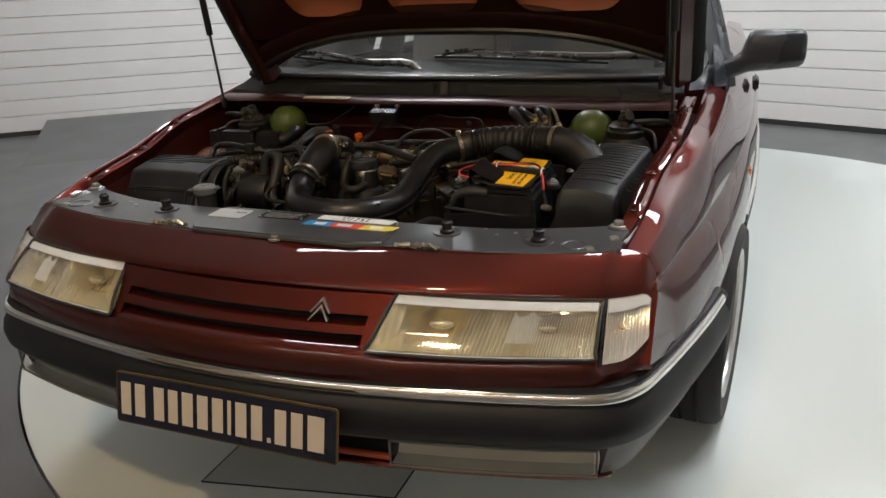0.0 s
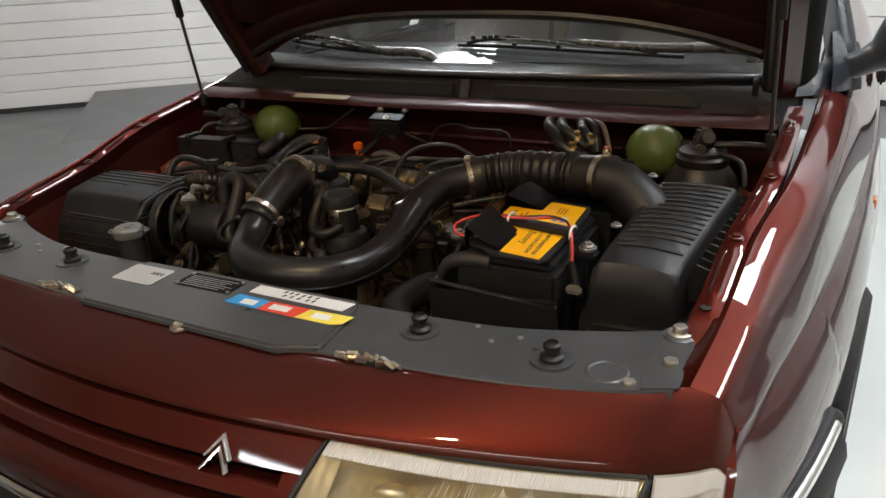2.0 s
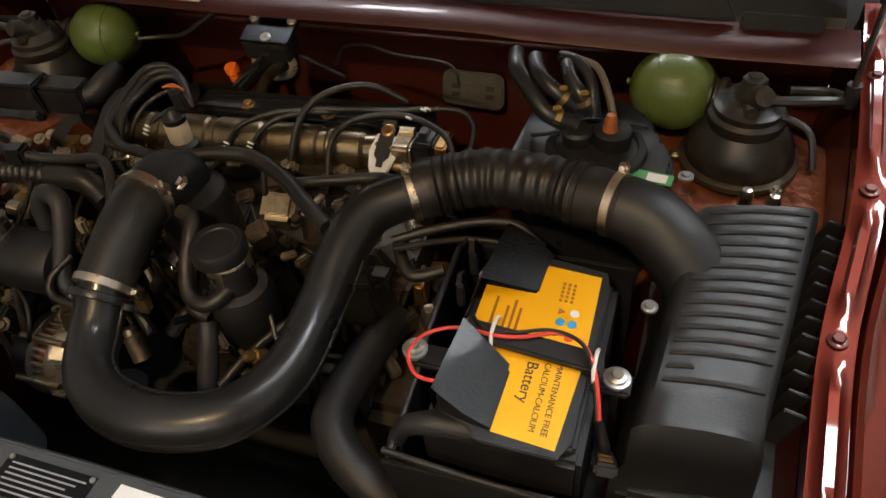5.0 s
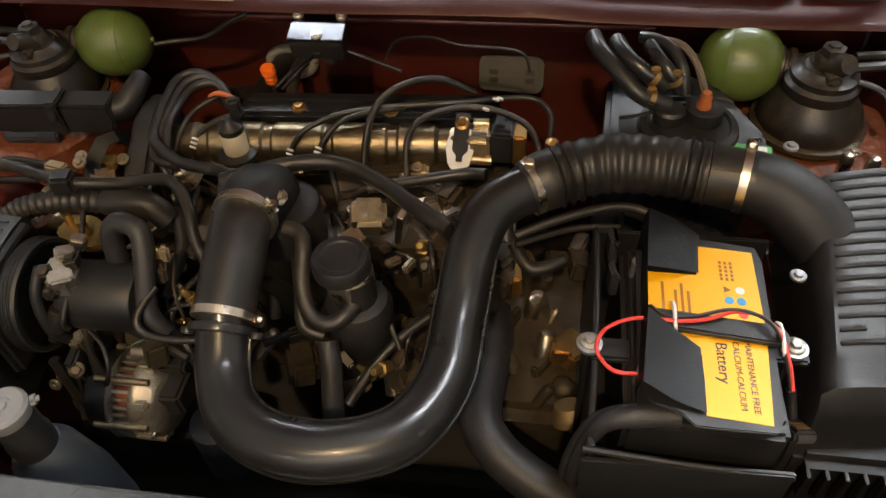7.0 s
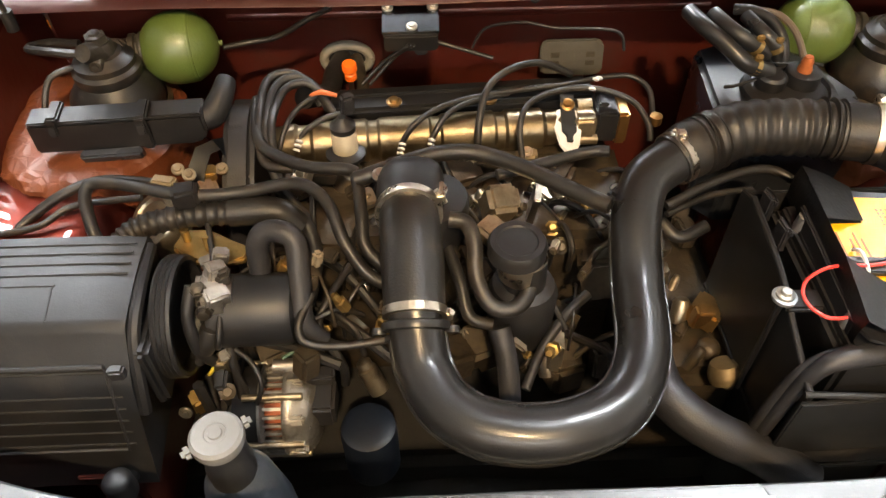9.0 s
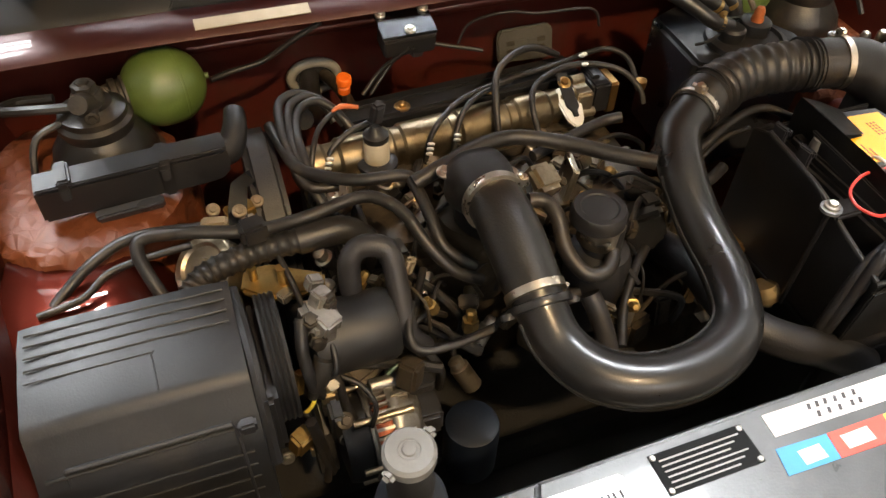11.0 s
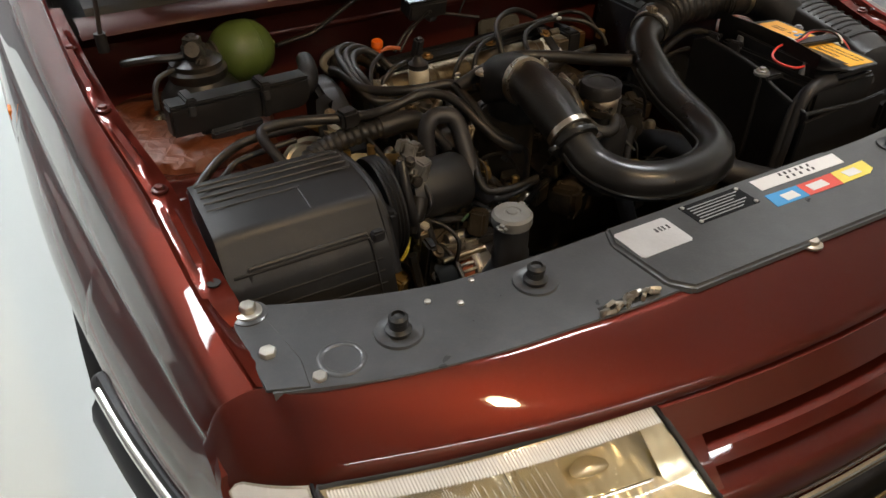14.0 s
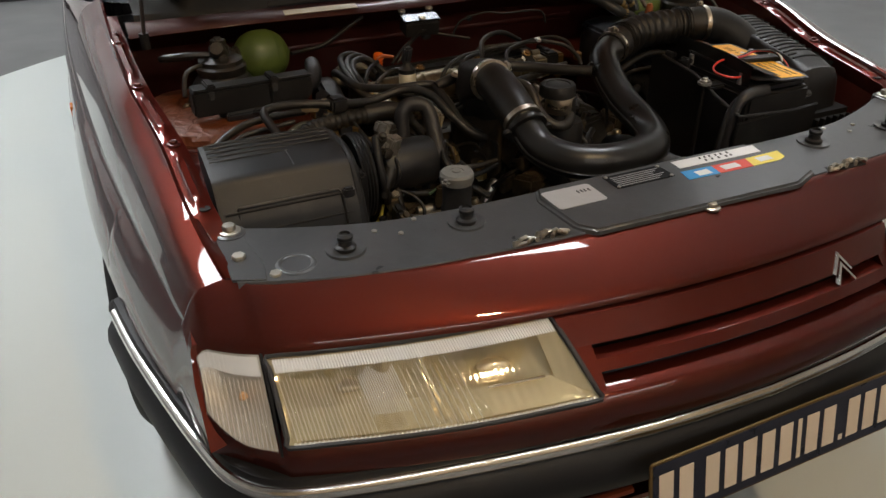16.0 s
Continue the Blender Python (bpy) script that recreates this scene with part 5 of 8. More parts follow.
flat([(0.1045, 0.223), (0.1005, 0.194), (0.172, 0.192), (0.180, 0.222)], RED, "red middle of the service label")
flat([(0.1805, 0.222), (0.1725, 0.192), (0.235, 0.192), (0.252, 0.200), (0.258, 0.224)], YPRINT, "yellow end of the service label")
for x, w_ in ((0.060, 0.028), (0.116, 0.036), (0.196, 0.030)):
    flat(quad(x, 0.200, x + w_, 0.216), WHITEP, "", ZC + 0.0008, 0.0004, cover, "label_box")
# rubber stops in dished seats
for x, y in ((-0.557, 0.235), (0.560, 0.229), (-0.364, 0.234), (0.362, 0.235)):
    q = fresh()
    lathe(q, [(0.030, 0.7455), (0.029, 0.7505), (0.022, 0.7500), (0.018, 0.7485)], Matrix.Translation((x, y, 0)), 28)
    st = part("bump_stop", q, SLAM, slam, "black rubber bump stop")
    q = fresh()
    lathe(q, [(0.015, 0.748), (0.016, 0.754), (0.011, 0.757), (0.010, 0.764), (0.012, 0.766), (0.012, 0.771), (0.008, 0.774), (0.007, 0.770), (0.001, 0.769)], Matrix.Translation((x, y, 0)), 20)
    part("stop_rubber", q, BLACK, st)
for s in (-1, 1):
    q = fresh()
    lathe(q, [(0.029, 0.7466), (0.0265, 0.7486), (0.0240, 0.7488), (0.0215, 0.7480), (0.0205, 0.7470), (0.001, 0.7469)], Matrix.Translation((s * 0.632, 0.228, 0)), 32)
    part("dimple", q, SLAM, slam)
    q = fresh()
    prism(q, [(s * x, y) for x, y in ((0.678, 0.205), (0.722, 0.222), (0.722, 0.385), (0.690, 0.372), (0.672, 0.25))][::s], 0.7435, 0.7478, Matrix(), 0.001, 1.0, 1)
    part("end_plate", q, SLAM, slam, "dull grey end plate")
    for x, y, z, r in ((0.700, 0.352, 0.751, 0.0105), (0.702, 0.275, 0.742, 0.0105), (0.664, 0.214, 0.738, 0.009)):
        q = fresh()
        lathe(q, [(0.024, 0.70), (0.023, z - 0.002), (0.019, z)], Matrix.Translation((s * x, y, 0)), 20)
        part("bolt_pad", q, SLAM, slam)
        bolt(slam, (s * x, y, z + 0.001), r, material=BOLT, h=0.011)
    for x, y in ((0.434, 0.275), (0.468, 0.244), (0.502, 0.266)):
        q = fresh()
        lathe(q, [(0.0045, 0.746), (0.0042, 0.7495), (0.001, 0.7502)], Matrix.Translation((s * x, y, 0)), 12)
        part("rivet", q, BOLT, slam)
bolt(slam, (0.014, 0.118, 0.744), 0.009, material=STEEL)
# bonnet catches
for x, y in ((-0.285, 0.148), (0.335, 0.140)):
    q = fresh()
    box(q, (x, y, 0.7405), (0.090, 0.018, 0.012), 0.002)
    ct = part("bonnet_catch", q, DARK, slam, "worn metal bonnet catch")
    rnd = random.Random(3)
    for k in range(13):
        q = fresh()
        box(q, (x - 0.042 + 0.007 * k, y - 0.003 + rnd.uniform(-0.006, 0.006), 0.748 + rnd.uniform(-0.001, 0.003)), (0.016, 0.005, 0.009), 0.001, (rnd.uniform(-50, 50), rnd.uniform(-40, 40), rnd.uniform(-50, 50)))
        part("catch_piece", q, STEEL if k % 2 else BOLT, ct)

# ---- engine and ancillaries ----
def text_part(name, body, size, m, material, parent, label=""):
    cu = bpy.data.curves.new(name, "FONT")
    cu.body, cu.size, cu.extrude, cu.align_x, cu.align_y = body, size, 0.0002, "CENTER", "CENTER"
    tmp = new(name, cu)
    me = bpy.data.meshes.new_from_object(tmp.evaluated_get(bpy.context.evaluated_depsgraph_get()))
    bpy.data.objects.remove(tmp)
    b = fresh()
    b.from_mesh(me)
    bmesh.ops.transform(b, matrix=m, verts=b.verts)
    return part(name, b, material, parent, label)


def clamp(at, axis, r, parent, w=0.010, turn=0.0):
    q = fresh()
    m = Matrix.Translation(at) @ Vector(axis).to_track_quat("Z", "Y").to_matrix().to_4x4() @ pose(0, 0, 0, 0, 0, turn)
    lathe(q, [(r, -w / 2), (r + 0.0018, -w / 2), (r + 0.0018, w / 2), (r, w / 2)], m, 32)
    c = part("hose_clamp", q, STEEL, parent, "bright steel hose clamp")
    q = fresh()
    box(q, m @ Vector((r + 0.005, 0, 0)), (0.012, 0.012, 0.014), 0.002)
    tube(q, [m @ Vector((r + 0.006, -0.012, 0)), m @ Vector((r + 0.006, 0.010, 0))], 0.0035, 8)
    part("clamp_screw", q, STEEL, c)


# intake pipe
U = [(-0.122, 0.490, 0.783), (-0.119, 0.465, 0.765), (-0.112, 0.430, 0.746), (-0.087, 0.385, 0.738), (-0.037, 0.356, 0.735), (0.035, 0.352, 0.734), (0.108, 0.383, 0.733), (0.148, 0.452, 0.736), (0.157, 0.545, 0.757), (0.163, 0.61, 0.788), (0.184, 0.667, 0.812), (0.233, 0.703, 0.822)]
intake = thing("intake_pipe", "satin black U-shaped air intake pipe with steel clamps", "pipe", (0.02, 0.35, 0.69))
o = fresh()
tube(o, U, 0.032, 24, 7)
part("tube", o, GLOSSTUBE, intake)
# moulding seam round the outside of the bend
o = fresh()
seam = []
for i in range(1, len(U) - 2):
    d = (Vector(U[i + 1]) - Vector(U[i - 1])).normalized()
    out = d.cross(Vector((0, -0.45, 0.9))).normalized()
    seam.append(Vector(U[i]) + out * 0.0325)
tube(o, seam, 0.0026, 6, 7)
seam2 = []
for i in range(1, len(U) - 2):
    d = (Vector(U[i + 1]) - Vector(U[i - 1])).normalized()
    out = d.cross(Vector((0, -0.45, 0.9))).normalized()
    seam2.append(Vector(U[i]) - out * 0.0325)
tube(o, seam2, 0.0026, 6, 7)
part("mould_seam", o, GLOSSTUBE, intake)
o = fresh()
tube(o, [(-0.128, 0.655, 0.806), (-0.126, 0.605, 0.824), (-0.123, 0.55, 0.808), (-0.122, 0.485, 0.781)], [0.036, 0.037, 0.0385, 0.036], 24, 5)
part("rubber_sleeve", o, RUBBER, intake)
o = fresh()
tube(o, [(0.225, 0.698, 0.820), (0.25, 0.712, 0.826), (0.275, 0.724, 0.832)], [0.035, 0.040, 0.036], 24, 6)
part("hose_cuff", o, RUBBER, intake)
o = fresh()
tube(o, [(0.270, 0.722, 0.831), (0.33, 0.737, 0.838), (0.40, 0.732, 0.842), (0.452, 0.719, 0.845)], 0.0365, 24, 40, rings=(0.0028, 10))
part("corrugated_hose", o, RUBBER, intake, "black corrugated rubber hose")
o = fresh()
tube(o, [(0.445, 0.720, 0.845), (0.47, 0.714, 0.846), (0.50, 0.706, 0.847)], 0.0385, 24, 5)
part("hose_cuff", o, RUBBER, intake)
for i in range(3):
    o = fresh()
    lathe(o, [(0.034, -0.004), (0.0415, 0), (0.034, 0.004)], Matrix.Translation((0.262 + 0.012 * i, 0.716 + 0.005 * i, 0.828 + 0.0015 * i)) @ Vector((0.9, 0.36, 0.12)).to_track_quat("Z", "Y").to_matrix().to_4x4(), 28)
    part("hose_fold", o, RUBBER, intake)
    o = fresh()
    lathe(o, [(0.034, -0.004), (0.0425, 0), (0.034, 0.004)], Matrix.Translation((0.425 + 0.012 * i, 0.727 - 0.003 * i, 0.844)) @ Vector((0.97, -0.2, 0.03)).to_track_quat("Z", "Y").to_matrix().to_4x4(), 28)
    part("hose_fold", o, RUBBER, intake)
clamp((-0.122, 0.487, 0.782), (0, 0.92, 0.40), 0.0365, intake, turn=200)
clamp((-0.126, 0.612, 0.823), (0, 0.98, -0.10), 0.0405, intake, 0.012, turn=150)
o = fresh()
lathe(o, [(0.032, -0.006), (0.040, -0.005), (0.041, 0.0), (0.040, 0.004), (0.032, 0.006)], Matrix.Translation((-0.121, 0.474, 0.773)) @ Vector((0, 0.85, 0.5)).to_track_quat("Z", "Y").to_matrix().to_4x4(), 32)
for dx in (-0.043, 0.043):
    lathe(o, [(0.008, -0.004), (0.009, 0.0), (0.008, 0.004)], Matrix.Translation((-0.121 + dx, 0.470, 0.770)) @ Vector((0, 0.85, 0.5)).to_track_quat("Z", "Y").to_matrix().to_4x4(), 14)
part("tube_flange", o, GLOSSTUBE, intake)
clamp((0.231, 0.701, 0.822), (0.86, 0.5, 0.1), 0.0355, intake, turn=90)
clamp((0.489, 0.709, 0.847), (0.96, -0.25, 0.03), 0.039, intake, turn=60)
o = fresh()
box(o, (0.150, 0.645, 0.800), (0.030, 0.035, 0.030), 0.006, (0, 0, 40))
part("hose_port", o, GLOSSTUBE, intake)

# right air filter housing with slotted lid
ab = thing("air_filter_housing", "black ribbed plastic air filter housing beside the wing", "air filter", (0.62, 0.58, 0.60))
TL, TR, FL, FR = Vector((0.585, 0.735, 0.838)), Vector((0.722, 0.775, 0.826)), Vector((0.556, 0.462, 0.802)), Vector((0.676, 0.478, 0.788))


def lid(u, v, h=0.0):
    """u across, v from back to front."""
    q = TL.lerp(TR, u).lerp(FL.lerp(FR, u), v)
    return q + Vector((0, 0, h + 0.006 * math.sin(math.pi * u)))


o = fresh()
rows = []
for v in np.linspace(0, 1, 15):
    k = 0.0 if v < 0.86 else (v - 0.86) / 0.14
    rows.append([lid(-0.20, v) + Vector((0, 0, -0.20)), lid(-0.16, v) + Vector((0, 0, -0.09)), lid(-0.05, v) + Vector((0, 0, -0.024)), lid(0.0, v) + Vector((0, 0, -0.006 - 0.004 * k))] + [lid(u, v, -0.006 * k * k) for u in (0.06, 0.25, 0.5, 0.75, 0.94)] + [lid(1.0, v) + Vector((0, 0, -0.008)), lid(1.04, v) + Vector((0, 0, -0.05)), lid(1.06, v) + Vector((0, 0, -0.20))])
front = []
for dz, dy in ((-0.007, -0.011), (-0.020, -0.020), (-0.05, -0.026), (-0.10, -0.030), (-0.16, -0.032)):
    front.append([lid(-0.20, 1) + Vector((0, dy, -0.20)), lid(-0.16, 1) + Vector((0, dy, min(-0.09, dz - 0.02))), lid(-0.05, 1) + Vector((0, dy, dz - 0.012)), lid(0.0, 1) + Vector((0, dy, dz - 0.005))] + [lid(u, 1) + Vector((0, dy, dz)) for u in (0.06, 0.25, 0.5, 0.75, 0.94)] + [lid(1.0, 1) + Vector((0, dy, dz - 0.006)), lid(1.04, 1) + Vector((0, dy, dz - 0.03)), lid(1.06, 1) + Vector((0, dy, -0.20))])
sheet(o, rows + front)
lidob = part("lid", o, BLACK, ab, "black lid with cross slots")
for i in range(15):
    v = 0.03 + 0.059 * i
    o = fresh()
    u0 = 0.10
    u1 = 0.32 if i == 13 else 0.92
    sheet(o, [[lid(u, v - 0.004, 0.0012), lid(u, v + 0.008, 0.0012)] for u in np.linspace(u0, u1, 7)])
    part("slot", o, DARK, lidob)
    o = fresh()
    tube(o, [lid(u, v + 0.013, 0.001) for u in np.linspace(u0, u1, 6)], 0.0016, 6, 2)
    part("slot_edge", o, BLACK, lidob)
for i in range(12):
    v = 0.04 + 0.078 * i
    o = fresh()
    q = lid(1.05, v)
    box(o, (q.x + 0.008, q.y, q.z - 0.035), (0.024, 0.004, 0.06), 0.001, (0, 18, 0))
    part("rib", o, BLACK, lidob)
o = fresh()
tube(o, [(0.485, 0.710, 0.847), (0.530, 0.703, 0.836), (0.566, 0.686, 0.815), (0.592, 0.668, 0.792), (0.620, 0.650, 0.765)], [0.0385, 0.042, 0.044, 0.043, 0.038], 28, 8)
part("outlet_elbow", o, BLACK, ab)
o = fresh()
box(o, (0.640, 0.585, 0.60), (0.19, 0.34, 0.20), 0.012)
part("base", o, BLACK, ab)
for i in range(9):
    o = fresh()
    box(o, (0.555 + 0.02 * i, 0.405, 0.672), (0.004, 0.012, 0.05), 0.001)
    part("base_rib", o, BLACK, ab)
for x, y, z in ((0.548, 0.60, 0.80), (0.74, 0.60, 0.80), (0.565, 0.80, 0.83)):
    bolt(ab, (x, y, z), 0.006, material=GREYCLAMP)
for x, y in ((0.640, 0.800), (0.672, 0.795)):
    o = fresh()
    lathe(o, [(0.008, 0.78), (0.009, 0.805), (0.009, 0.815), (0.006, 0.822), (0.002, 0.824)], Matrix.Translation((x, y, 0)), 16)
    part("cap_nut", o, STEEL, ab, "bright domed nut")

# left air filter box
al = thing("air_intake_box", "grey-black ribbed plastic air box beside the wing", "air box", (-0.585, 0.50, 0.60))
o = fresh()
rows = []
for x in np.linspace(-0.700, -0.466, 13):
    e = (x + 0.583) / 0.117
    dz = -0.004 * e ** 4
    rows.append([(x, 0.638, 0.60), (x, 0.636, 0.770 + dz), (x, 0.628, 0.782 + dz), (x, 0.60, 0.784 + dz), (x, 0.55, 0.780 + dz), (x, 0.503, 0.772 + dz), (x, 0.492, 0.768 + dz), (x, 0.487, 0.760 + dz), (x, 0.478, 0.746 + dz), (x, 0.455, 0.715 + dz), (x, 0.448, 0.700), (x, 0.415, 0.60), (x, 0.40, 0.55)])
sheet(o, rows)
for r in (rows[0], rows[-1]):
    o.faces.new([o.verts.new(q) for q in r])
box_l = part("body", o, mat("dusty_black_filter_box", (0.0105, 0.011, 0.0125), 0.46, 0, 0.25, 14, 420, 0.09, dirt=(0.05, 0.045, 0.04), dirt_amount=0.5, dirt_scale=12), al, "ribbed grey-black body")
top = lambda y: float(np.interp(y, [0.448, 0.455, 0.478, 0.487, 0.492, 0.503, 0.55, 0.60, 0.628], [0.70, 0.715, 0.746, 0.760, 0.768, 0.772, 0.780, 0.784, 0.782]))
for y in (0.612, 0.596, 0.580, 0.564):
    o = fresh()
    tube(o, [(x, y, top(y) + 0.0006) for x in (-0.692, -0.58, -0.474)], 0.0015, 6, 3)
    part("rib", o, GREYBLACK, box_l)
o = fresh()
tube(o, [(-0.692, 0.548, top(0.548) + 0.0004), (-0.570, 0.548, top(0.548) + 0.0004), (-0.562, 0.544, top(0.544)), (-0.560, 0.500, top(0.500) + 0.0002)], 0.0011, 6, 4)
part("rib", o, GREYBLACK, box_l)
face = lambda z: float(np.interp(z, [0.55, 0.60, 0.70, 0.715, 0.748], [0.40, 0.415, 0.448, 0.455, 0.478]))
for z in (0.722, 0.690, 0.672, 0.654, 0.636, 0.618):
    o = fresh()
    tube(o, [(x, face(z) - 0.0006, z) for x in (-0.69, -0.58, -0.480)], 0.0024 if z > 0.70 else 0.0016, 6, 3)
    part("rib", o, DARK, box_l)
o = fresh()
box(o, (-0.480, 0.458, 0.722), (0.020, 0.014, 0.018), 0.003)
part("clip", o, GREYBLACK, box_l)
o = fresh()
frame_line = [(-0.668, face(0.728) - 0.001, 0.728), (-0.496, face(0.728) - 0.001, 0.728), (-0.492, face(0.715) - 0.001, 0.715), (-0.490, face(0.61) - 0.001, 0.61), (-0.672, face(0.61) - 0.001, 0.61), (-0.668, face(0.728) - 0.001, 0.728)]
tube(o, frame_line, 0.0030, 6, 1)
part("panel_frame", o, GREYBLACK, box_l)
o = fresh()
tube(o, [(-0.463, 0.62, 0.768), (-0.459, 0.54, 0.768), (-0.459, 0.485, 0.745), (-0.460, 0.44, 0.66)], 0.008, 8, 6)
part("lid_edge", o, BLACK, al)
o = fresh()
box(o, (-0.450, 0.540, 0.690), (0.018, 0.15, 0.11), 0.006)
part("side_panel", o, BLACK, al)
o = fresh()
lathe(o, [(0.014, -0.04), (0.019, -0.036), (0.019, -0.008), (0.017, -0.004), (0.012, 0.0), (0.002, 0.001)], pose(-0.498, 0.377, 0.612), 20)
tube(o, [(-0.498, 0.377, 0.58), (-0.498, 0.41, 0.56)], 0.010, 10)
part("drain_cap", o, BLACK, al)

# battery, tray, cover with its label
bat = thing("battery", "black car battery with a bright yellow label cover", "battery", (0.425, 0.51, 0.62))
o = fresh()
box(o, (0.428, 0.512, 0.705), (0.165, 0.245, 0.17), 0.006)
case = part("case", o, BLACK, bat, "black battery case")
o = fresh()
box(o, (0.428, 0.512, 0.796), (0.150, 0.225, 0.016), 0.004)
part("top_plate", o, BLACK, case)
for y in (0.435, 0.585):
    o = fresh()
    lathe(o, [(0.012, 0.80), (0.010, 0.822), (0.002, 0.823)], Matrix.Translation((0.365, y, 0)), 16)
    part("terminal", o, GREYCLAMP, case)
SH = Matrix(((1, 0, 0, 0), (0, 1, 0, 0), (-0.05, 0.03, 1, 0.826), (0, 0, 0, 1)))
o = fresh()
prism(o, [(0.358, 0.415), (0.366, 0.400), (0.395, 0.392), (0.410, 0.378), (0.488, 0.380), (0.498, 0.400), (0.503, 0.60), (0.497, 0.622), (0.43, 0.628), (0.420, 0.640), (0.375, 0.655), (0.366, 0.60), (0.360, 0.52)], -0.004, 0, SH, 0.0012)
cover_b = part("label_cover", o, BLACK, bat, "loose black plastic cover sheet")
o = fresh()
prism(o, [(0.355, 0.42), (0.362, 0.42), (0.366, 0.60), (0.359, 0.60)], -0.035, 0.002, SH, 0.002)
part("cover_rim", o, BLACK, cover_b)
o = fresh()
prism(o, [(0.421, 0.391), (0.485, 0.388), (0.4935, 0.50), (0.492, 0.612), (0.428, 0.614), (0.426, 0.570), (0.369, 0.568), (0.368, 0.497), (0.395, 0.482), (0.423, 0.462)], 0.0, 0.0008, SH, 0)
lab = part("yellow_label", o, YELLOW, cover_b, "bright yellow battery label with print")
ROT = lambda x, y: SH @ Matrix.Translation((x, y, 0.0010)) @ pose(0, 0, 0, 0, 0, -90)
text_part("label_text", "Battery", 0.0170, ROT(0.4430, 0.455), INK, lab)
text_part("label_text", "CALCIUM-CALCIUM", 0.0092, ROT(0.4585, 0.442), INK, lab)
text_part("label_text", "MAINTENANCE FREE", 0.0092, ROT(0.4710, 0.442), INK, lab)
for i in range(5):
    for xx in (0.452, 0.458, 0.464):
        o = fresh()
        prism(o, [(xx + 0.004 * (i % 2) * 0, 0.590 - 0.006 * i), (xx + 0.003, 0.590 - 0.006 * i), (xx + 0.003, 0.594 - 0.006 * i), (xx, 0.594 - 0.006 * i)], 0.0008, 0.0011, SH, 0)
        part("print_bar", o, mat("brown_print", (0.35, 0.12, 0.01), 0.5) if not bpy.data.materials.get("brown_print") else bpy.data.materials["brown_print"], lab)
for i, xx in enumerate((0.385, 0.399, 0.406, 0.413)):
    o = fresh()
    prism(o, [(xx, 0.515), (xx + 0.003, 0.515), (xx + 0.003, 0.555 - 0.01 * (i % 2)), (xx, 0.555 - 0.01 * (i % 2))], 0.0008, 0.0011, SH, 0)
    part("print_bar", o, bpy.data.materials["brown_print"], lab)
FILM = mat("grey_black_film", (0.008, 0.0082, 0.009), 0.40, 0, 0.15, 30, 200, 0.25, coat=0.2)
for rows_ in ([[(0.367, 0.555, 0.850), (0.370, 0.605, 0.851), (0.374, 0.652, 0.846)], [(0.398, 0.564, 0.836), (0.402, 0.606, 0.838), (0.405, 0.645, 0.836)], [(0.428, 0.572, 0.8245), (0.430, 0.606, 0.826), (0.434, 0.630, 0.826)]], [[(0.357, 0.408, 0.843), (0.361, 0.452, 0.847), (0.365, 0.496, 0.850)], [(0.390, 0.398, 0.828), (0.392, 0.445, 0.832), (0.386, 0.489, 0.835)], [(0.421, 0.392, 0.8205), (0.422, 0.430, 0.822), (0.421, 0.468, 0.8235)]], [[(0.357, 0.408, 0.843), (0.365, 0.496, 0.850), (0.367, 0.555, 0.850), (0.374, 0.652, 0.846)], [(0.354, 0.408, 0.826), (0.361, 0.496, 0.830), (0.363, 0.555, 0.830), (0.370, 0.652, 0.828)], [(0.356, 0.410, 0.795), (0.362, 0.496, 0.795), (0.364, 0.555, 0.795), (0.370, 0.650, 0.795)]]):
    o = fresh()
    sheet(o, rows_, 0.0014)
    part("folded_flap", o, FILM, cover_b, "grey-black film folded up")
for xx, yy, mm in ((0.457, 0.553, "brown_print"), (0.472, 0.553, "white_paper_label"), (0.459, 0.538, "blue_print"), (0.472, 0.538, "blue_print"), (0.458, 0.522, "brown_print"), (0.472, 0.520, "red_print"), (0.380, 0.488, "white_paper_label"), (0.396, 0.481, "red_print")):
    o = fresh()
    lathe(o, [(0.0052, 0.0008), (0.0050, 0.0012)], SH @ Matrix.Translation((xx, yy, 0)), 3 if mm == "brown_print" else 16)
    part("print_symbol", o, bpy.data.materials[mm], lab)
strap = fresh()
prism(strap, [(0.362, 0.512), (0.362, 0.488), (0.51, 0.480), (0.515, 0.492), (0.508, 0.505)], 0.001, 0.010, SH, 0.002)
part("strap", strap, BLACK, bat, "flat black strap across the cover")
for x, y in ((0.309, 0.482), (0.528, 0.498)):
    o = fresh()
    lathe(o, [(0.014, 0.792), (0.0145, 0.797), (0.006, 0.799)], Matrix.Translation((x, y, 0)), 20)
    part("washer", o, GREYCLAMP, bat)
    bolt(bat, (x, y, 0.800), 0.0068, material=BOLT)
    o = fresh()
    tube(o, [(x, y, 0.79), (x, y, 0.60)], 0.004, 8)
    part("tie_rod", o, BLACK, bat)
    o = fresh()
    box(o, ((x + 0.42) / 2 if x < 0.4 else (x + 0.50) / 2, y, 0.786), (abs(x - 0.42) if x < 0.4 else 0.06, 0.030, 0.010), 0.003)
    part("strap_foot", o, BLACK, bat)
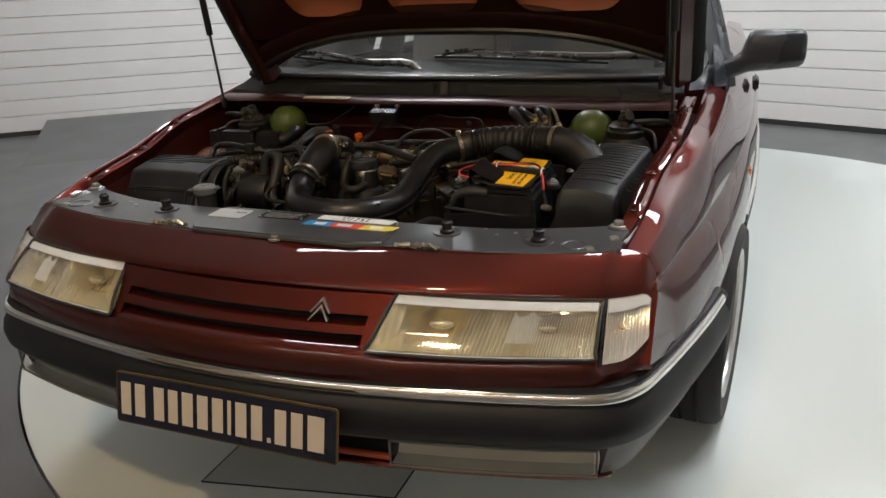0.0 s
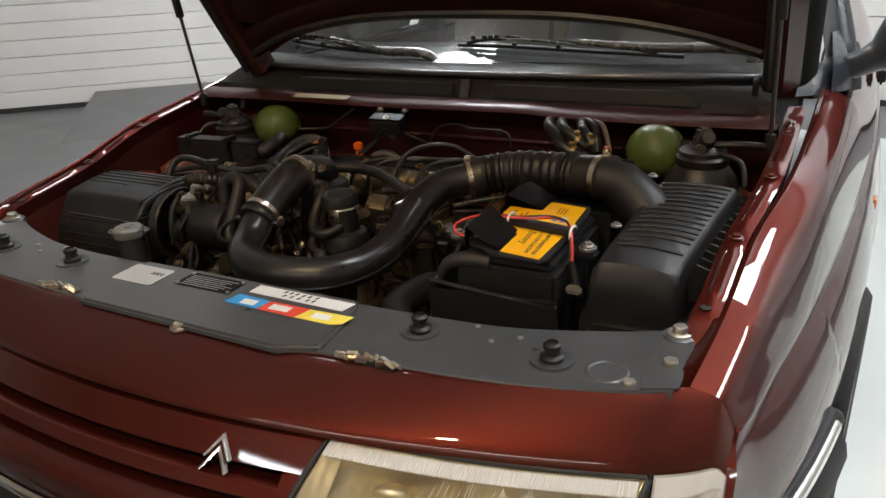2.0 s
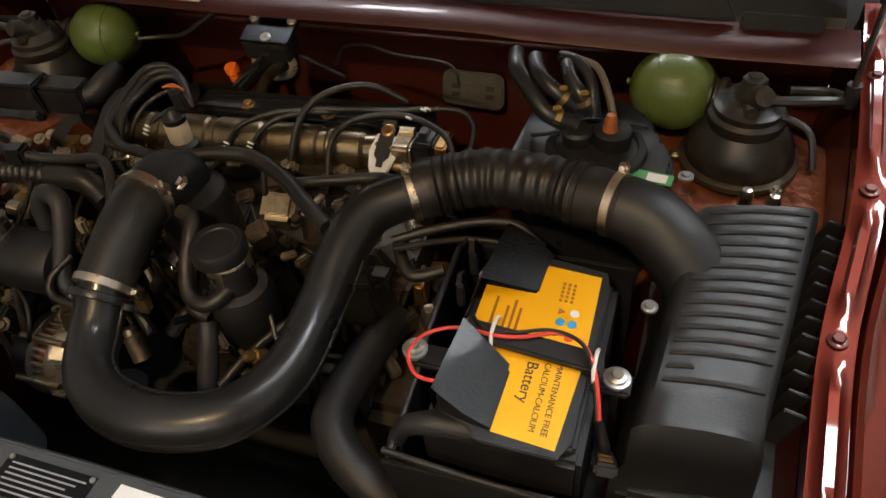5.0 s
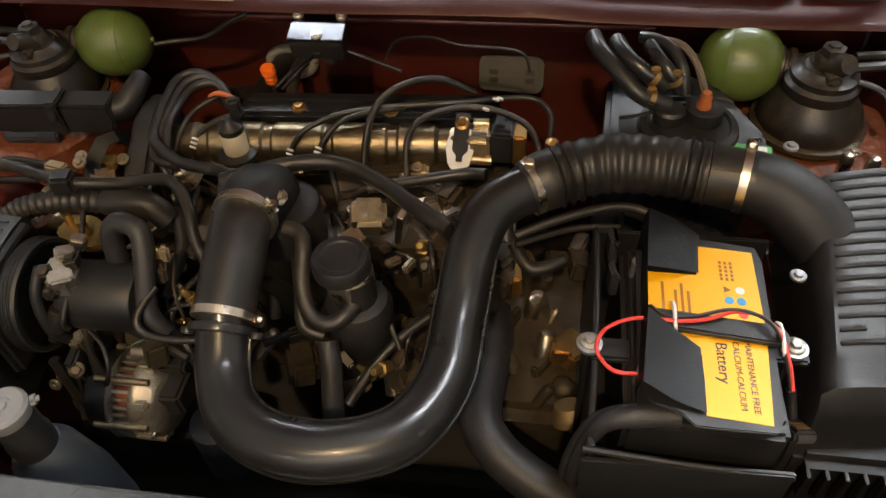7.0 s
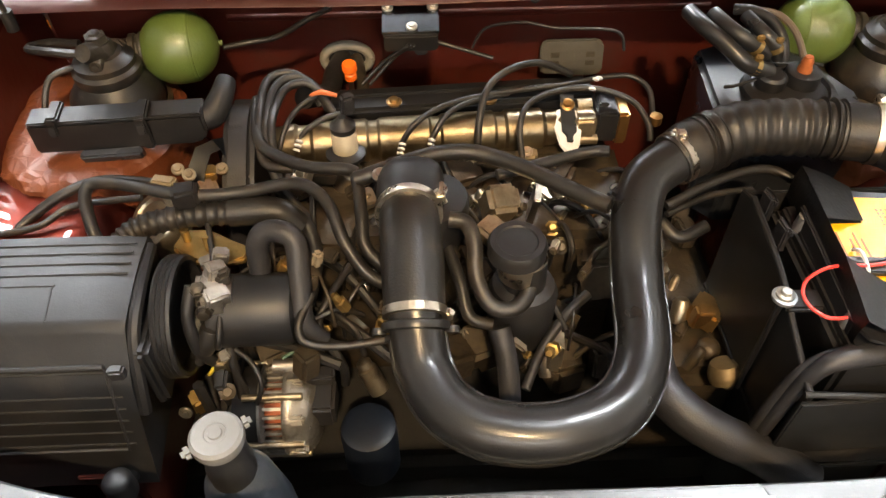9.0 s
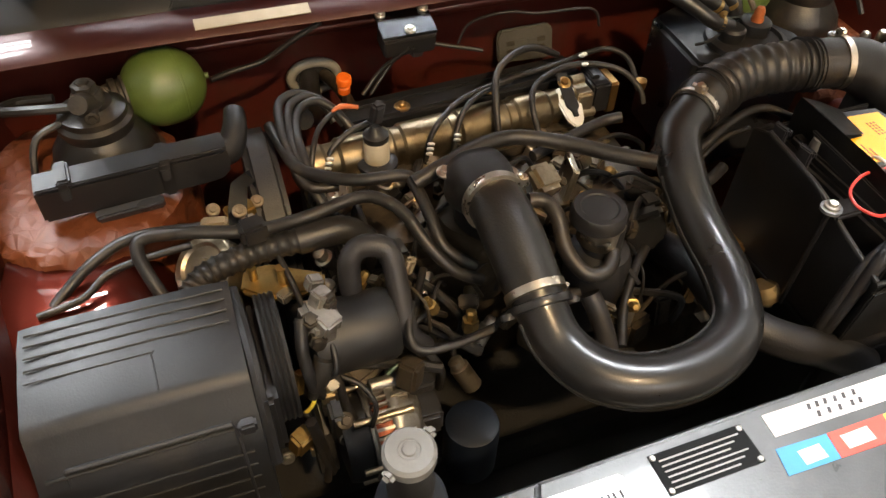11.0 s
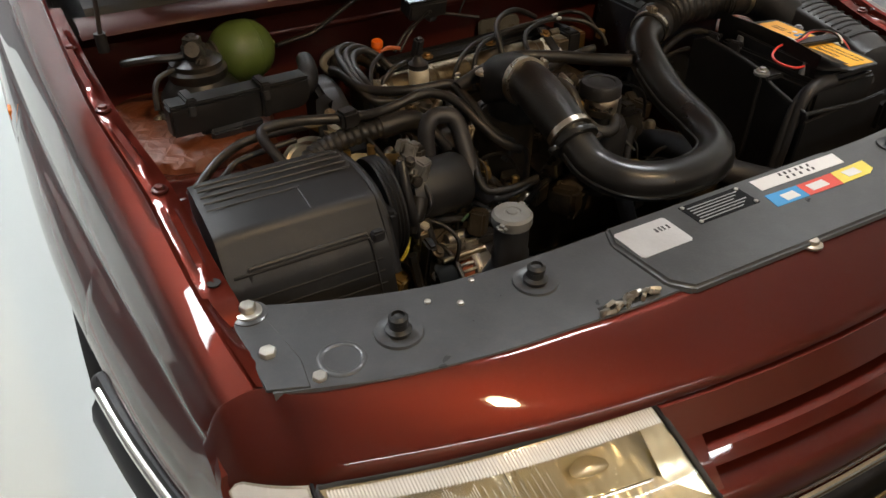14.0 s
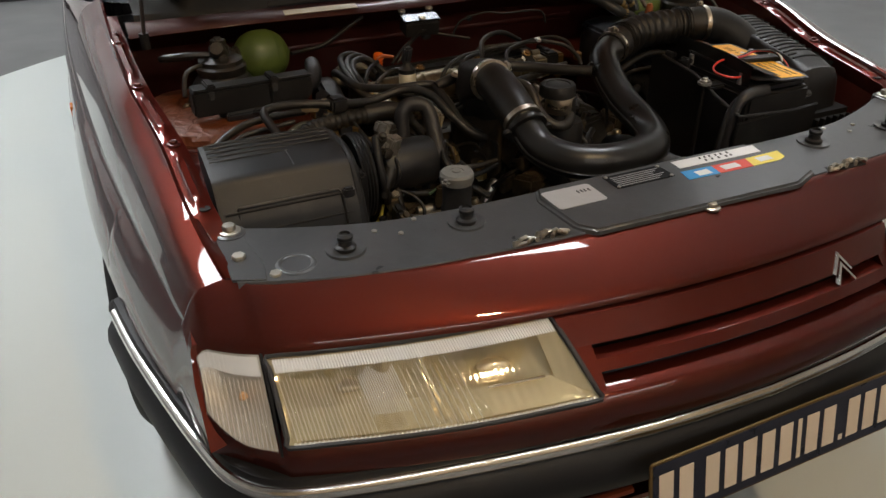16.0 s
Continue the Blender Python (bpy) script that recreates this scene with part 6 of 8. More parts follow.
# wires and plug
o = fresh()
tube(o, [(0.360, 0.435, 0.815), (0.331, 0.434, 0.818), (0.314, 0.455, 0.822), (0.321, 0.478, 0.826), (0.345, 0.491, 0.832), (0.369, 0.494, 0.834), (0.398, 0.493, 0.834), (0.428, 0.498, 0.834), (0.458, 0.511, 0.834), (0.484, 0.508, 0.834), (0.501, 0.489, 0.832), (0.512, 0.466, 0.815), (0.519, 0.445, 0.790)], 0.0022, 8, 6)
part("red_wire", o, PINK, bat, "thin red wire looped over the battery")
o = fresh()
tube(o, [(0.370, 0.513, 0.832), (0.387, 0.498, 0.834), (0.416, 0.501, 0.834), (0.452, 0.512, 0.836), (0.480, 0.508, 0.836), (0.498, 0.491, 0.834), (0.509, 0.466, 0.815), (0.516, 0.445, 0.790)], 0.0020, 8, 6)
part("black_wire", o, RUBBER, bat)
PG = Matrix.Translation((0.530, 0.4225, 0.752)) @ pose(0, 0, 0, -38, 6, 8)
o = fresh()
tube(o, [(0.517, 0.447, 0.792), PG @ Vector((0, 0.016, 0.010))], [0.005, 0.007], 10)
box(o, (0, 0, 0), (0.024, 0.040, 0.014), 0.003)
bmesh.ops.transform(o, matrix=PG, verts=[v for v in o.verts if v.co.length < 0.1])
plug = part("charger_plug", o, BLACK, bat, "black charger plug with brass pins")
for i in range(3):
    o = fresh()
    prism(o, [(-0.007, -0.0015), (0.007, -0.0015), (0.007, 0.0015), (-0.007, 0.0015)], 0.007, 0.0085, PG @ Matrix.Translation((0, -0.010 + 0.006 * i, 0)), 0, 1, 1)
    part("pin", o, COPPERISH, plug)
for x, y in ((0.395, 0.505), (0.505, 0.492)):
    o = fresh()
    q = SH @ Vector((x, y, 0.006))
    tube(o, [q + Vector((0, 0.020, -0.002)), q + Vector((0, 0.008, 0.008)), q + Vector((0, -0.012, 0.007)), q + Vector((0.002, -0.022, -0.004))], 0.0022, 6)
    part("cable_tie", o, WHITEP, bat, "white cable tie")
tray = thing("battery_tray", "open black plastic battery tray", "tray", (0.42, 0.50, 0.58))
o = fresh()
box(o, (0.415, 0.374, 0.685), (0.215, 0.006, 0.135), 0.002, (4, -3, 0))
part("front_wall", o, BLACK, tray)
o = fresh()
prism(o, [(0.374, 0.60), (0.372, 0.756), (0.45, 0.775), (0.52, 0.800), (0.63, 0.812), (0.66, 0.80), (0.66, 0.60)], -0.003, 0.003, Matrix.Translation((0.316, 0, 0)) @ Matrix(((0, 0, 1, 0), (1, 0, 0, 0), (0, 1, 0, 0), (0, 0, 0, 1))), 0.0015)
part("side_wall", o, BLACK, tray)
o = fresh()
box(o, (0.42, 0.655, 0.70), (0.21, 0.006, 0.20), 0.002)
part("back_wall", o, BLACK, tray)
o = fresh()
box(o, (0.42, 0.51, 0.607), (0.22, 0.30, 0.012), 0.003)
part("floor_plate", o, BLACK, tray)
o = fresh()
box(o, (0.42, 0.50, 0.45), (0.16, 0.22, 0.31), 0.01)
part("stand", o, DARK, tray)
o = fresh()
tube(o, [(0.306, 0.374, 0.758), (0.415, 0.370, 0.7525), (0.520, 0.371, 0.747)], 0.004, 8)
tube(o, [(0.313, 0.374, 0.756), (0.316, 0.45, 0.775), (0.316, 0.52, 0.800), (0.316, 0.63, 0.812)], 0.004, 8)
part("rim", o, BLACK, tray)
for i, y in enumerate((0.628, 0.575)):
    o = fresh()
    box(o, (0.335, y, 0.800), (0.010, 0.022, 0.040), 0.002, (0, 0, 10))
    box(o, (0.337, y, 0.815), (0.006, 0.030, 0.010), 0.002, (0, 0, 10))
    part("fuse_clip", o, GREYBLACK, tray)
o = fresh()
tube(o, [(0.40, 0.405, 0.79), (0.355, 0.40, 0.790), (0.325, 0.395, 0.775), (0.308, 0.392, 0.72), (0.300, 0.395, 0.62)], [0.014, 0.014, 0.010, 0.009, 0.009], 12, 6)
tube(o, [(0.35, 0.41, 0.785), (0.318, 0.405, 0.765), (0.298, 0.400, 0.70), (0.29, 0.40, 0.60)], 0.007, 10, 6)
part("battery_cable", o, GREYBLACK, bat, "thick grey battery cable")


# suspension spheres on their struts
def sphere_unit(cx, cy, cz, tx, ty, tz):
    s = 1 if cx > 0 else -1
    root = thing("suspension_sphere", "olive green suspension sphere on a black strut top", "suspension sphere", (tx, ty, 0.745), "suspension spheres")
    o = fresh()
    m = Matrix.Translation((cx, cy, cz)) @ Vector((s, -0.16, 0.0)).to_track_quat("Z", "Y").to_matrix().to_4x4()
    prof = [(0.0575 * math.sin(a), -0.0575 * math.cos(a) + (0.006 if a > 1.5 else -0.004)) for a in np.linspace(0.05, math.pi - 0.42, 24)]
    lathe(o, prof, m, 40)
    tube(o, [m @ Vector((0, 0, -0.0585)), m @ Vector((0, 0, -0.067))], 0.005, 8)
    ball = part("sphere", o, SPHERE, root, "olive green pressure sphere", 60)
    o = fresh()
    lathe(o, [(0.0545, -0.002), (0.0560, 0), (0.0562, 0.002)], m @ pose(0, 0, -0.0215), 40)
    part("weld_seam", o, SPHERE, ball)
    o = fresh()
    lathe(o, [(0.022, 0.044), (0.031, 0.050), (0.031, 0.058), (0.027, 0.060), (0.027, 0.064), (0.030, 0.066), (0.030, 0.074), (0.024, 0.077), (0.021, 0.092), (0.016, 0.094)], m, 24)
    part("neck", o, GREASE, root)
    o = fresh()
    lathe(o, [(0.072, tz - 0.125), (0.075, tz - 0.115), (0.070, tz - 0.095), (0.058, tz - 0.078), (0.050, tz - 0.068), (0.052, tz - 0.062), (0.052, tz - 0.052), (0.046, tz - 0.047), (0.046, tz - 0.038), (0.036, tz - 0.034), (0.030, tz - 0.028)], Matrix.Translation((tx, ty, 0)), 36)
    part("boot", o, RUBBER, root, "black rubber strut boot")
    o = fresh()
    lathe(o, [(0.082, tz - 0.132), (0.082, tz - 0.124), (0.072, tz - 0.121)], Matrix.Translation((tx, ty, 0)), 32)
    part("flange", o, GRIME, root)
    o = fresh()
    nk, hub = m @ Vector((0, 0, 0.088)), Vector((tx, ty, tz - 0.030))
    far_end = hub + (hub - nk).normalized() * 0.045
    tube(o, [nk, hub, far_end], [0.019, 0.021, 0.013], 16)
    for f in (0.25, 0.5):
        lathe(o, [(0.019, -0.004), (0.0235, -0.003), (0.0235, 0.003), (0.019, 0.004)], Matrix.Translation(nk.lerp(hub, f)) @ (hub - nk).to_track_quat("Z", "Y").to_matrix().to_4x4(), 18)
    lathe(o, [(0.030, tz - 0.062), (0.026, tz - 0.046), (0.021, tz - 0.040), (0.021, tz - 0.014), (0.018, tz - 0.009)], Matrix.Translation((tx, ty, 0)), 20)
    lathe(o, [(0.018, tz - 0.010), (0.0165, tz - 0.004), (0.0165, tz + 0.002), (0.010, tz + 0.004), (0.009, tz + 0.007), (0.001, tz + 0.008)], Matrix.Translation((tx, ty, 0)), 6)
    tube(o, [(tx, ty - 0.015, tz - 0.028), (tx + 0.002, ty - 0.036, tz - 0.030)], [0.012, 0.010], 10)
    part("valve_block", o, GREASE, root)
    bolt(root, (tx + 0.024 * s, ty - 0.026, tz - 0.046), 0.006, (0.2 * s, -0.3, 0.9), GREASE)
    bolt(root, (tx + 0.002, ty - 0.037, tz - 0.030), 0.006, (0, -1, 0.1), GREASE)
    o = fresh()
    tube(o, [(tx + 0.02 * s, ty - 0.01, tz - 0.025), (tx + 0.07 * s, ty - 0.005, tz - 0.022), (tx + 0.115 * s, ty + 0.015, tz - 0.028), (tx + 0.10 * s, ty + 0.05, tz - 0.04), (tx + 0.05 * s, ty + 0.045, tz - 0.04)], 0.007, 8, 6)
    tube(o, [(tx + 0.02 * s, ty - 0.01, tz - 0.04), (tx + 0.075 * s, ty - 0.03, tz - 0.05), (tx + 0.09 * s, ty - 0.06, tz - 0.09)], 0.005, 8, 6)
    part("pipe", o, RUBBER, root)
    for k in range(3):
        a = 2 * math.pi * k / 3 - 0.9
        bolt(root, (tx + 0.086 * math.cos(a), ty + 0.086 * math.sin(a), tz - 0.126), 0.006, material=STEEL)


sphere_unit(-0.493, 1.018, 0.811, -0.592, 0.957, 0.872)
sphere_unit(0.528, 1.006, 0.822, 0.632, 0.950, 0.885)

# relay bar
rel = thing("relay_bar", "long black plastic relay bar with clips", "relay box", (-0.55, 0.845, 0.76))
o = fresh()
prism(o, [(-0.125, -0.026), (0.105, -0.026), (0.118, -0.020), (0.125, -0.006), (0.122, 0.026), (-0.125, 0.026)], -0.017, 0.017, Matrix.Translation((-0.552, 0.848, 0.784)) @ pose(0, 0, 0, 90, 0, 5) @ pose(0, 0, 0, 0, 0, -1), 0.004)
case = part("case", o, BLACK, rel)
o = fresh()
box(o, (-0.552, 0.850, 0.8115), (0.246, 0.040, 0.005), 0.002, (0, 1, 5))
part("lid", o, BLACK, rel)
o = fresh()
tube(o, [(-0.452, 0.862, 0.788), (-0.425, 0.872, 0.785), (-0.410, 0.895, 0.80), (-0.405, 0.925, 0.81)], [0.020, 0.021, 0.018, 0.015], 14)
part("cable_outlet", o, BLACK, rel)
for x in (-0.638, -0.512):
    o = fresh()
    box(o, (x, 0.845, 0.818), (0.018, 0.046, 0.010), 0.003, (0, 0, 5))
    box(o, (x, 0.828, 0.790), (0.016, 0.008, 0.062), 0.003, (6, 0, 5))
    box(o, (x, 0.822, 0.802), (0.012, 0.008, 0.018), 0.002, (-12, 0, 5))
    part("clip", o, BLACK, rel)
o = fresh()
box(o, (-0.570, 0.826, 0.752), (0.090, 0.014, 0.020), 0.003, (25, 0, 5))
part("bracket", o, MIRRORGREY, rel)
o = fresh()
box(o, (-0.60, 0.86, 0.755), (0.05, 0.03, 0.05), 0.004)
part("foot", o, DARK, rel)

# expansion tank
ex = thing("expansion_tank", "grey coolant tank with a round grey cap", "tank", (-0.32, 0.364, 0.55))
o = fresh()
lathe(o, [(0.056, 0.50), (0.053, 0.59), (0.040, 0.670), (0.030, 0.690), (0.026, 0.695)], Matrix.Translation((-0.328, 0.342, 0)), 32)
part("body", o, mat("cloudy_blue_grey_plastic", (0.045, 0.052, 0.062), 0.35, 0, 0.15), ex)
o = fresh()
lathe(o, [(0.026, 0.682), (0.027, 0.715), (0.0245, 0.720), (0.025, 0.768)], Matrix.Translation((-0.329, 0.341, 0)), 28)
part("neck", o, BLACK, ex)
o = fresh()
lathe(o, [(r, 0.7824 + h) for r, h in ((0.027, -0.020), (0.0285, -0.016), (0.0285, -0.005), (0.025, -0.001), (0.012, 0), (0.011, -0.0012), (0.008, -0.001), (0.007, 0.001), (0.001, 0.0015))], Matrix.Translation((-0.330, 0.340, 0)), 32)
for a in (0.55, 0.55 + math.pi):
    box(o, (-0.330 + 0.032 * math.cos(a), 0.340 + 0.032 * math.sin(a), 0.773), (0.013, 0.015, 0.010), 0.004, (0, 0, math.degrees(a)))
part("cap", o, mat("pale_grey_cap_plastic", (0.17, 0.17, 0.165), 0.45, 0, 0.12, dirt=(0.3, 0.3, 0.29), dirt_amount=0.4), ex, "pale grey cap with two lugs")

# engine block and its covers
eng = thing("engine", "oily transverse petrol engine with a bronze rocker cover", "engine", (-0.05, 0.75, 0.30))
o = fresh()
box(o, (-0.06, 0.80, 0.50), (0.54, 0.24, 0.38), 0.02)
part("block", o, GRIME, eng, "oily engine block")
o = fresh()
axis = [Vector((-0.345, 0.844, 0.743)), Vector((0.108, 0.878, 0.738))]
cuts = [(0.0, 0.012), (0.012, 0.028), (0.10, 0.0325), (0.112, 0.029), (0.150, 0.029), (0.162, 0.0335), (0.335, 0.0335), (0.345, 0.030), (0.372, 0.030), (0.382, 0.0335), (0.545, 0.0335), (0.555, 0.030), (0.582, 0.030), (0.592, 0.0335), (0.765, 0.0335), (0.775, 0.030), (0.802, 0.030), (0.812, 0.0335), (0.930, 0.0325), (0.945, 0.028), (1.0, 0.028)]
m = Matrix.Translation(axis[0]) @ (axis[1] - axis[0]).to_track_quat("Z", "Y").to_matrix().to_4x4()
lathe(o, [(r, f * (axis[1] - axis[0]).length) for f, r in cuts], m, 36)
rocker = part("rocker_cover", o, mat("bronze_rocker_cover", (0.21, 0.168, 0.105), 0.36, 0.95, 0.35, 16, 90, 0.45, dirt=(0.055, 0.038, 0.02), dirt_amount=0.95, dirt_scale=17, rvary=0.14), eng, "grimy bronze-toned cylindrical rocker cover", 25)
for f in (0.06, 0.25, 0.46, 0.67, 0.88):
    q = axis[0].lerp(axis[1], f)
    o = fresh()
    box(o, (q.x, q.y - 0.036, q.z - 0.020), (0.034, 0.022, 0.016), 0.005, (20, 0, 4))
    part("cover_foot", o, ALU, rocker)
    bolt(rocker, (q.x, q.y - 0.040, q.z - 0.011), 0.0055, (0, -0.35, 0.93), STEEL)
o = fresh()
box(o, (-0.10, 0.858, 0.705), (0.46, 0.080, 0.030), 0.006, (0, 0, 4))
part("cover_base", o, GRIME, eng)
o = fresh()
box(o, (-0.04, 0.935, 0.752), (0.42, 0.055, 0.028), 0.006, (0, 0, 3))
box(o, (-0.04, 0.95, 0.765), (0.40, 0.020, 0.010), 0.003, (0, 0, 3))
part("rear_rail", o, BLACK, eng)
for x in (-0.15, 0.0):
    bolt(eng, (x, 0.918, 0.766), 0.008, material=COPPERISH)
# end bracket with its pale gasket
o = fresh()
prism(o, [(-0.016, 0.026), (0.016, 0.026), (0.023, 0.0), (0.016, -0.034), (0.006, -0.046), (-0.006, -0.046), (-0.016, -0.034), (-0.023, 0.0)], 0, 0.006, pose(0.117, 0.862, 0.752, 28, 8, 4), 0.002)
part("gasket", o, WHITEP, eng, "pale bracket plate")
o = fresh()
prism(o, [(-0.011, 0.05), (0.011, 0.05), (0.012, -0.012), (0.005, -0.020), (0.005, -0.030), (-0.005, -0.030), (-0.005, -0.020), (-0.012, -0.012)], 0.006, 0.010, pose(0.117, 0.862, 0.752, 28, 8, 4), 0.001)
part("bracket", o, BLACK, eng)
bolt(eng, (0.118, 0.886, 0.775), 0.007, (0, -0.4, 0.9), COPPERISH)
o = fresh()
box(o, (0.145, 0.882, 0.742), (0.034, 0.055, 0.05), 0.005)
tube(o, [(0.135, 0.895, 0.768), (0.158, 0.897, 0.768)], 0.009, 12)
tube(o, [(0.12, 0.855, 0.730), (0.165, 0.858, 0.728)], 0.008, 12)
part("coolant_outlet", o, ALU, eng)
o = fresh()
box(o, (0.180, 0.892, 0.745), (0.034, 0.06, 0.055), 0.004)
box(o, (0.176, 0.905, 0.772), (0.014, 0.045, 0.012), 0.002)
part("distributor", o, BLACK, eng)
o = fresh()
box(o, (0.206, 0.893, 0.737), (0.020, 0.05, 0.06), 0.004)
part("coil_flange", o, COPPERISH, eng)
o = fresh()
lathe(o, [(0.006, 0), (0.010, 0.004), (0.010, 0.018), (0.003, 0.022)], pose(0.255, 0.868, 0.745), 12)
part("brass_plug", o, COPPERISH, eng)
# timing cover
o = fresh()
prism(o, [(0.74, 0.40), (0.74, 0.69), (0.79, 0.735), (0.86, 0.776), (0.91, 0.780), (0.94, 0.765), (0.95, 0.40)], -0.024, 0.024, Matrix.Translation((-0.385, 0, 0)) @ Matrix(((0, 0, 1, 0), (1, 0, 0, 0), (0, 1, 0, 0), (0, 0, 0, 1))), 0.010, segs=3)
part("timing_cover", o, GREYBLACK, eng, "dark grey timing cover")
# throttle elbow
o = fresh()
secs = [((-0.126, 0.606, 0.822), 0.037, 0.037, 2.0), ((-0.126, 0.628, 0.819), 0.040, 0.039, 2.2), ((-0.125, 0.648, 0.814), 0.043, 0.042, 2.7), ((-0.124, 0.672, 0.806), 0.044, 0.045, 3.0), ((-0.122, 0.692, 0.797), 0.042, 0.048, 3.0), ((-0.121, 0.706, 0.788), 0.036, 0.046, 2.6), ((-0.120, 0.714, 0.780), 0.024, 0.036, 2.2)]
loops = []
for c, hx, hz, pw in secs:
    loops.append([o.verts.new((c[0] + hx * math.copysign(abs(math.cos(a)) ** (2 / pw), math.cos(a)), c[1], c[2] + hz * math.copysign(abs(math.sin(a)) ** (2 / pw), math.sin(a)))) for a in [2 * math.pi * k / 32 for k in range(32)]])
for p, q in zip(loops, loops[1:]):
    for k in range(32):
        o.faces.new((p[k], p[(k + 1) % 32], q[(k + 1) % 32], q[k]))
o.faces.new(loops[0][::-1])
o.faces.new(loops[-1])
lathe(o, [(0.050, 0.735), (0.053, 0.742), (0.053, 0.790), (0.050, 0.796), (0.044, 0.798), (0.001, 0.799)], Matrix.Translation((-0.100, 0.668, 0)), 32)
part("throttle_elbow", o, BLACK, eng, "black throttle elbow")
bolt(eng, (-0.089, 0.644, 0.832), 0.0075, (0.2, -0.3, 0.9), STEEL)
bolt(eng, (-0.163, 0.690, 0.818), 0.0075, (0, -0.1, 0.9), STEEL)
o = fresh()
lathe(o, [(0.055, 0.60), (0.058, 0.70), (0.056, 0.74)], Matrix.Translation((-0.115, 0.685, 0)), 24)
part("throttle_body", o, GRIME, eng)
# pressure regulator
o = fresh()
lathe(o, [(0.010, 0.755), (0.019, 0.758), (0.019, 0.790), (0.016, 0.795)], Matrix.Translation((-0.222, 0.817, 0)), 24)
part("pressure_regulator", o, mat("bright_satin_can", (0.80, 0.70, 0.52), 0.36, 0.45, 0.1, 30, 200, 0.1), eng, "bright round pressure regulator")
o = fresh()
lathe(o, [(0.030, 0.748), (0.030, 0.754), (0.022, 0.758)], Matrix.Translation((-0.222, 0.815, 0)), 24)
part("regulator_seat", o, BLACK, eng)
o = fresh()
lathe(o, [(0.0185, 0.793), (0.019, 0.802), (0.012, 0.806), (0.006, 0.816)], Matrix.Translation((-0.222, 0.818, 0)), 20)
part("regulator_cap", o, BLACK, eng)
o = fresh()
box(o, (-0.214, 0.835, 0.825), (0.020, 0.016, 0.040), 0.004, (15, 0, 20))
part("connector", o, GREYBLACK, eng)
o = fresh()
tube(o, [(-0.272, 0.872, 0.815), (-0.255, 0.876, 0.818), (-0.232, 0.872, 0.814)], [0.002, 0.0042, 0.003], 12)
part("orange_sleeve", o, mat("faded_orange_sleeve", (0.50, 0.12, 0.03), 0.5), eng, "faded orange cable sleeve")
# oil filler
o = fresh()
lathe(o, [(0.040, 0.60), (0.044, 0.66), (0.046, 0.72), (0.040, 0.735), (0.028, 0.74), (0.027, 0.785)], Matrix.Translation((0.018, 0.565, 0)), 28)
part("filler_neck", o, BLACK, eng)
o = fresh()
lathe(o, [(0.029, 0.752), (0.031, 0.755), (0.031, 0.785), (0.029, 0.788)], Matrix.Translation((0.014, 0.568, 0)), 28)
part("filler_collar", o, STEEL, eng)
o = fresh()
lathe(o, [(0.033, 0.786), (0.037, 0.789), (0.037, 0.806), (0.034, 0.811), (0.026, 0.811), (0.024, 0.809), (0.018, 0.810), (0.001, 0.811)], Matrix.Translation((0.006, 0.570, 0)), 36)
part("filler_cap", o, BLACK, eng, "round black oil filler cap")
# alternator
m = Matrix.Translation((-0.308, 0.505, 0.548)) @ pose(0, 0, 0, 0, 90, 0)
CAST = mat("dull_beige_casting", (0.36, 0.345, 0.315), 0.40, 0.85, 0.3, 25, 170, 0.5, dirt=(0.05, 0.035, 0.02), dirt_amount=0.8, dirt_scale=30)
o = fresh()
lathe(o, [(0.030, -0.070), (0.058, -0.066), (0.061, -0.055), (0.061, -0.030), (0.056, -0.028)], m, 32)
alt = part("alternator", o, BLACK, eng, "beige cast alternator with cooling slots")
o = fresh()
lathe(o, [(0.054, -0.030), (0.054, 0.006)], m, 32)
part("winding", o, mat("copper_winding", (0.22, 0.055, 0.02), 0.45, 0.4, 0.5, 60), alt, "red-brown copper winding")
o = fresh()
lathe(o, [(0.060, -0.032), (0.066, -0.031), (0.067, -0.027), (0.062, -0.023), (0.055, -0.023)], m, 36)
part("front_rim", o, CAST, alt)
o = fresh()
lathe(o, [(0.055, 0.001), (0.063, 0.001), (0.066, 0.005), (0.066, 0.014), (0.061, 0.020), (0.059, 0.032), (0.052, 0.040), (0.040, 0.046), (0.018, 0.048)], m, 36)
part("rear_shell", o, CAST, alt)
for k in range(34):
    a = 2 * math.pi * k / 34
    o = fresh()
    p = m @ Vector((0.0595 * math.cos(a), 0.0595 * math.sin(a), -0.011))
    box(o, p, (0.027, 0.0085, 0.0042), 0.001, (math.degrees(math.atan2(p.z - 0.548, p.y - 0.505)), 0, 0))
    part("slot_bar", o, CAST, alt)
for k in range(7):
    a = 2 * math.pi * (k + 0.4) / 7
    o = fresh()
    p = m @ Vector((0.061 * math.cos(a), 0.061 * math.sin(a), 0.018))
    box(o, p, (0.030, 0.016, 0.014), 0.004, (math.degrees(math.atan2(p.z - 0.548, p.y - 0.505)), 0, 0))
    part("shell_lug", o, CAST, alt)
o = fresh()
box(o, (-0.255, 0.50, 0.57), (0.035, 0.055, 0.045), 0.005)
box(o, (-0.262, 0.52, 0.605), (0.05, 0.022, 0.020), 0.004)
part("rear_connector", o, GREYBLACK, alt)
o = fresh()
for y, z in ((0.535, 0.610), (0.47, 0.49)):
    o = fresh()
    tube(o, [(-0.322, y, z), (-0.285, y, z)], 0.010, 12)
    part("mounting_lug", o, CAST, alt)
o = fresh()
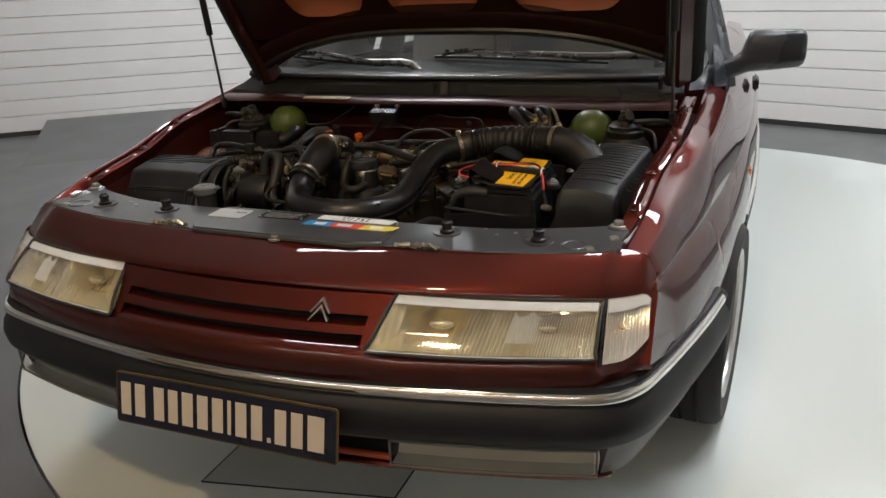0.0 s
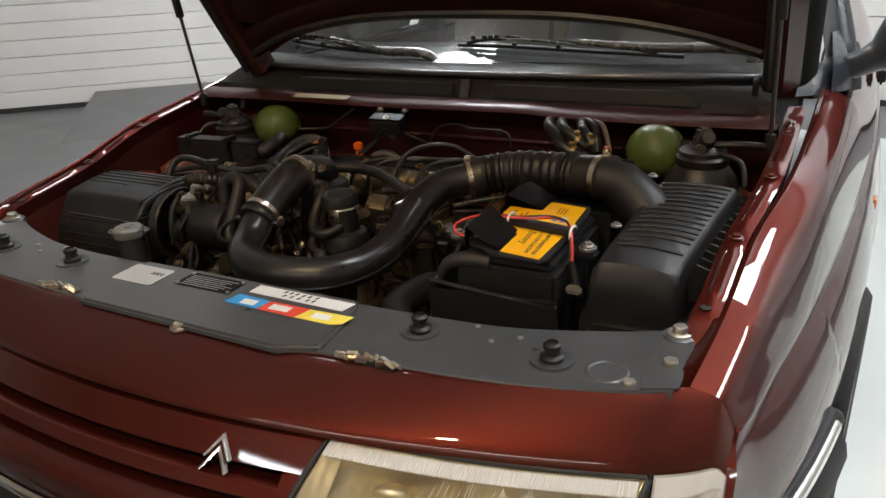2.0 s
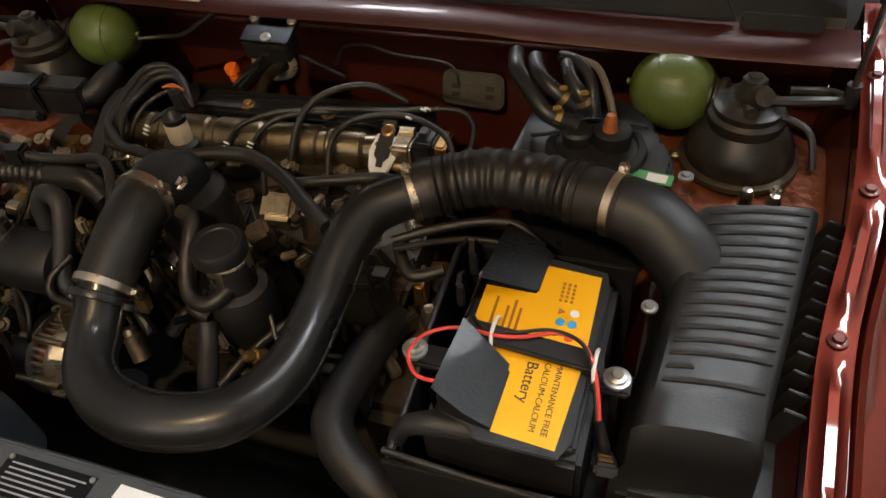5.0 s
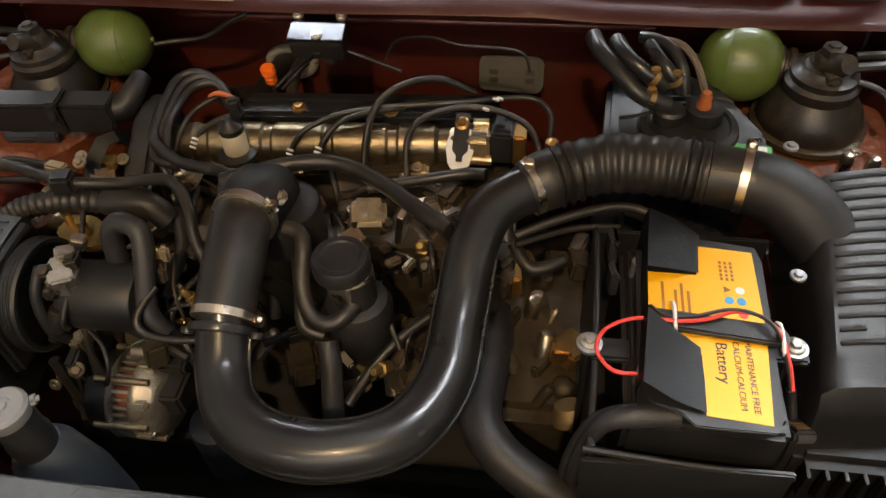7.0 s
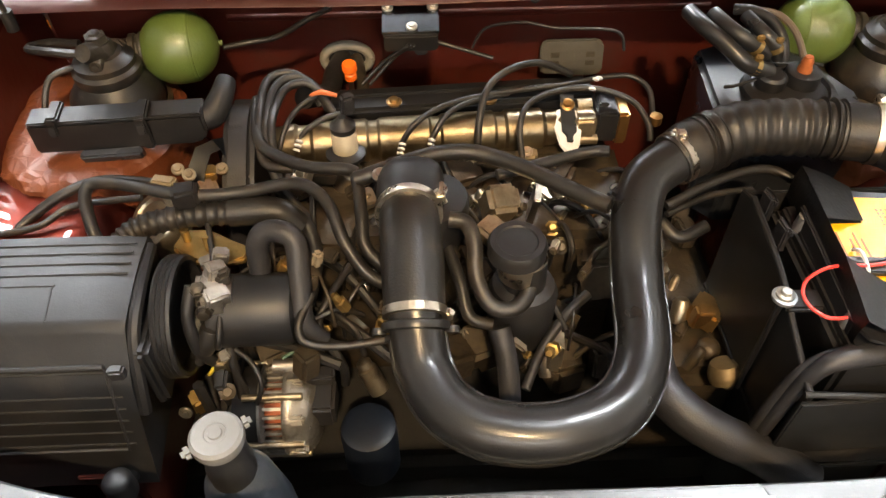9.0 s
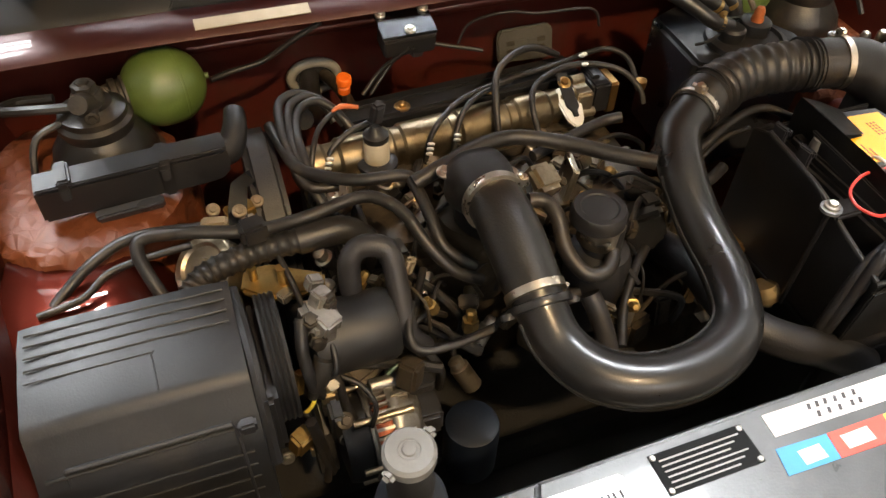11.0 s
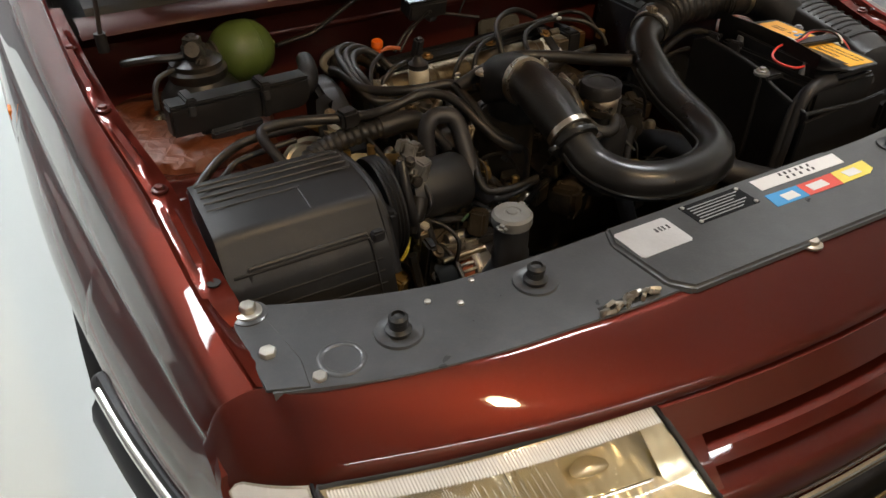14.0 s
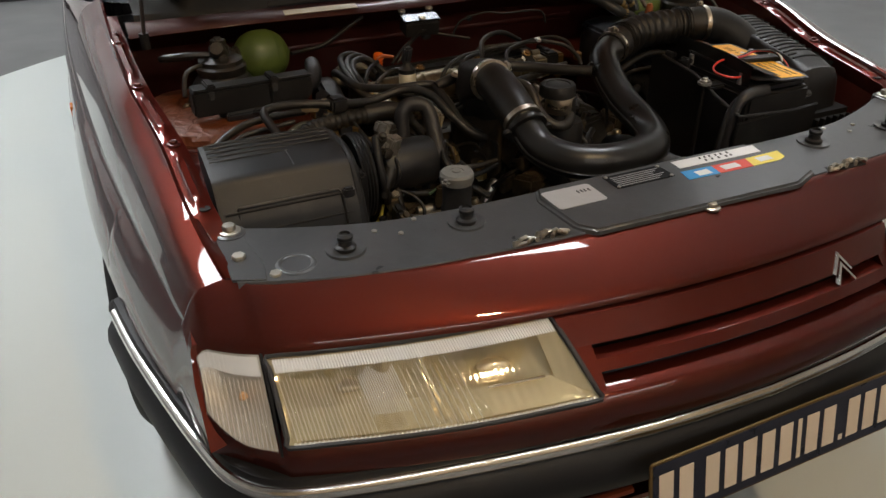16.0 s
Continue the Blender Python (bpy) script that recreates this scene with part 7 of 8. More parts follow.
lathe(o, [(0.028, -0.02), (0.034, -0.018), (0.028, -0.006), (0.034, 0.006), (0.028, 0.008)], Matrix.Translation((-0.392, 0.505, 0.545)) @ pose(0, 0, 0, 0, 90, 0), 24)
part("pulley", o, DARK, alt)
bolt(alt, (-0.408, 0.505, 0.545), 0.010, (-1, 0, 0), ALU)
for k in range(6):
    a = 2 * math.pi * (k + 0.3) / 6
    o = fresh()
    tube(o, [m @ Vector((0.066 * math.cos(a), 0.066 * math.sin(a), z)) for z in (-0.050, 0.030)], 0.0050, 10)
    part("through_bolt", o, ALU, alt)
for k in range(9):
    a = 2 * math.pi * k / 9
    o = fresh()
    p0, p1 = m @ Vector((0.022 * math.cos(a), 0.022 * math.sin(a), 0.044)), m @ Vector((0.054 * math.cos(a), 0.054 * math.sin(a), 0.034))
    tube(o, [p0, p1], 0.0045, 8)
    part("end_spoke", o, CAST, alt)
o = fresh()
box(o, (-0.378, 0.500, 0.605), (0.016, 0.030, 0.10), 0.004, (12, 0, 0))
box(o, (-0.372, 0.545, 0.610), (0.014, 0.080, 0.022), 0.004, (18, 0, 0))
part("mounting_bracket", o, BLACK, alt)
for y, z in ((0.478, 0.640), (0.486, 0.585), (0.56, 0.628)):
    bolt(alt, (-0.370, y, z), 0.007, (0.3, -0.6, 0.7), GRIME)
# round end casting by the engine mount
o = fresh()
m = Matrix.Translation((-0.492, 0.712, 0.722)) @ Vector((-0.5, -0.3, 0.8)).to_track_quat("Z", "Y").to_matrix().to_4x4()
lathe(o, [(0.046, -0.03), (0.048, 0.0), (0.044, 0.006), (0.034, 0.008), (0.030, 0.004), (0.014, 0.006), (0.012, 0.014), (0.002, 0.015)], m, 28)
part("end_casting", o, ALU, eng, "round dull aluminium casting")
# gold bracket under the hose
o = fresh()
prism(o, [(-0.455, 0.655), (-0.430, 0.632), (-0.385, 0.622), (-0.350, 0.630), (-0.345, 0.652), (-0.375, 0.668), (-0.41, 0.690), (-0.445, 0.690)], 0.715, 0.728, Matrix(), 0.004)
tube(o, [(-0.40, 0.650, 0.72), (-0.40, 0.648, 0.758)], 0.007, 10)
tube(o, [(-0.435, 0.668, 0.72), (-0.435, 0.668, 0.748)], 0.006, 10)
part("pump_bracket", o, GOLD, eng, "gold passivated pump bracket")
# engine mount strap
o = fresh()
sheet(o, [[(-0.454, 0.741, 0.725), (-0.428, 0.742, 0.720)], [(-0.446, 0.768, 0.765), (-0.421, 0.766, 0.760)], [(-0.434, 0.797, 0.785), (-0.414, 0.793, 0.775)], [(-0.413, 0.813, 0.785), (-0.401, 0.803, 0.775)], [(-0.404, 0.837, 0.770), (-0.402, 0.815, 0.750)]], 0.006)
mount = part("engine_mount", o, BLACK, eng, "black engine mount strap")
for q in ((-0.465, 0.785, 0.755), (-0.405, 0.795, 0.745), (-0.432, 0.738, 0.785)):
    bolt(mount, q, 0.006, (0.1, -0.4, 0.9), ALU)
o = fresh()
box(o, (-0.424, 0.758, 0.735), (0.035, 0.035, 0.030), 0.008, (15, 10, 30))
part("mount_foot", o, ALU, mount)
o = fresh()
box(o, (-0.466, 0.730, 0.780), (0.034, 0.018, 0.014), 0.003, (0, 0, -12))
part("pale_connector", o, mat("pale_tan_connector", (0.26, 0.21, 0.14), 0.5), eng)
# hydraulic pump with its pulley
o = fresh()
m = Matrix.Translation((-0.335, 0.560, 0.705)) @ pose(0, 0, 0, 0, 90, 0)
lathe(o, [(0.030, -0.055), (0.046, -0.05), (0.048, -0.04), (0.048, 0.045), (0.044, 0.055), (0.020, 0.060)], m, 32)
pump = part("hydraulic_pump", o, BLACK, eng, "black cylindrical hydraulic pump")
o = fresh()
m = Matrix.Translation((-0.428, 0.558, 0.700)) @ pose(0, 0, 0, 0, 90, 0)
lathe(o, [(0.020, -0.010), (0.066, -0.008), (0.074, -0.014), (0.079, -0.015), (0.081, -0.012), (0.078, -0.009), (0.081, -0.006), (0.078, -0.003), (0.081, 0.000), (0.078, 0.003), (0.081, 0.006), (0.079, 0.010), (0.073, 0.010), (0.069, -0.004), (0.020, -0.004)], m, 48)
part("pulley", o, BLACK, pump, "grooved black drive pulley")
o = fresh()
box(o, (-0.374, 0.552, 0.750), (0.044, 0.050, 0.050), 0.009, (0, 8, 5), segs=3)
block = part("valve_block", o, CAST, pump, "dull beige cast valve block")
for x, y, z, r, ax in ((-0.386, 0.540, 0.772, 0.011, (0.1, -0.4, 0.9)), (-0.360, 0.560, 0.776, 0.012, (0.1, 0, 1)), (-0.382, 0.528, 0.748, 0.012, (0, -1, 0.15))):
    o = fresh()
    lathe(o, [(r, -0.010), (r, 0.004), (r * 0.9, 0.005), (r * 0.75, 0.005), (r * 0.70, 0.011), (r * 0.5, 0.012)], Matrix.Translation((x, y, z)) @ Vector(ax).to_track_quat("Z", "Y").to_matrix().to_4x4(), 6)
    part("plug", o, GREASE, block)
o = fresh()
tube(o, [(-0.378, 0.520, 0.722), (-0.385, 0.514, 0.706), (-0.394, 0.508, 0.690)], [0.013, 0.0145, 0.012], 14)
tube(o, [(-0.394, 0.508, 0.690), (-0.402, 0.502, 0.672)], [0.009, 0.006], 10)
part("cable_boot", o, RUBBER, pump, "black rubber cable boot")
o = fresh()
tube(o, [(-0.395, 0.545, 0.775), (-0.402, 0.520, 0.745), (-0.398, 0.505, 0.695), (-0.388, 0.515, 0.655)], 0.008, 10)
part("pump_arm", o, BLACK, pump)
o = fresh()
for y, z in ((0.515, 0.650), (0.52, 0.615)):
    box(o, (-0.380, y, z), (0.020, 0.022, 0.028), 0.004)
part("bracket", o, ALU, pump)
o = fresh()
tube(o, [(-0.392, 0.505, 0.575), (-0.392, 0.57, 0.62), (-0.392, 0.62, 0.68)], 0.009, 6)
tube(o, [(-0.396, 0.475, 0.53), (-0.410, 0.49, 0.64)], 0.008, 6)
part("drive_belt", o, RUBBER, eng)
# oil filter
o = fresh()
lathe(o, [(0.030, 0.545), (0.038, 0.542), (0.040, 0.53), (0.040, 0.44)], Matrix.Translation((-0.195, 0.474, 0)), 28)
part("oil_filter", o, mat("dark_blue_filter_paint", (0.006, 0.010, 0.020), 0.4), eng, "dark blue oil filter")

# hoses and leads
hoses = thing("engine_hoses", "tangle of black rubber hoses and leads over the engine", "hoses", (-0.2, 0.72, 0.70))


def hose(pts, r, material=RUBBER, name="hose", seg=12, rings=None, label="", n=7):
    q = fresh()
    tube(q, pts, r, seg, n if not rings else 16, rings=rings)
    return part(name, q, material, hoses, label)


# cast blocks, plugs and leads round the pump and belt drive
def lump(at, size, rot, material, name, parent, label=""):
    q = fresh()
    box(q, at, size, min(size) * 0.16, rot, segs=2)
    return part(name, q, material, parent, label)


for at, size, rot in (((-0.368, 0.563, 0.778), (0.024, 0.020, 0.030), (10, 15, 35)), ((-0.366, 0.536, 0.764), (0.030, 0.020, 0.024), (20, 10, 35)), ((-0.368, 0.596, 0.772), (0.020, 0.018, 0.020), (0, 20, 10))):
    lump(at, size, rot, CAST, "valve_body", pump, "pale cast valve body")
for at, size, rot, material in (((-0.431, 0.783, 0.745), (0.040, 0.024, 0.016), (0, 0, 12), GOLD), ((-0.412, 0.538, 0.660), (0.010, 0.012, 0.040), (0, 8, 20), GOLD), ((-0.371, 0.523, 0.655), (0.014, 0.014, 0.038), (25, -20, 20), CAST), ((-0.425, 0.510, 0.570), (0.030, 0.024, 0.045), (15, 0, 30), GOLD), ((-0.402, 0.629, 0.725), (0.020, 0.016, 0.014), (0, 0, 30), CAST), ((-0.386, 0.594, 0.715), (0.014, 0.014, 0.014), (10, 0, 30), CAST), ((-0.388, 0.577, 0.690), (0.016, 0.018, 0.030), (0, 10, 30), GOLD), ((-0.271, 0.518, 0.640), (0.030, 0.030, 0.045), (0, 12, 40), GRIME), ((-0.265, 0.584, 0.735), (0.030, 0.026, 0.030), (0, 10, 20), GRIME)):
    lump(at, size, rot, material, "cast_lug", eng)
for k, (pts, r, material) in enumerate((
        ([(-0.375, 0.560, 0.715), (-0.367, 0.529, 0.680), (-0.363, 0.508, 0.640), (-0.357, 0.466, 0.545)], 0.0060, RUBBER),
        ([(-0.370, 0.550, 0.705), (-0.365, 0.511, 0.650), (-0.353, 0.494, 0.600), (-0.340, 0.454, 0.520)], 0.0050, RUBBER),
        ([(-0.369, 0.576, 0.745), (-0.366, 0.527, 0.735), (-0.368, 0.503, 0.715), (-0.376, 0.512, 0.690)], 0.0040, BLACK),
        ([(-0.391, 0.536, 0.640), (-0.401, 0.527, 0.620), (-0.413, 0.530, 0.600)], 0.0030, YPRINT),
        ([(-0.413, 0.530, 0.600), (-0.403, 0.500, 0.590), (-0.398, 0.479, 0.560), (-0.404, 0.470, 0.520)], 0.0055, RUBBER),
        ([(-0.254, 0.558, 0.735), (-0.270, 0.523, 0.720), (-0.261, 0.504, 0.705), (-0.216, 0.501, 0.700), (-0.163, 0.508, 0.700)], 0.0055, RUBBER),
        ([(-0.302, 0.520, 0.650), (-0.281, 0.526, 0.655), (-0.261, 0.514, 0.650)], 0.0028, mat("dull_green_lead", (0.05, 0.10, 0.06), 0.45)),
        ([(-0.362, 0.524, 0.670), (-0.340, 0.509, 0.660), (-0.327, 0.487, 0.640), (-0.337, 0.476, 0.610)], 0.0035, BLACK),
        ([(-0.400, 0.670, 0.765), (-0.390, 0.625, 0.745), (-0.387, 0.592, 0.730), (-0.394, 0.557, 0.690)], 0.0040, RUBBER))):
    hose(pts, r, material, "lead" if r < 0.004 else "hose")
for at, ax in (((-0.448, 0.496, 0.560), (0, -1, 0.3)), ((-0.370, 0.480, 0.590), (0, -1, 0.4))):
    bolt(eng, at, 0.0060, ax, CAST)
o = fresh()
box(o, (-0.246, 0.592, 0.765), (0.014, 0.012, 0.030), 0.004, (10, 10, 20))
part("connector", o, bpy.data.materials["pale_tan_connector"], eng, "pale plastic connector")
hose([(-0.538, 0.636, 0.745), (-0.552, 0.664, 0.770), (-0.562, 0.698, 0.790), (-0.550, 0.712, 0.798), (-0.500, 0.700, 0.803), (-0.423, 0.684, 0.797), (-0.354, 0.696, 0.788), (-0.285, 0.698, 0.800), (-0.253, 0.684, 0.800), (-0.230, 0.657, 0.790), (-0.212, 0.618, 0.765), (-0.184, 0.590, 0.735), (-0.149, 0.580, 0.715)], 0.0085)
hose([(-0.700, 0.675, 0.715), (-0.667, 0.714, 0.730), (-0.621, 0.743, 0.750), (-0.566, 0.760, 0.760), (-0.476, 0.733, 0.775)], 0.0075)
hose([(-0.694, 0.683, 0.735), (-0.640, 0.692, 0.740), (-0.598, 0.719, 0.750), (-0.501, 0.722, 0.760)], 0.0050)
hose([(-0.520, 0.640, 0.745), (-0.490, 0.662, 0.760), (-0.430, 0.676, 0.766), (-0.361, 0.679, 0.767)], 0.0150, rings=(0.003, 16), label="ribbed black hose")
hose([(-0.370, 0.679, 0.767), (-0.31, 0.680, 0.766), (-0.28, 0.675, 0.74)], 0.0195)
hose([(-0.360, 0.905, 0.785), (-0.356, 0.873, 0.790), (-0.345, 0.81, 0.785), (-0.322, 0.780, 0.784), (-0.27, 0.745, 0.788), (-0.208, 0.731, 0.791), (-0.198, 0.713, 0.785), (-0.192, 0.667, 0.768), (-0.186, 0.626, 0.744), (-0.149, 0.605, 0.715)], 0.0088)
hose([(-0.262, 0.905, 0.772), (-0.278, 0.926, 0.798), (-0.310, 0.934, 0.814), (-0.340, 0.918, 0.812), (-0.348, 0.868, 0.800), (-0.346, 0.820, 0.785), (-0.333, 0.774, 0.770), (-0.293, 0.766, 0.765)], 0.0068)
hose([(-0.250, 0.895, 0.770), (-0.268, 0.918, 0.795), (-0.296, 0.928, 0.810), (-0.326, 0.912, 0.808), (-0.337, 0.867, 0.795), (-0.336, 0.813, 0.780), (-0.320, 0.765, 0.745), (-0.284, 0.739, 0.700)], 0.0068)
hose([(-0.242, 0.885, 0.768), (-0.260, 0.908, 0.790), (-0.284, 0.920, 0.804), (-0.312, 0.908, 0.804), (-0.326, 0.874, 0.795), (-0.328, 0.819, 0.785), (-0.314, 0.757, 0.730), (-0.301, 0.726, 0.690)], 0.0068)
hose([(-0.309, 0.788, 0.700), (-0.301, 0.819, 0.735), (-0.287, 0.838, 0.768), (-0.256, 0.852, 0.786), (-0.222, 0.862, 0.790)], 0.0045, name="ignition_lead")
hose([(-0.332, 0.793, 0.720), (-0.314, 0.831, 0.775), (-0.294, 0.865, 0.795), (-0.264, 0.885, 0.805)], 0.0040, name="ignition_lead")
hose([(-0.145, 0.820, 0.725), (-0.136, 0.828, 0.760), (-0.113, 0.842, 0.785), (-0.061, 0.876, 0.792), (0.028, 0.901, 0.792), (0.117, 0.915, 0.792), (0.173, 0.930, 0.792), (0.223, 0.935, 0.790), (0.250, 0.913, 0.780), (0.252, 0.879, 0.760)], 0.0045, name="ignition_lead")
hose([(-0.102, 0.815, 0.725), (-0.092, 0.830, 0.762), (-0.070, 0.854, 0.785), (-0.035, 0.878, 0.790), (0.028, 0.902, 0.788)], 0.0045, name="ignition_lead")
hose([(-0.025, 0.817, 0.745), (-0.019, 0.852, 0.790), (-0.002, 0.892, 0.812), (0.037, 0.923, 0.820), (0.083, 0.940, 0.815), (0.132, 0.944, 0.790)], 0.0056, name="ignition_lead")
hose([(0.043, 0.804, 0.735), (0.040, 0.839, 0.772), (0.059, 0.874, 0.790), (0.114, 0.896, 0.797), (0.166, 0.896, 0.795), (0.216, 0.876, 0.785), (0.237, 0.845, 0.765), (0.240, 0.829, 0.745)], 0.0048, name="ignition_lead")
for q in ((-0.137, 0.818, 0.762), (-0.139, 0.816, 0.755), (-0.141, 0.814, 0.748), (-0.290, 0.825, 0.768), (-0.293, 0.822, 0.762), (-0.296, 0.820, 0.755), (-0.093, 0.821, 0.766), (-0.095, 0.818, 0.760), (0.172, 0.926, 0.794), (0.166, 0.923, 0.794), (0.154, 0.890, 0.800)):
    o = fresh()
    lathe(o, [(0.0052, -0.0016), (0.0056, -0.001), (0.0056, 0.001), (0.0052, 0.0016)], Matrix.Translation(q) @ Vector((0.25, 0.75, 0.6)).to_track_quat("Z", "Y").to_matrix().to_4x4(), 12)
    part("lead_ring", o, WHITEP, hoses)
hose([(-0.200, 0.712, 0.790), (-0.150, 0.722, 0.802), (-0.09, 0.742, 0.806), (-0.033, 0.746, 0.803), (0.03, 0.715, 0.800), (0.085, 0.672, 0.799), (0.133, 0.636, 0.800)], 0.0115)
hose([(-0.002, 0.746, 0.760), (0.066, 0.768, 0.760), (0.134, 0.784, 0.765), (0.165, 0.779, 0.770)], 0.0085)
hose([(-0.076, 0.613, 0.808), (-0.055, 0.607, 0.806), (-0.046, 0.583, 0.795), (-0.045, 0.553, 0.765), (-0.029, 0.524, 0.745), (-0.003, 0.518, 0.742), (0.017, 0.533, 0.748), (0.024, 0.559, 0.755)], 0.0105)
hose([(-0.079, 0.631, 0.745), (-0.063, 0.578, 0.725), (-0.053, 0.541, 0.700), (-0.024, 0.534, 0.690)], 0.0085)
hose([(-0.323, 0.596, 0.740), (-0.320, 0.605, 0.785), (-0.301, 0.609, 0.802), (-0.272, 0.598, 0.795), (-0.268, 0.571, 0.755), (-0.267, 0.537, 0.705), (-0.246, 0.527, 0.675)], 0.0145, GREYBLACK)
hose([(-0.277, 0.693, 0.745), (-0.258, 0.646, 0.715), (-0.267, 0.577, 0.690)], 0.0100)
hose([(-0.212, 0.636, 0.700), (-0.241, 0.585, 0.690), (-0.253, 0.557, 0.672), (-0.233, 0.528, 0.668), (-0.188, 0.524, 0.672), (-0.153, 0.518, 0.690)], 0.0055)
hose([(0.215, 0.653, 0.780), (0.274, 0.680, 0.790), (0.332, 0.700, 0.795), (0.373, 0.703, 0.792), (0.409, 0.683, 0.780)], 0.0065)
hose([(0.216, 0.647, 0.770), (0.290, 0.687, 0.765), (0.351, 0.701, 0.760)], 0.0045)
hose([(-0.015, 0.521, 0.700), (-0.008, 0.495, 0.675), (-0.004, 0.466, 0.640), (-0.002, 0.436, 0.590)], 0.0145, GREYBLACK)
hose([(0.19, 0.66, 0.60), (0.193, 0.567, 0.640), (0.188, 0.468, 0.650), (0.208, 0.425, 0.645), (0.250, 0.397, 0.632), (0.299, 0.379, 0.615), (0.364, 0.353, 0.585)], 0.0270, GREYBLACK, seg=18, label="thick grey radiator hose")
hose([(0.212, 0.672, 0.745), (0.239, 0.642, 0.730), (0.281, 0.657, 0.735)], 0.0090)
hose([(0.016, 0.465, 0.640), (0.042, 0.512, 0.660), (0.076, 0.551, 0.680), (0.110, 0.580, 0.690)], 0.0070)
hose([(0.01, 0.98, 0.80), (-0.08, 1.0, 0.82), (-0.12, 0.99, 0.84)], 0.0035)
hose([(-0.202, 0.961, 0.770), (-0.164, 0.978, 0.800), (-0.122, 0.961, 0.840)], 0.0035)
hose([(-0.189, 0.960, 0.770), (-0.146, 0.977, 0.810), (-0.116, 0.961, 0.840)], 0.0030)
hose([(-0.425, 1.020, 0.807), (-0.390, 1.035, 0.806), (-0.340, 1.04, 0.812), (-0.285, 1.035, 0.845), (-0.245, 1.030, 0.868)], 0.0045)
hose([(-0.022, 1.011, 0.800), (-0.000, 1.012, 0.835), (0.055, 0.993, 0.855), (0.107, 0.982, 0.850), (0.197, 0.969, 0.850), (0.214, 0.961, 0.820)], 0.0024, BLACK)
# clip block on the pipes
o = fresh()
box(o, (-0.423, 0.684, 0.797), (0.034, 0.030, 0.030), 0.005, (0, 0, 10))
part("pipe_clip", o, BLACK, hoses)

# castings low in the bay, seen between the hoses
rnd = random.Random(11)
gear = thing("gearbox", "oily cast gearbox low beside the engine", "gearbox", (0.28, 0.65, 0.35))
o = fresh()
box(o, (0.26, 0.66, 0.47), (0.16, 0.30, 0.22), 0.02)
part("case", o, GRIME, gear)
for k in range(26):
    o = fresh()
    x, y, z = rnd.uniform(0.19, 0.31), rnd.uniform(0.50, 0.80), rnd.uniform(0.575, 0.62)
    if k % 2:
        box(o, (x, y, z), (rnd.uniform(0.012, 0.05), rnd.uniform(0.012, 0.05), rnd.uniform(0.02, 0.05)), 0.004, (rnd.uniform(-12, 12), rnd.uniform(-12, 12), rnd.uniform(0, 90)))
    else:
        r = rnd.uniform(0.006, 0.018)
        lathe(o, [(r, -0.02), (r, 0.012), (r * 0.7, 0.018), (0.002, 0.02)], pose(x, y, z, rnd.uniform(-30, 30), rnd.uniform(-30, 30), 0), 14)
    part("boss", o, (ALU, GRIME, GRIME, COPPERISH)[k % 4], gear)
o = fresh()
tube(o, [(0.300, 0.515, 0.610), (0.303, 0.508, 0.598), (0.306, 0.503, 0.590)], [0.020, 0.026, 0.026], 20)
tube(o, [(0.306, 0.503, 0.590), (0.308, 0.496, 0.575)], [0.010, 0.007], 10)
part("vacuum_capsule", o, mat("dull_brass_cap", (0.20, 0.15, 0.08), 0.5, 0.5, 0.4), gear)
for k in range(90):
    o = fresh()
    x, y = rnd.uniform(-0.33, 0.20), rnd.uniform(0.53, 0.84)
    z = 0.60 + 0.10 * (y - 0.5) / 0.35 + rnd.uniform(-0.03, 0.03)
    kind = k % 4
    if kind == 0:
        box(o, (x, y, z), (rnd.uniform(0.015, 0.06), rnd.uniform(0.012, 0.05), rnd.uniform(0.02, 0.07)), 0.004, (rnd.uniform(-15, 15), rnd.uniform(-15, 15), rnd.uniform(0, 90)))
    elif kind == 1:
        r = rnd.uniform(0.005, 0.014)
        lathe(o, [(r * 1.3, -0.04), (r * 1.3, 0.0), (r, 0.002), (r, 0.012), (r * 0.5, 0.016)], pose(x, y, z, rnd.uniform(-40, 40), rnd.uniform(-40, 40), 0), 12)
    elif kind == 2:
        d = Vector((rnd.uniform(-0.07, 0.07), rnd.uniform(-0.05, 0.05), rnd.uniform(-0.03, 0.03)))
        q = Vector((x, y, z))
        tube(o, [q - d, q + Vector((0, 0, rnd.uniform(0.0, 0.03))), q + d, q + d + Vector((0, 0, -0.05))], rnd.uniform(0.003, 0.009), 8, 5)
    else:
        box(o, (x, y, z - 0.02), (rnd.uniform(0.04, 0.09), rnd.uniform(0.03, 0.06), rnd.uniform(0.04, 0.08)), 0.008, (rnd.uniform(-20, 20), rnd.uniform(-20, 20), rnd.uniform(0, 180)))
    part(("bracket", "boss", "small_pipe", "casting")[kind], o, (ALU if k % 3 == 0 else GRIME, ALU if k % 5 < 2 else STEEL, RUBBER, GRIME)[kind], eng)
o = fresh()
box(o, (0.001, 0.719, 0.730), (0.05, 0.045, 0.05), 0.008, (25, 10, 15))
box(o, (-0.013, 0.678, 0.715), (0.035, 0.035, 0.04), 0.006, (10, -15, 40))
part("thermostat_housing", o, ALU, eng, "dull golden cast housing")
o = fresh()
box(o, (0.052, 0.727, 0.720), (0.010, 0.05, 0.06), 0.002, (0, 10, -12))
part("lifting_eye", o, STEEL, eng)

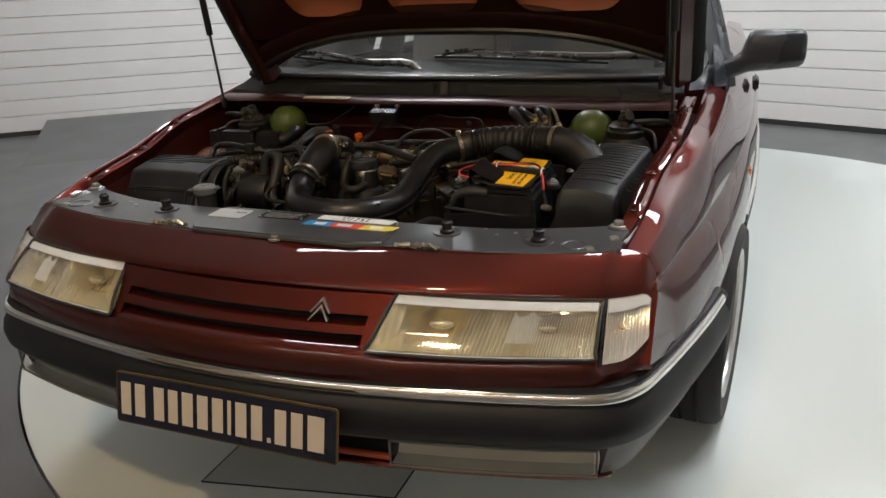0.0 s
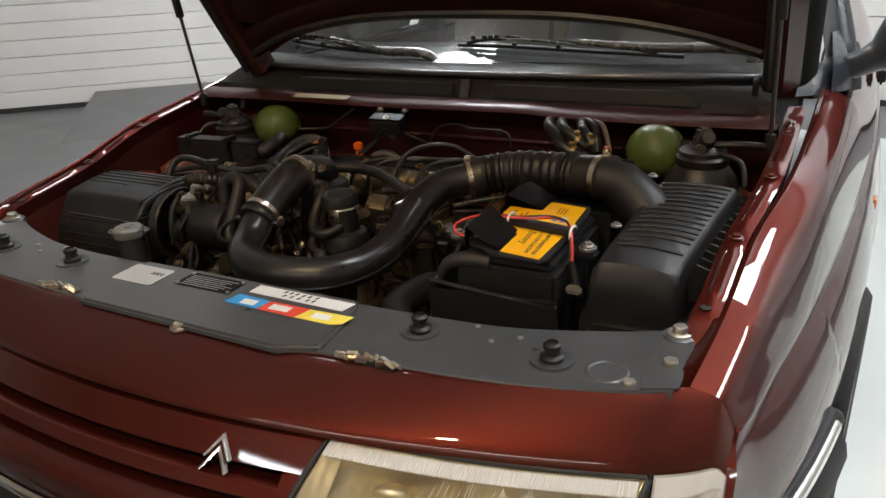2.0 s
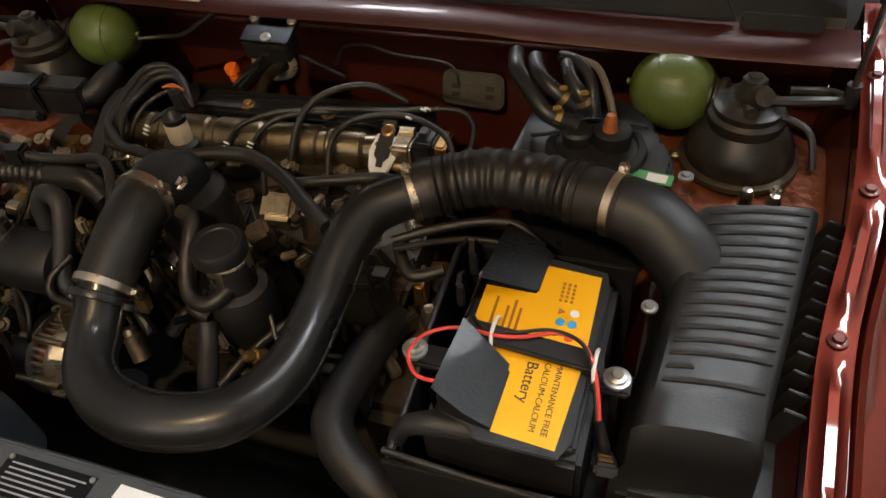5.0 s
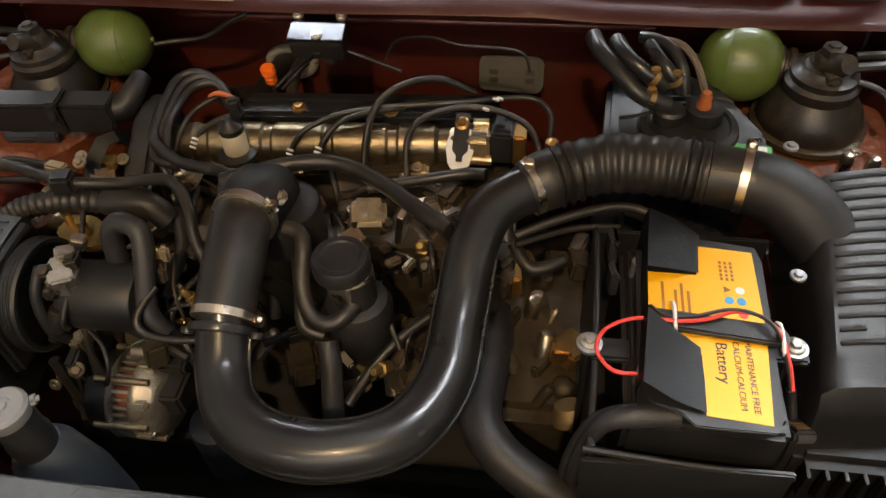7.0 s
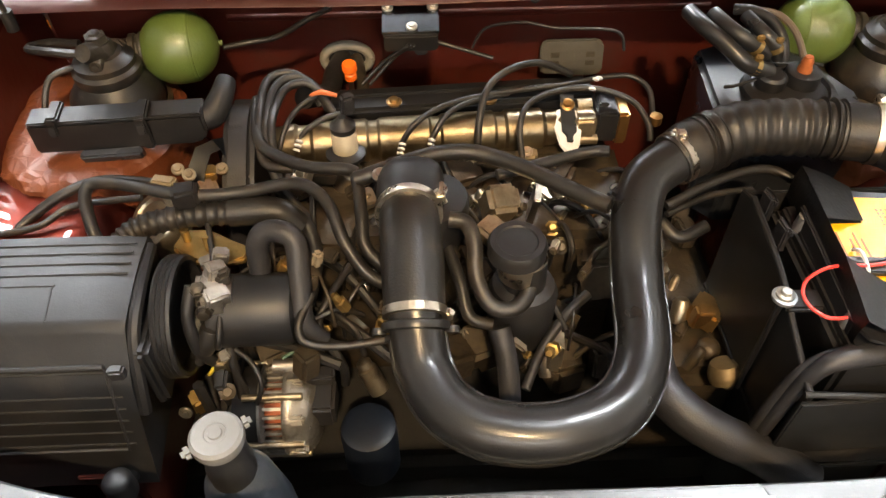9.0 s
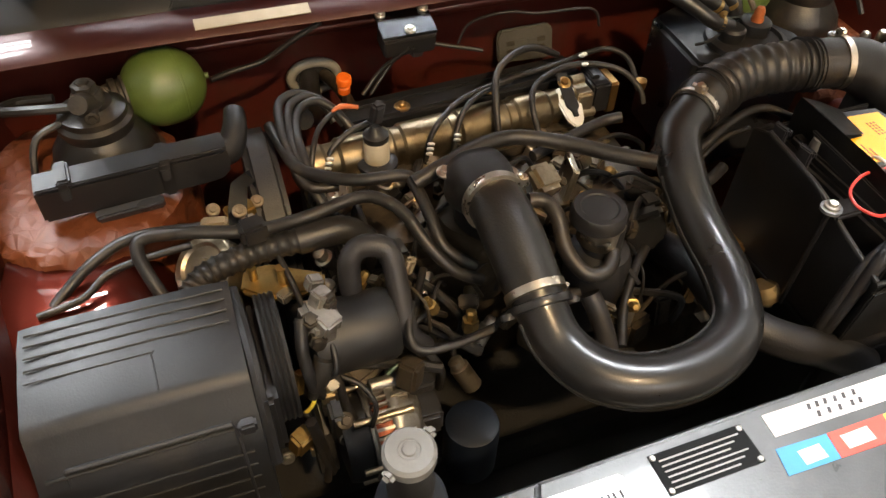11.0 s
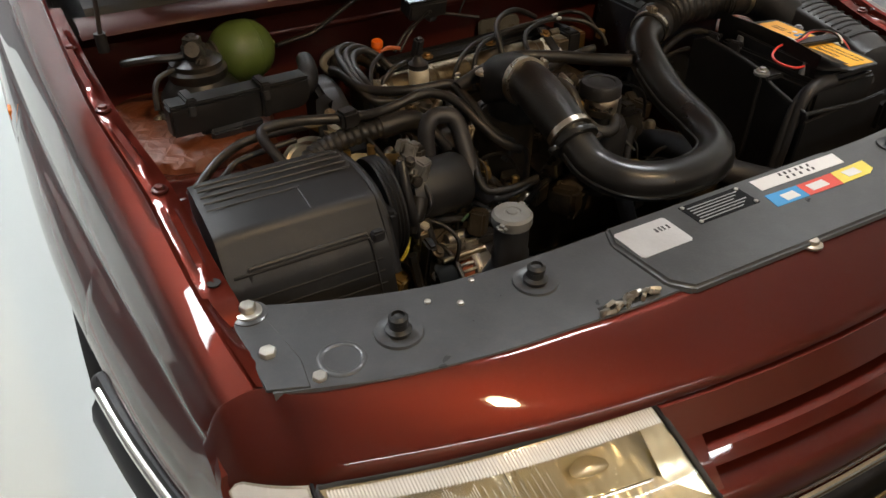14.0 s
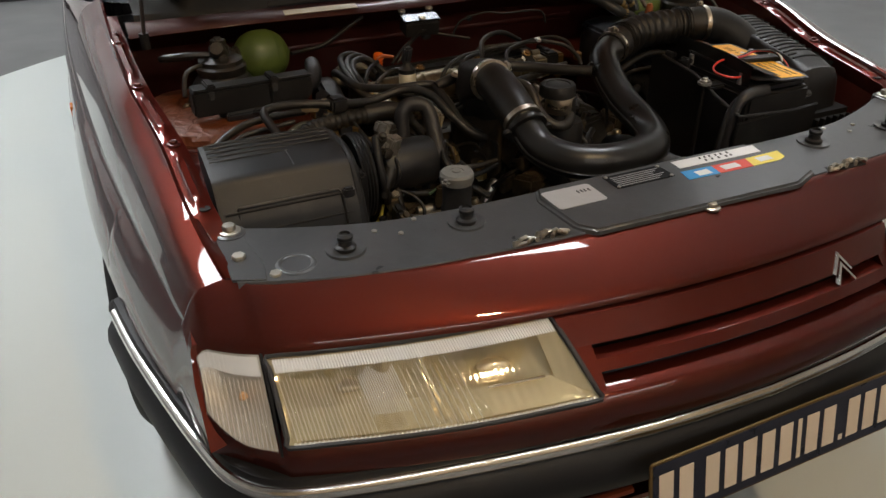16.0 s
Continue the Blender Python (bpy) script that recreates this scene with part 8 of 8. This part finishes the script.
rnd = random.Random(29)
for k in range(70):
    x, y = rnd.uniform(-0.36, -0.14), rnd.uniform(0.56, 0.80)
    if k >= 40:
        x, y = rnd.uniform(-0.06, 0.15), rnd.uniform(0.50, 0.78)
    z = 0.665 + 0.06 * (y - 0.5) / 0.3 + rnd.uniform(-0.035, 0.03)
    o = fresh()
    ax = Vector((rnd.uniform(-0.6, 0.6), rnd.uniform(-0.9, 0.2), 0.8)).to_track_quat("Z", "Y").to_matrix().to_4x4()
    r = rnd.uniform(0.004, 0.010)
    if k % 3 == 0:
        box(o, (x, y, z), (rnd.uniform(0.012, 0.034), rnd.uniform(0.010, 0.024), rnd.uniform(0.010, 0.026)), 0.003, (rnd.uniform(-30, 30), rnd.uniform(-30, 30), rnd.uniform(0, 180)))
    elif k % 3 == 1:
        lathe(o, [(r * 1.5, -0.02), (r * 1.5, 0.0), (r, 0.001), (r, 0.014), (r * 0.6, 0.017)], Matrix.Translation((x, y, z)) @ ax, 6 if k % 2 else 14)
    else:
        d = Vector((rnd.uniform(-0.06, 0.06), rnd.uniform(-0.06, 0.06), rnd.uniform(-0.02, 0.02)))
        q = Vector((x, y, z))
        tube(o, [q - d + Vector((0, 0, -0.03)), q - d * 0.5, q + Vector((0, 0, 0.012)), q + d, q + d * 1.2 + Vector((0, 0, -0.05))], rnd.uniform(0.0022, 0.005), 8, 5)
    part(("fitting", "union_nut", "thin_lead")[k % 3], o, (ALU, GOLD if k % 2 else STEEL, RUBBER)[k % 3] if rnd.random() < 0.7 else GRIME, eng)
# firewall fittings
fit = thing("control_module", "small bright metal box on a bracket at the firewall", "control box", (-0.12, 1.0, 0.85))
o = fresh()
box(o, (-0.120, 0.990, 0.866), (0.088, 0.055, 0.006), 0.001, (14, 0, 0))
part("cover_plate", o, MODULE, fit)
o = fresh()
box(o, (-0.120, 0.985, 0.845), (0.084, 0.045, 0.034), 0.003, (14, 0, 0))
part("case", o, BLACK, fit)
for x, y, z in ((-0.155, 1.010, 0.877), (-0.085, 1.010, 0.877), (-0.118, 0.972, 0.866)):
    bolt(fit, (x, y, z), 0.0055, (0, -0.24, 0.97), BOLT)
o = fresh()
box(o, (-0.105, 0.982, 0.822), (0.020, 0.018, 0.020), 0.003)
part("connector", o, GREYBLACK, fit)
grom = thing("cable_grommet", "pale grey oval cable grommet in the firewall", "grommet", (-0.245, 1.165, 0.69))
o = fresh()
gm = pose(-0.243, 1.156, 0.692, 78, 0, 0)
loop = [gm @ Vector((0.043 * math.cos(a), 0.026 * math.sin(a), 0)) for a in np.linspace(0, 2 * math.pi, 25)]
tube(o, loop, 0.009, 10, 1)
part("ring", o, mat("pale_grommet_rubber", (0.24, 0.22, 0.18), 0.6, 0, 0.25, dirt=(0.1, 0.08, 0.05), dirt_amount=0.6), grom)
o = fresh()
tube(o, [(-0.25, 1.165, 0.69), (-0.262, 1.10, 0.70), (-0.27, 1.04, 0.70), (-0.30, 0.97, 0.74)], 0.018, 12)
part("cable", o, RUBBER, grom)
o = fresh()
lathe(o, [(0.040, -0.004), (0.040, 0.0)], gm @ Matrix.Diagonal((1.0, 0.6, 1, 1)), 24)
part("web", o, DARK, grom)
o = fresh()
tube(o, [(-0.225, 1.150, 0.695), (-0.215, 1.08, 0.71), (-0.205, 1.02, 0.70)], 0.011, 10)
part("cable", o, GRIME, grom)
vent = thing("firewall_plate", "pale grey plate with two rows of square holes", "cover plate", (0.176, 1.15, 0.69))
o = fresh()
prism(o, [(-0.055, -0.030), (0.045, -0.036), (0.058, -0.026), (0.058, 0.024), (0.046, 0.034), (-0.052, 0.034), (-0.060, 0.024), (-0.060, -0.022)], -0.004, 0.006, pose(0.176, 1.148, 0.688, 76, 0, 0), 0.003)
part("plate", o, mat("dim_grey_vent_plate", (0.085, 0.078, 0.060), 0.6, 0, 0.2, dirt=(0.04, 0.03, 0.02), dirt_amount=0.6), vent)
for i in range(4):
    for j in range(2):
        o = fresh()
        box(o, pose(0.176, 1.148, 0.688, 76, 0, 0) @ Vector((-0.033 + 0.022 * i, 0.006 - 0.016 * j, 0.0062)), (0.017, 0.010, 0.002), 0.0008, (76, 0, 0))
        part("cell", o, bpy.data.materials["dim_grey_vent_plate"] if i % 3 else GRIME, vent)
dip = thing("dipstick", "bright orange dipstick handle", "dipstick", (-0.224, 1.0, 0.70))
o = fresh()
tube(o, [(-0.224, 1.005, 0.65), (-0.223, 1.003, 0.76)], 0.004, 8)
part("tube", o, STEEL, dip)
o = fresh()
lathe(o, [(0.004, -0.004), (0.0105, -0.002), (0.0105, 0.010), (0.006, 0.013), (0.007, 0.016), (0.0125, 0.018), (0.0125, 0.028), (0.010, 0.031), (0.002, 0.032)], pose(-0.223, 1.002, 0.757, 12, 0, 0), 20)
part("handle", o, ORANGE, dip)

# hydraulic fluid reservoir
res = thing("fluid_reservoir", "dark grey hydraulic fluid reservoir with hoses on its lid", "reservoir", (0.43, 0.88, 0.60))
o = fresh()
prism(o, [(0.325, 0.83), (0.36, 0.79), (0.545, 0.80), (0.550, 0.86), (0.50, 0.97), (0.42, 1.02), (0.335, 0.985)], 0.60, 0.805, Matrix(), 0.008)
part("tank", o, mat("slate_black_tank_plastic", (0.018, 0.020, 0.024), 0.30, 0, 0.12, coat=0.2), res)
o = fresh()
lathe(o, [(0.066, 0.80), (0.070, 0.806), (0.068, 0.814), (0.058, 0.818), (0.056, 0.812), (0.030, 0.814), (0.001, 0.816)], Matrix.Translation((0.442, 0.860, 0)), 36)
part("lid", o, BLACK, res)
o = fresh()
lathe(o, [(0.026, 0.812), (0.026, 0.835), (0.022, 0.838)], Matrix.Translation((0.462, 0.872, 0)), 24)
lathe(o, [(0.022, 0.812), (0.022, 0.830), (0.018, 0.834)], Matrix.Translation((0.415, 0.868, 0)), 24)
part("float_cap", o, BLACK, res)
o = fresh()
lathe(o, [(0.010, 0.0), (0.011, 0.010), (0.0085, 0.016), (0.009, 0.022), (0.006, 0.030), (0.002, 0.031)], Matrix.Translation((0.459, 0.868, 0.832)), 16)
part("level_sensor", o, mat("amber_brown_plastic", (0.34, 0.10, 0.03), 0.35, 0, 0.3, 60), res, "amber level sensor")
for i, (pts, r) in enumerate((([(0.304, 0.970, 0.880), (0.316, 0.928, 0.880), (0.342, 0.897, 0.868), (0.371, 0.873, 0.850), (0.412, 0.875, 0.832)], 0.0125), ([(0.336, 0.954, 0.885), (0.352, 0.914, 0.882), (0.379, 0.896, 0.870), (0.408, 0.895, 0.850)], 0.0115), ([(0.383, 0.945, 0.885), (0.396, 0.912, 0.880), (0.413, 0.896, 0.868), (0.427, 0.893, 0.845)], 0.0105), ([(0.371, 0.964, 0.885), (0.394, 0.949, 0.890), (0.416, 0.927, 0.885), (0.428, 0.902, 0.870), (0.434, 0.888, 0.842)], 0.0085))):
    o = fresh()
    tube(o, pts, r, 12, 6)
    hh = part("return_hose", o, GLOSSTUBE, res)
    if i < 3:
        o = fresh()
        a_, b_ = Vector(pts[-2]), Vector(pts[-1])
        lathe(o, [(r, -0.004), (r + 0.0015, -0.004), (r + 0.0015, 0.004), (r, 0.004)], Matrix.Translation(a_.lerp(b_, 0.35)) @ (b_ - a_).to_track_quat("Z", "Y").to_matrix().to_4x4(), 16)
        box(o, a_.lerp(b_, 0.35) + Vector((0, -0.004, r + 0.004)), (0.012, 0.008, 0.012), 0.002, (20, 0, 10))
        part("hose_clip", o, GOLD, hh)
o = fresh()
tube(o, [(0.399, 0.952, 0.890), (0.426, 0.933, 0.892), (0.445, 0.905, 0.880), (0.460, 0.883, 0.850)], 0.0052, 8, 6)
part("thin_pipe", o, mat("tan_rubber_pipe", (0.11, 0.085, 0.062), 0.5), res)
o = fresh()
tube(o, [(0.350, 0.872, 0.81), (0.37, 0.862, 0.822), (0.47, 0.905, 0.824), (0.505, 0.90, 0.824)], 0.0028, 6, 3)
part("wire_clip", o, DARK, res)
o = fresh()
box(o, (0.520, 0.818, 0.8065), (0.060, 0.022, 0.001), 0, (0, 0, -6))
gl = part("green_label", o, GREENL, res, "small green label")
o = fresh()
box(o, (0.530, 0.816, 0.8078), (0.026, 0.016, 0.001), 0, (0, 0, -6))
part("label_box", o, WHITEP, gl)
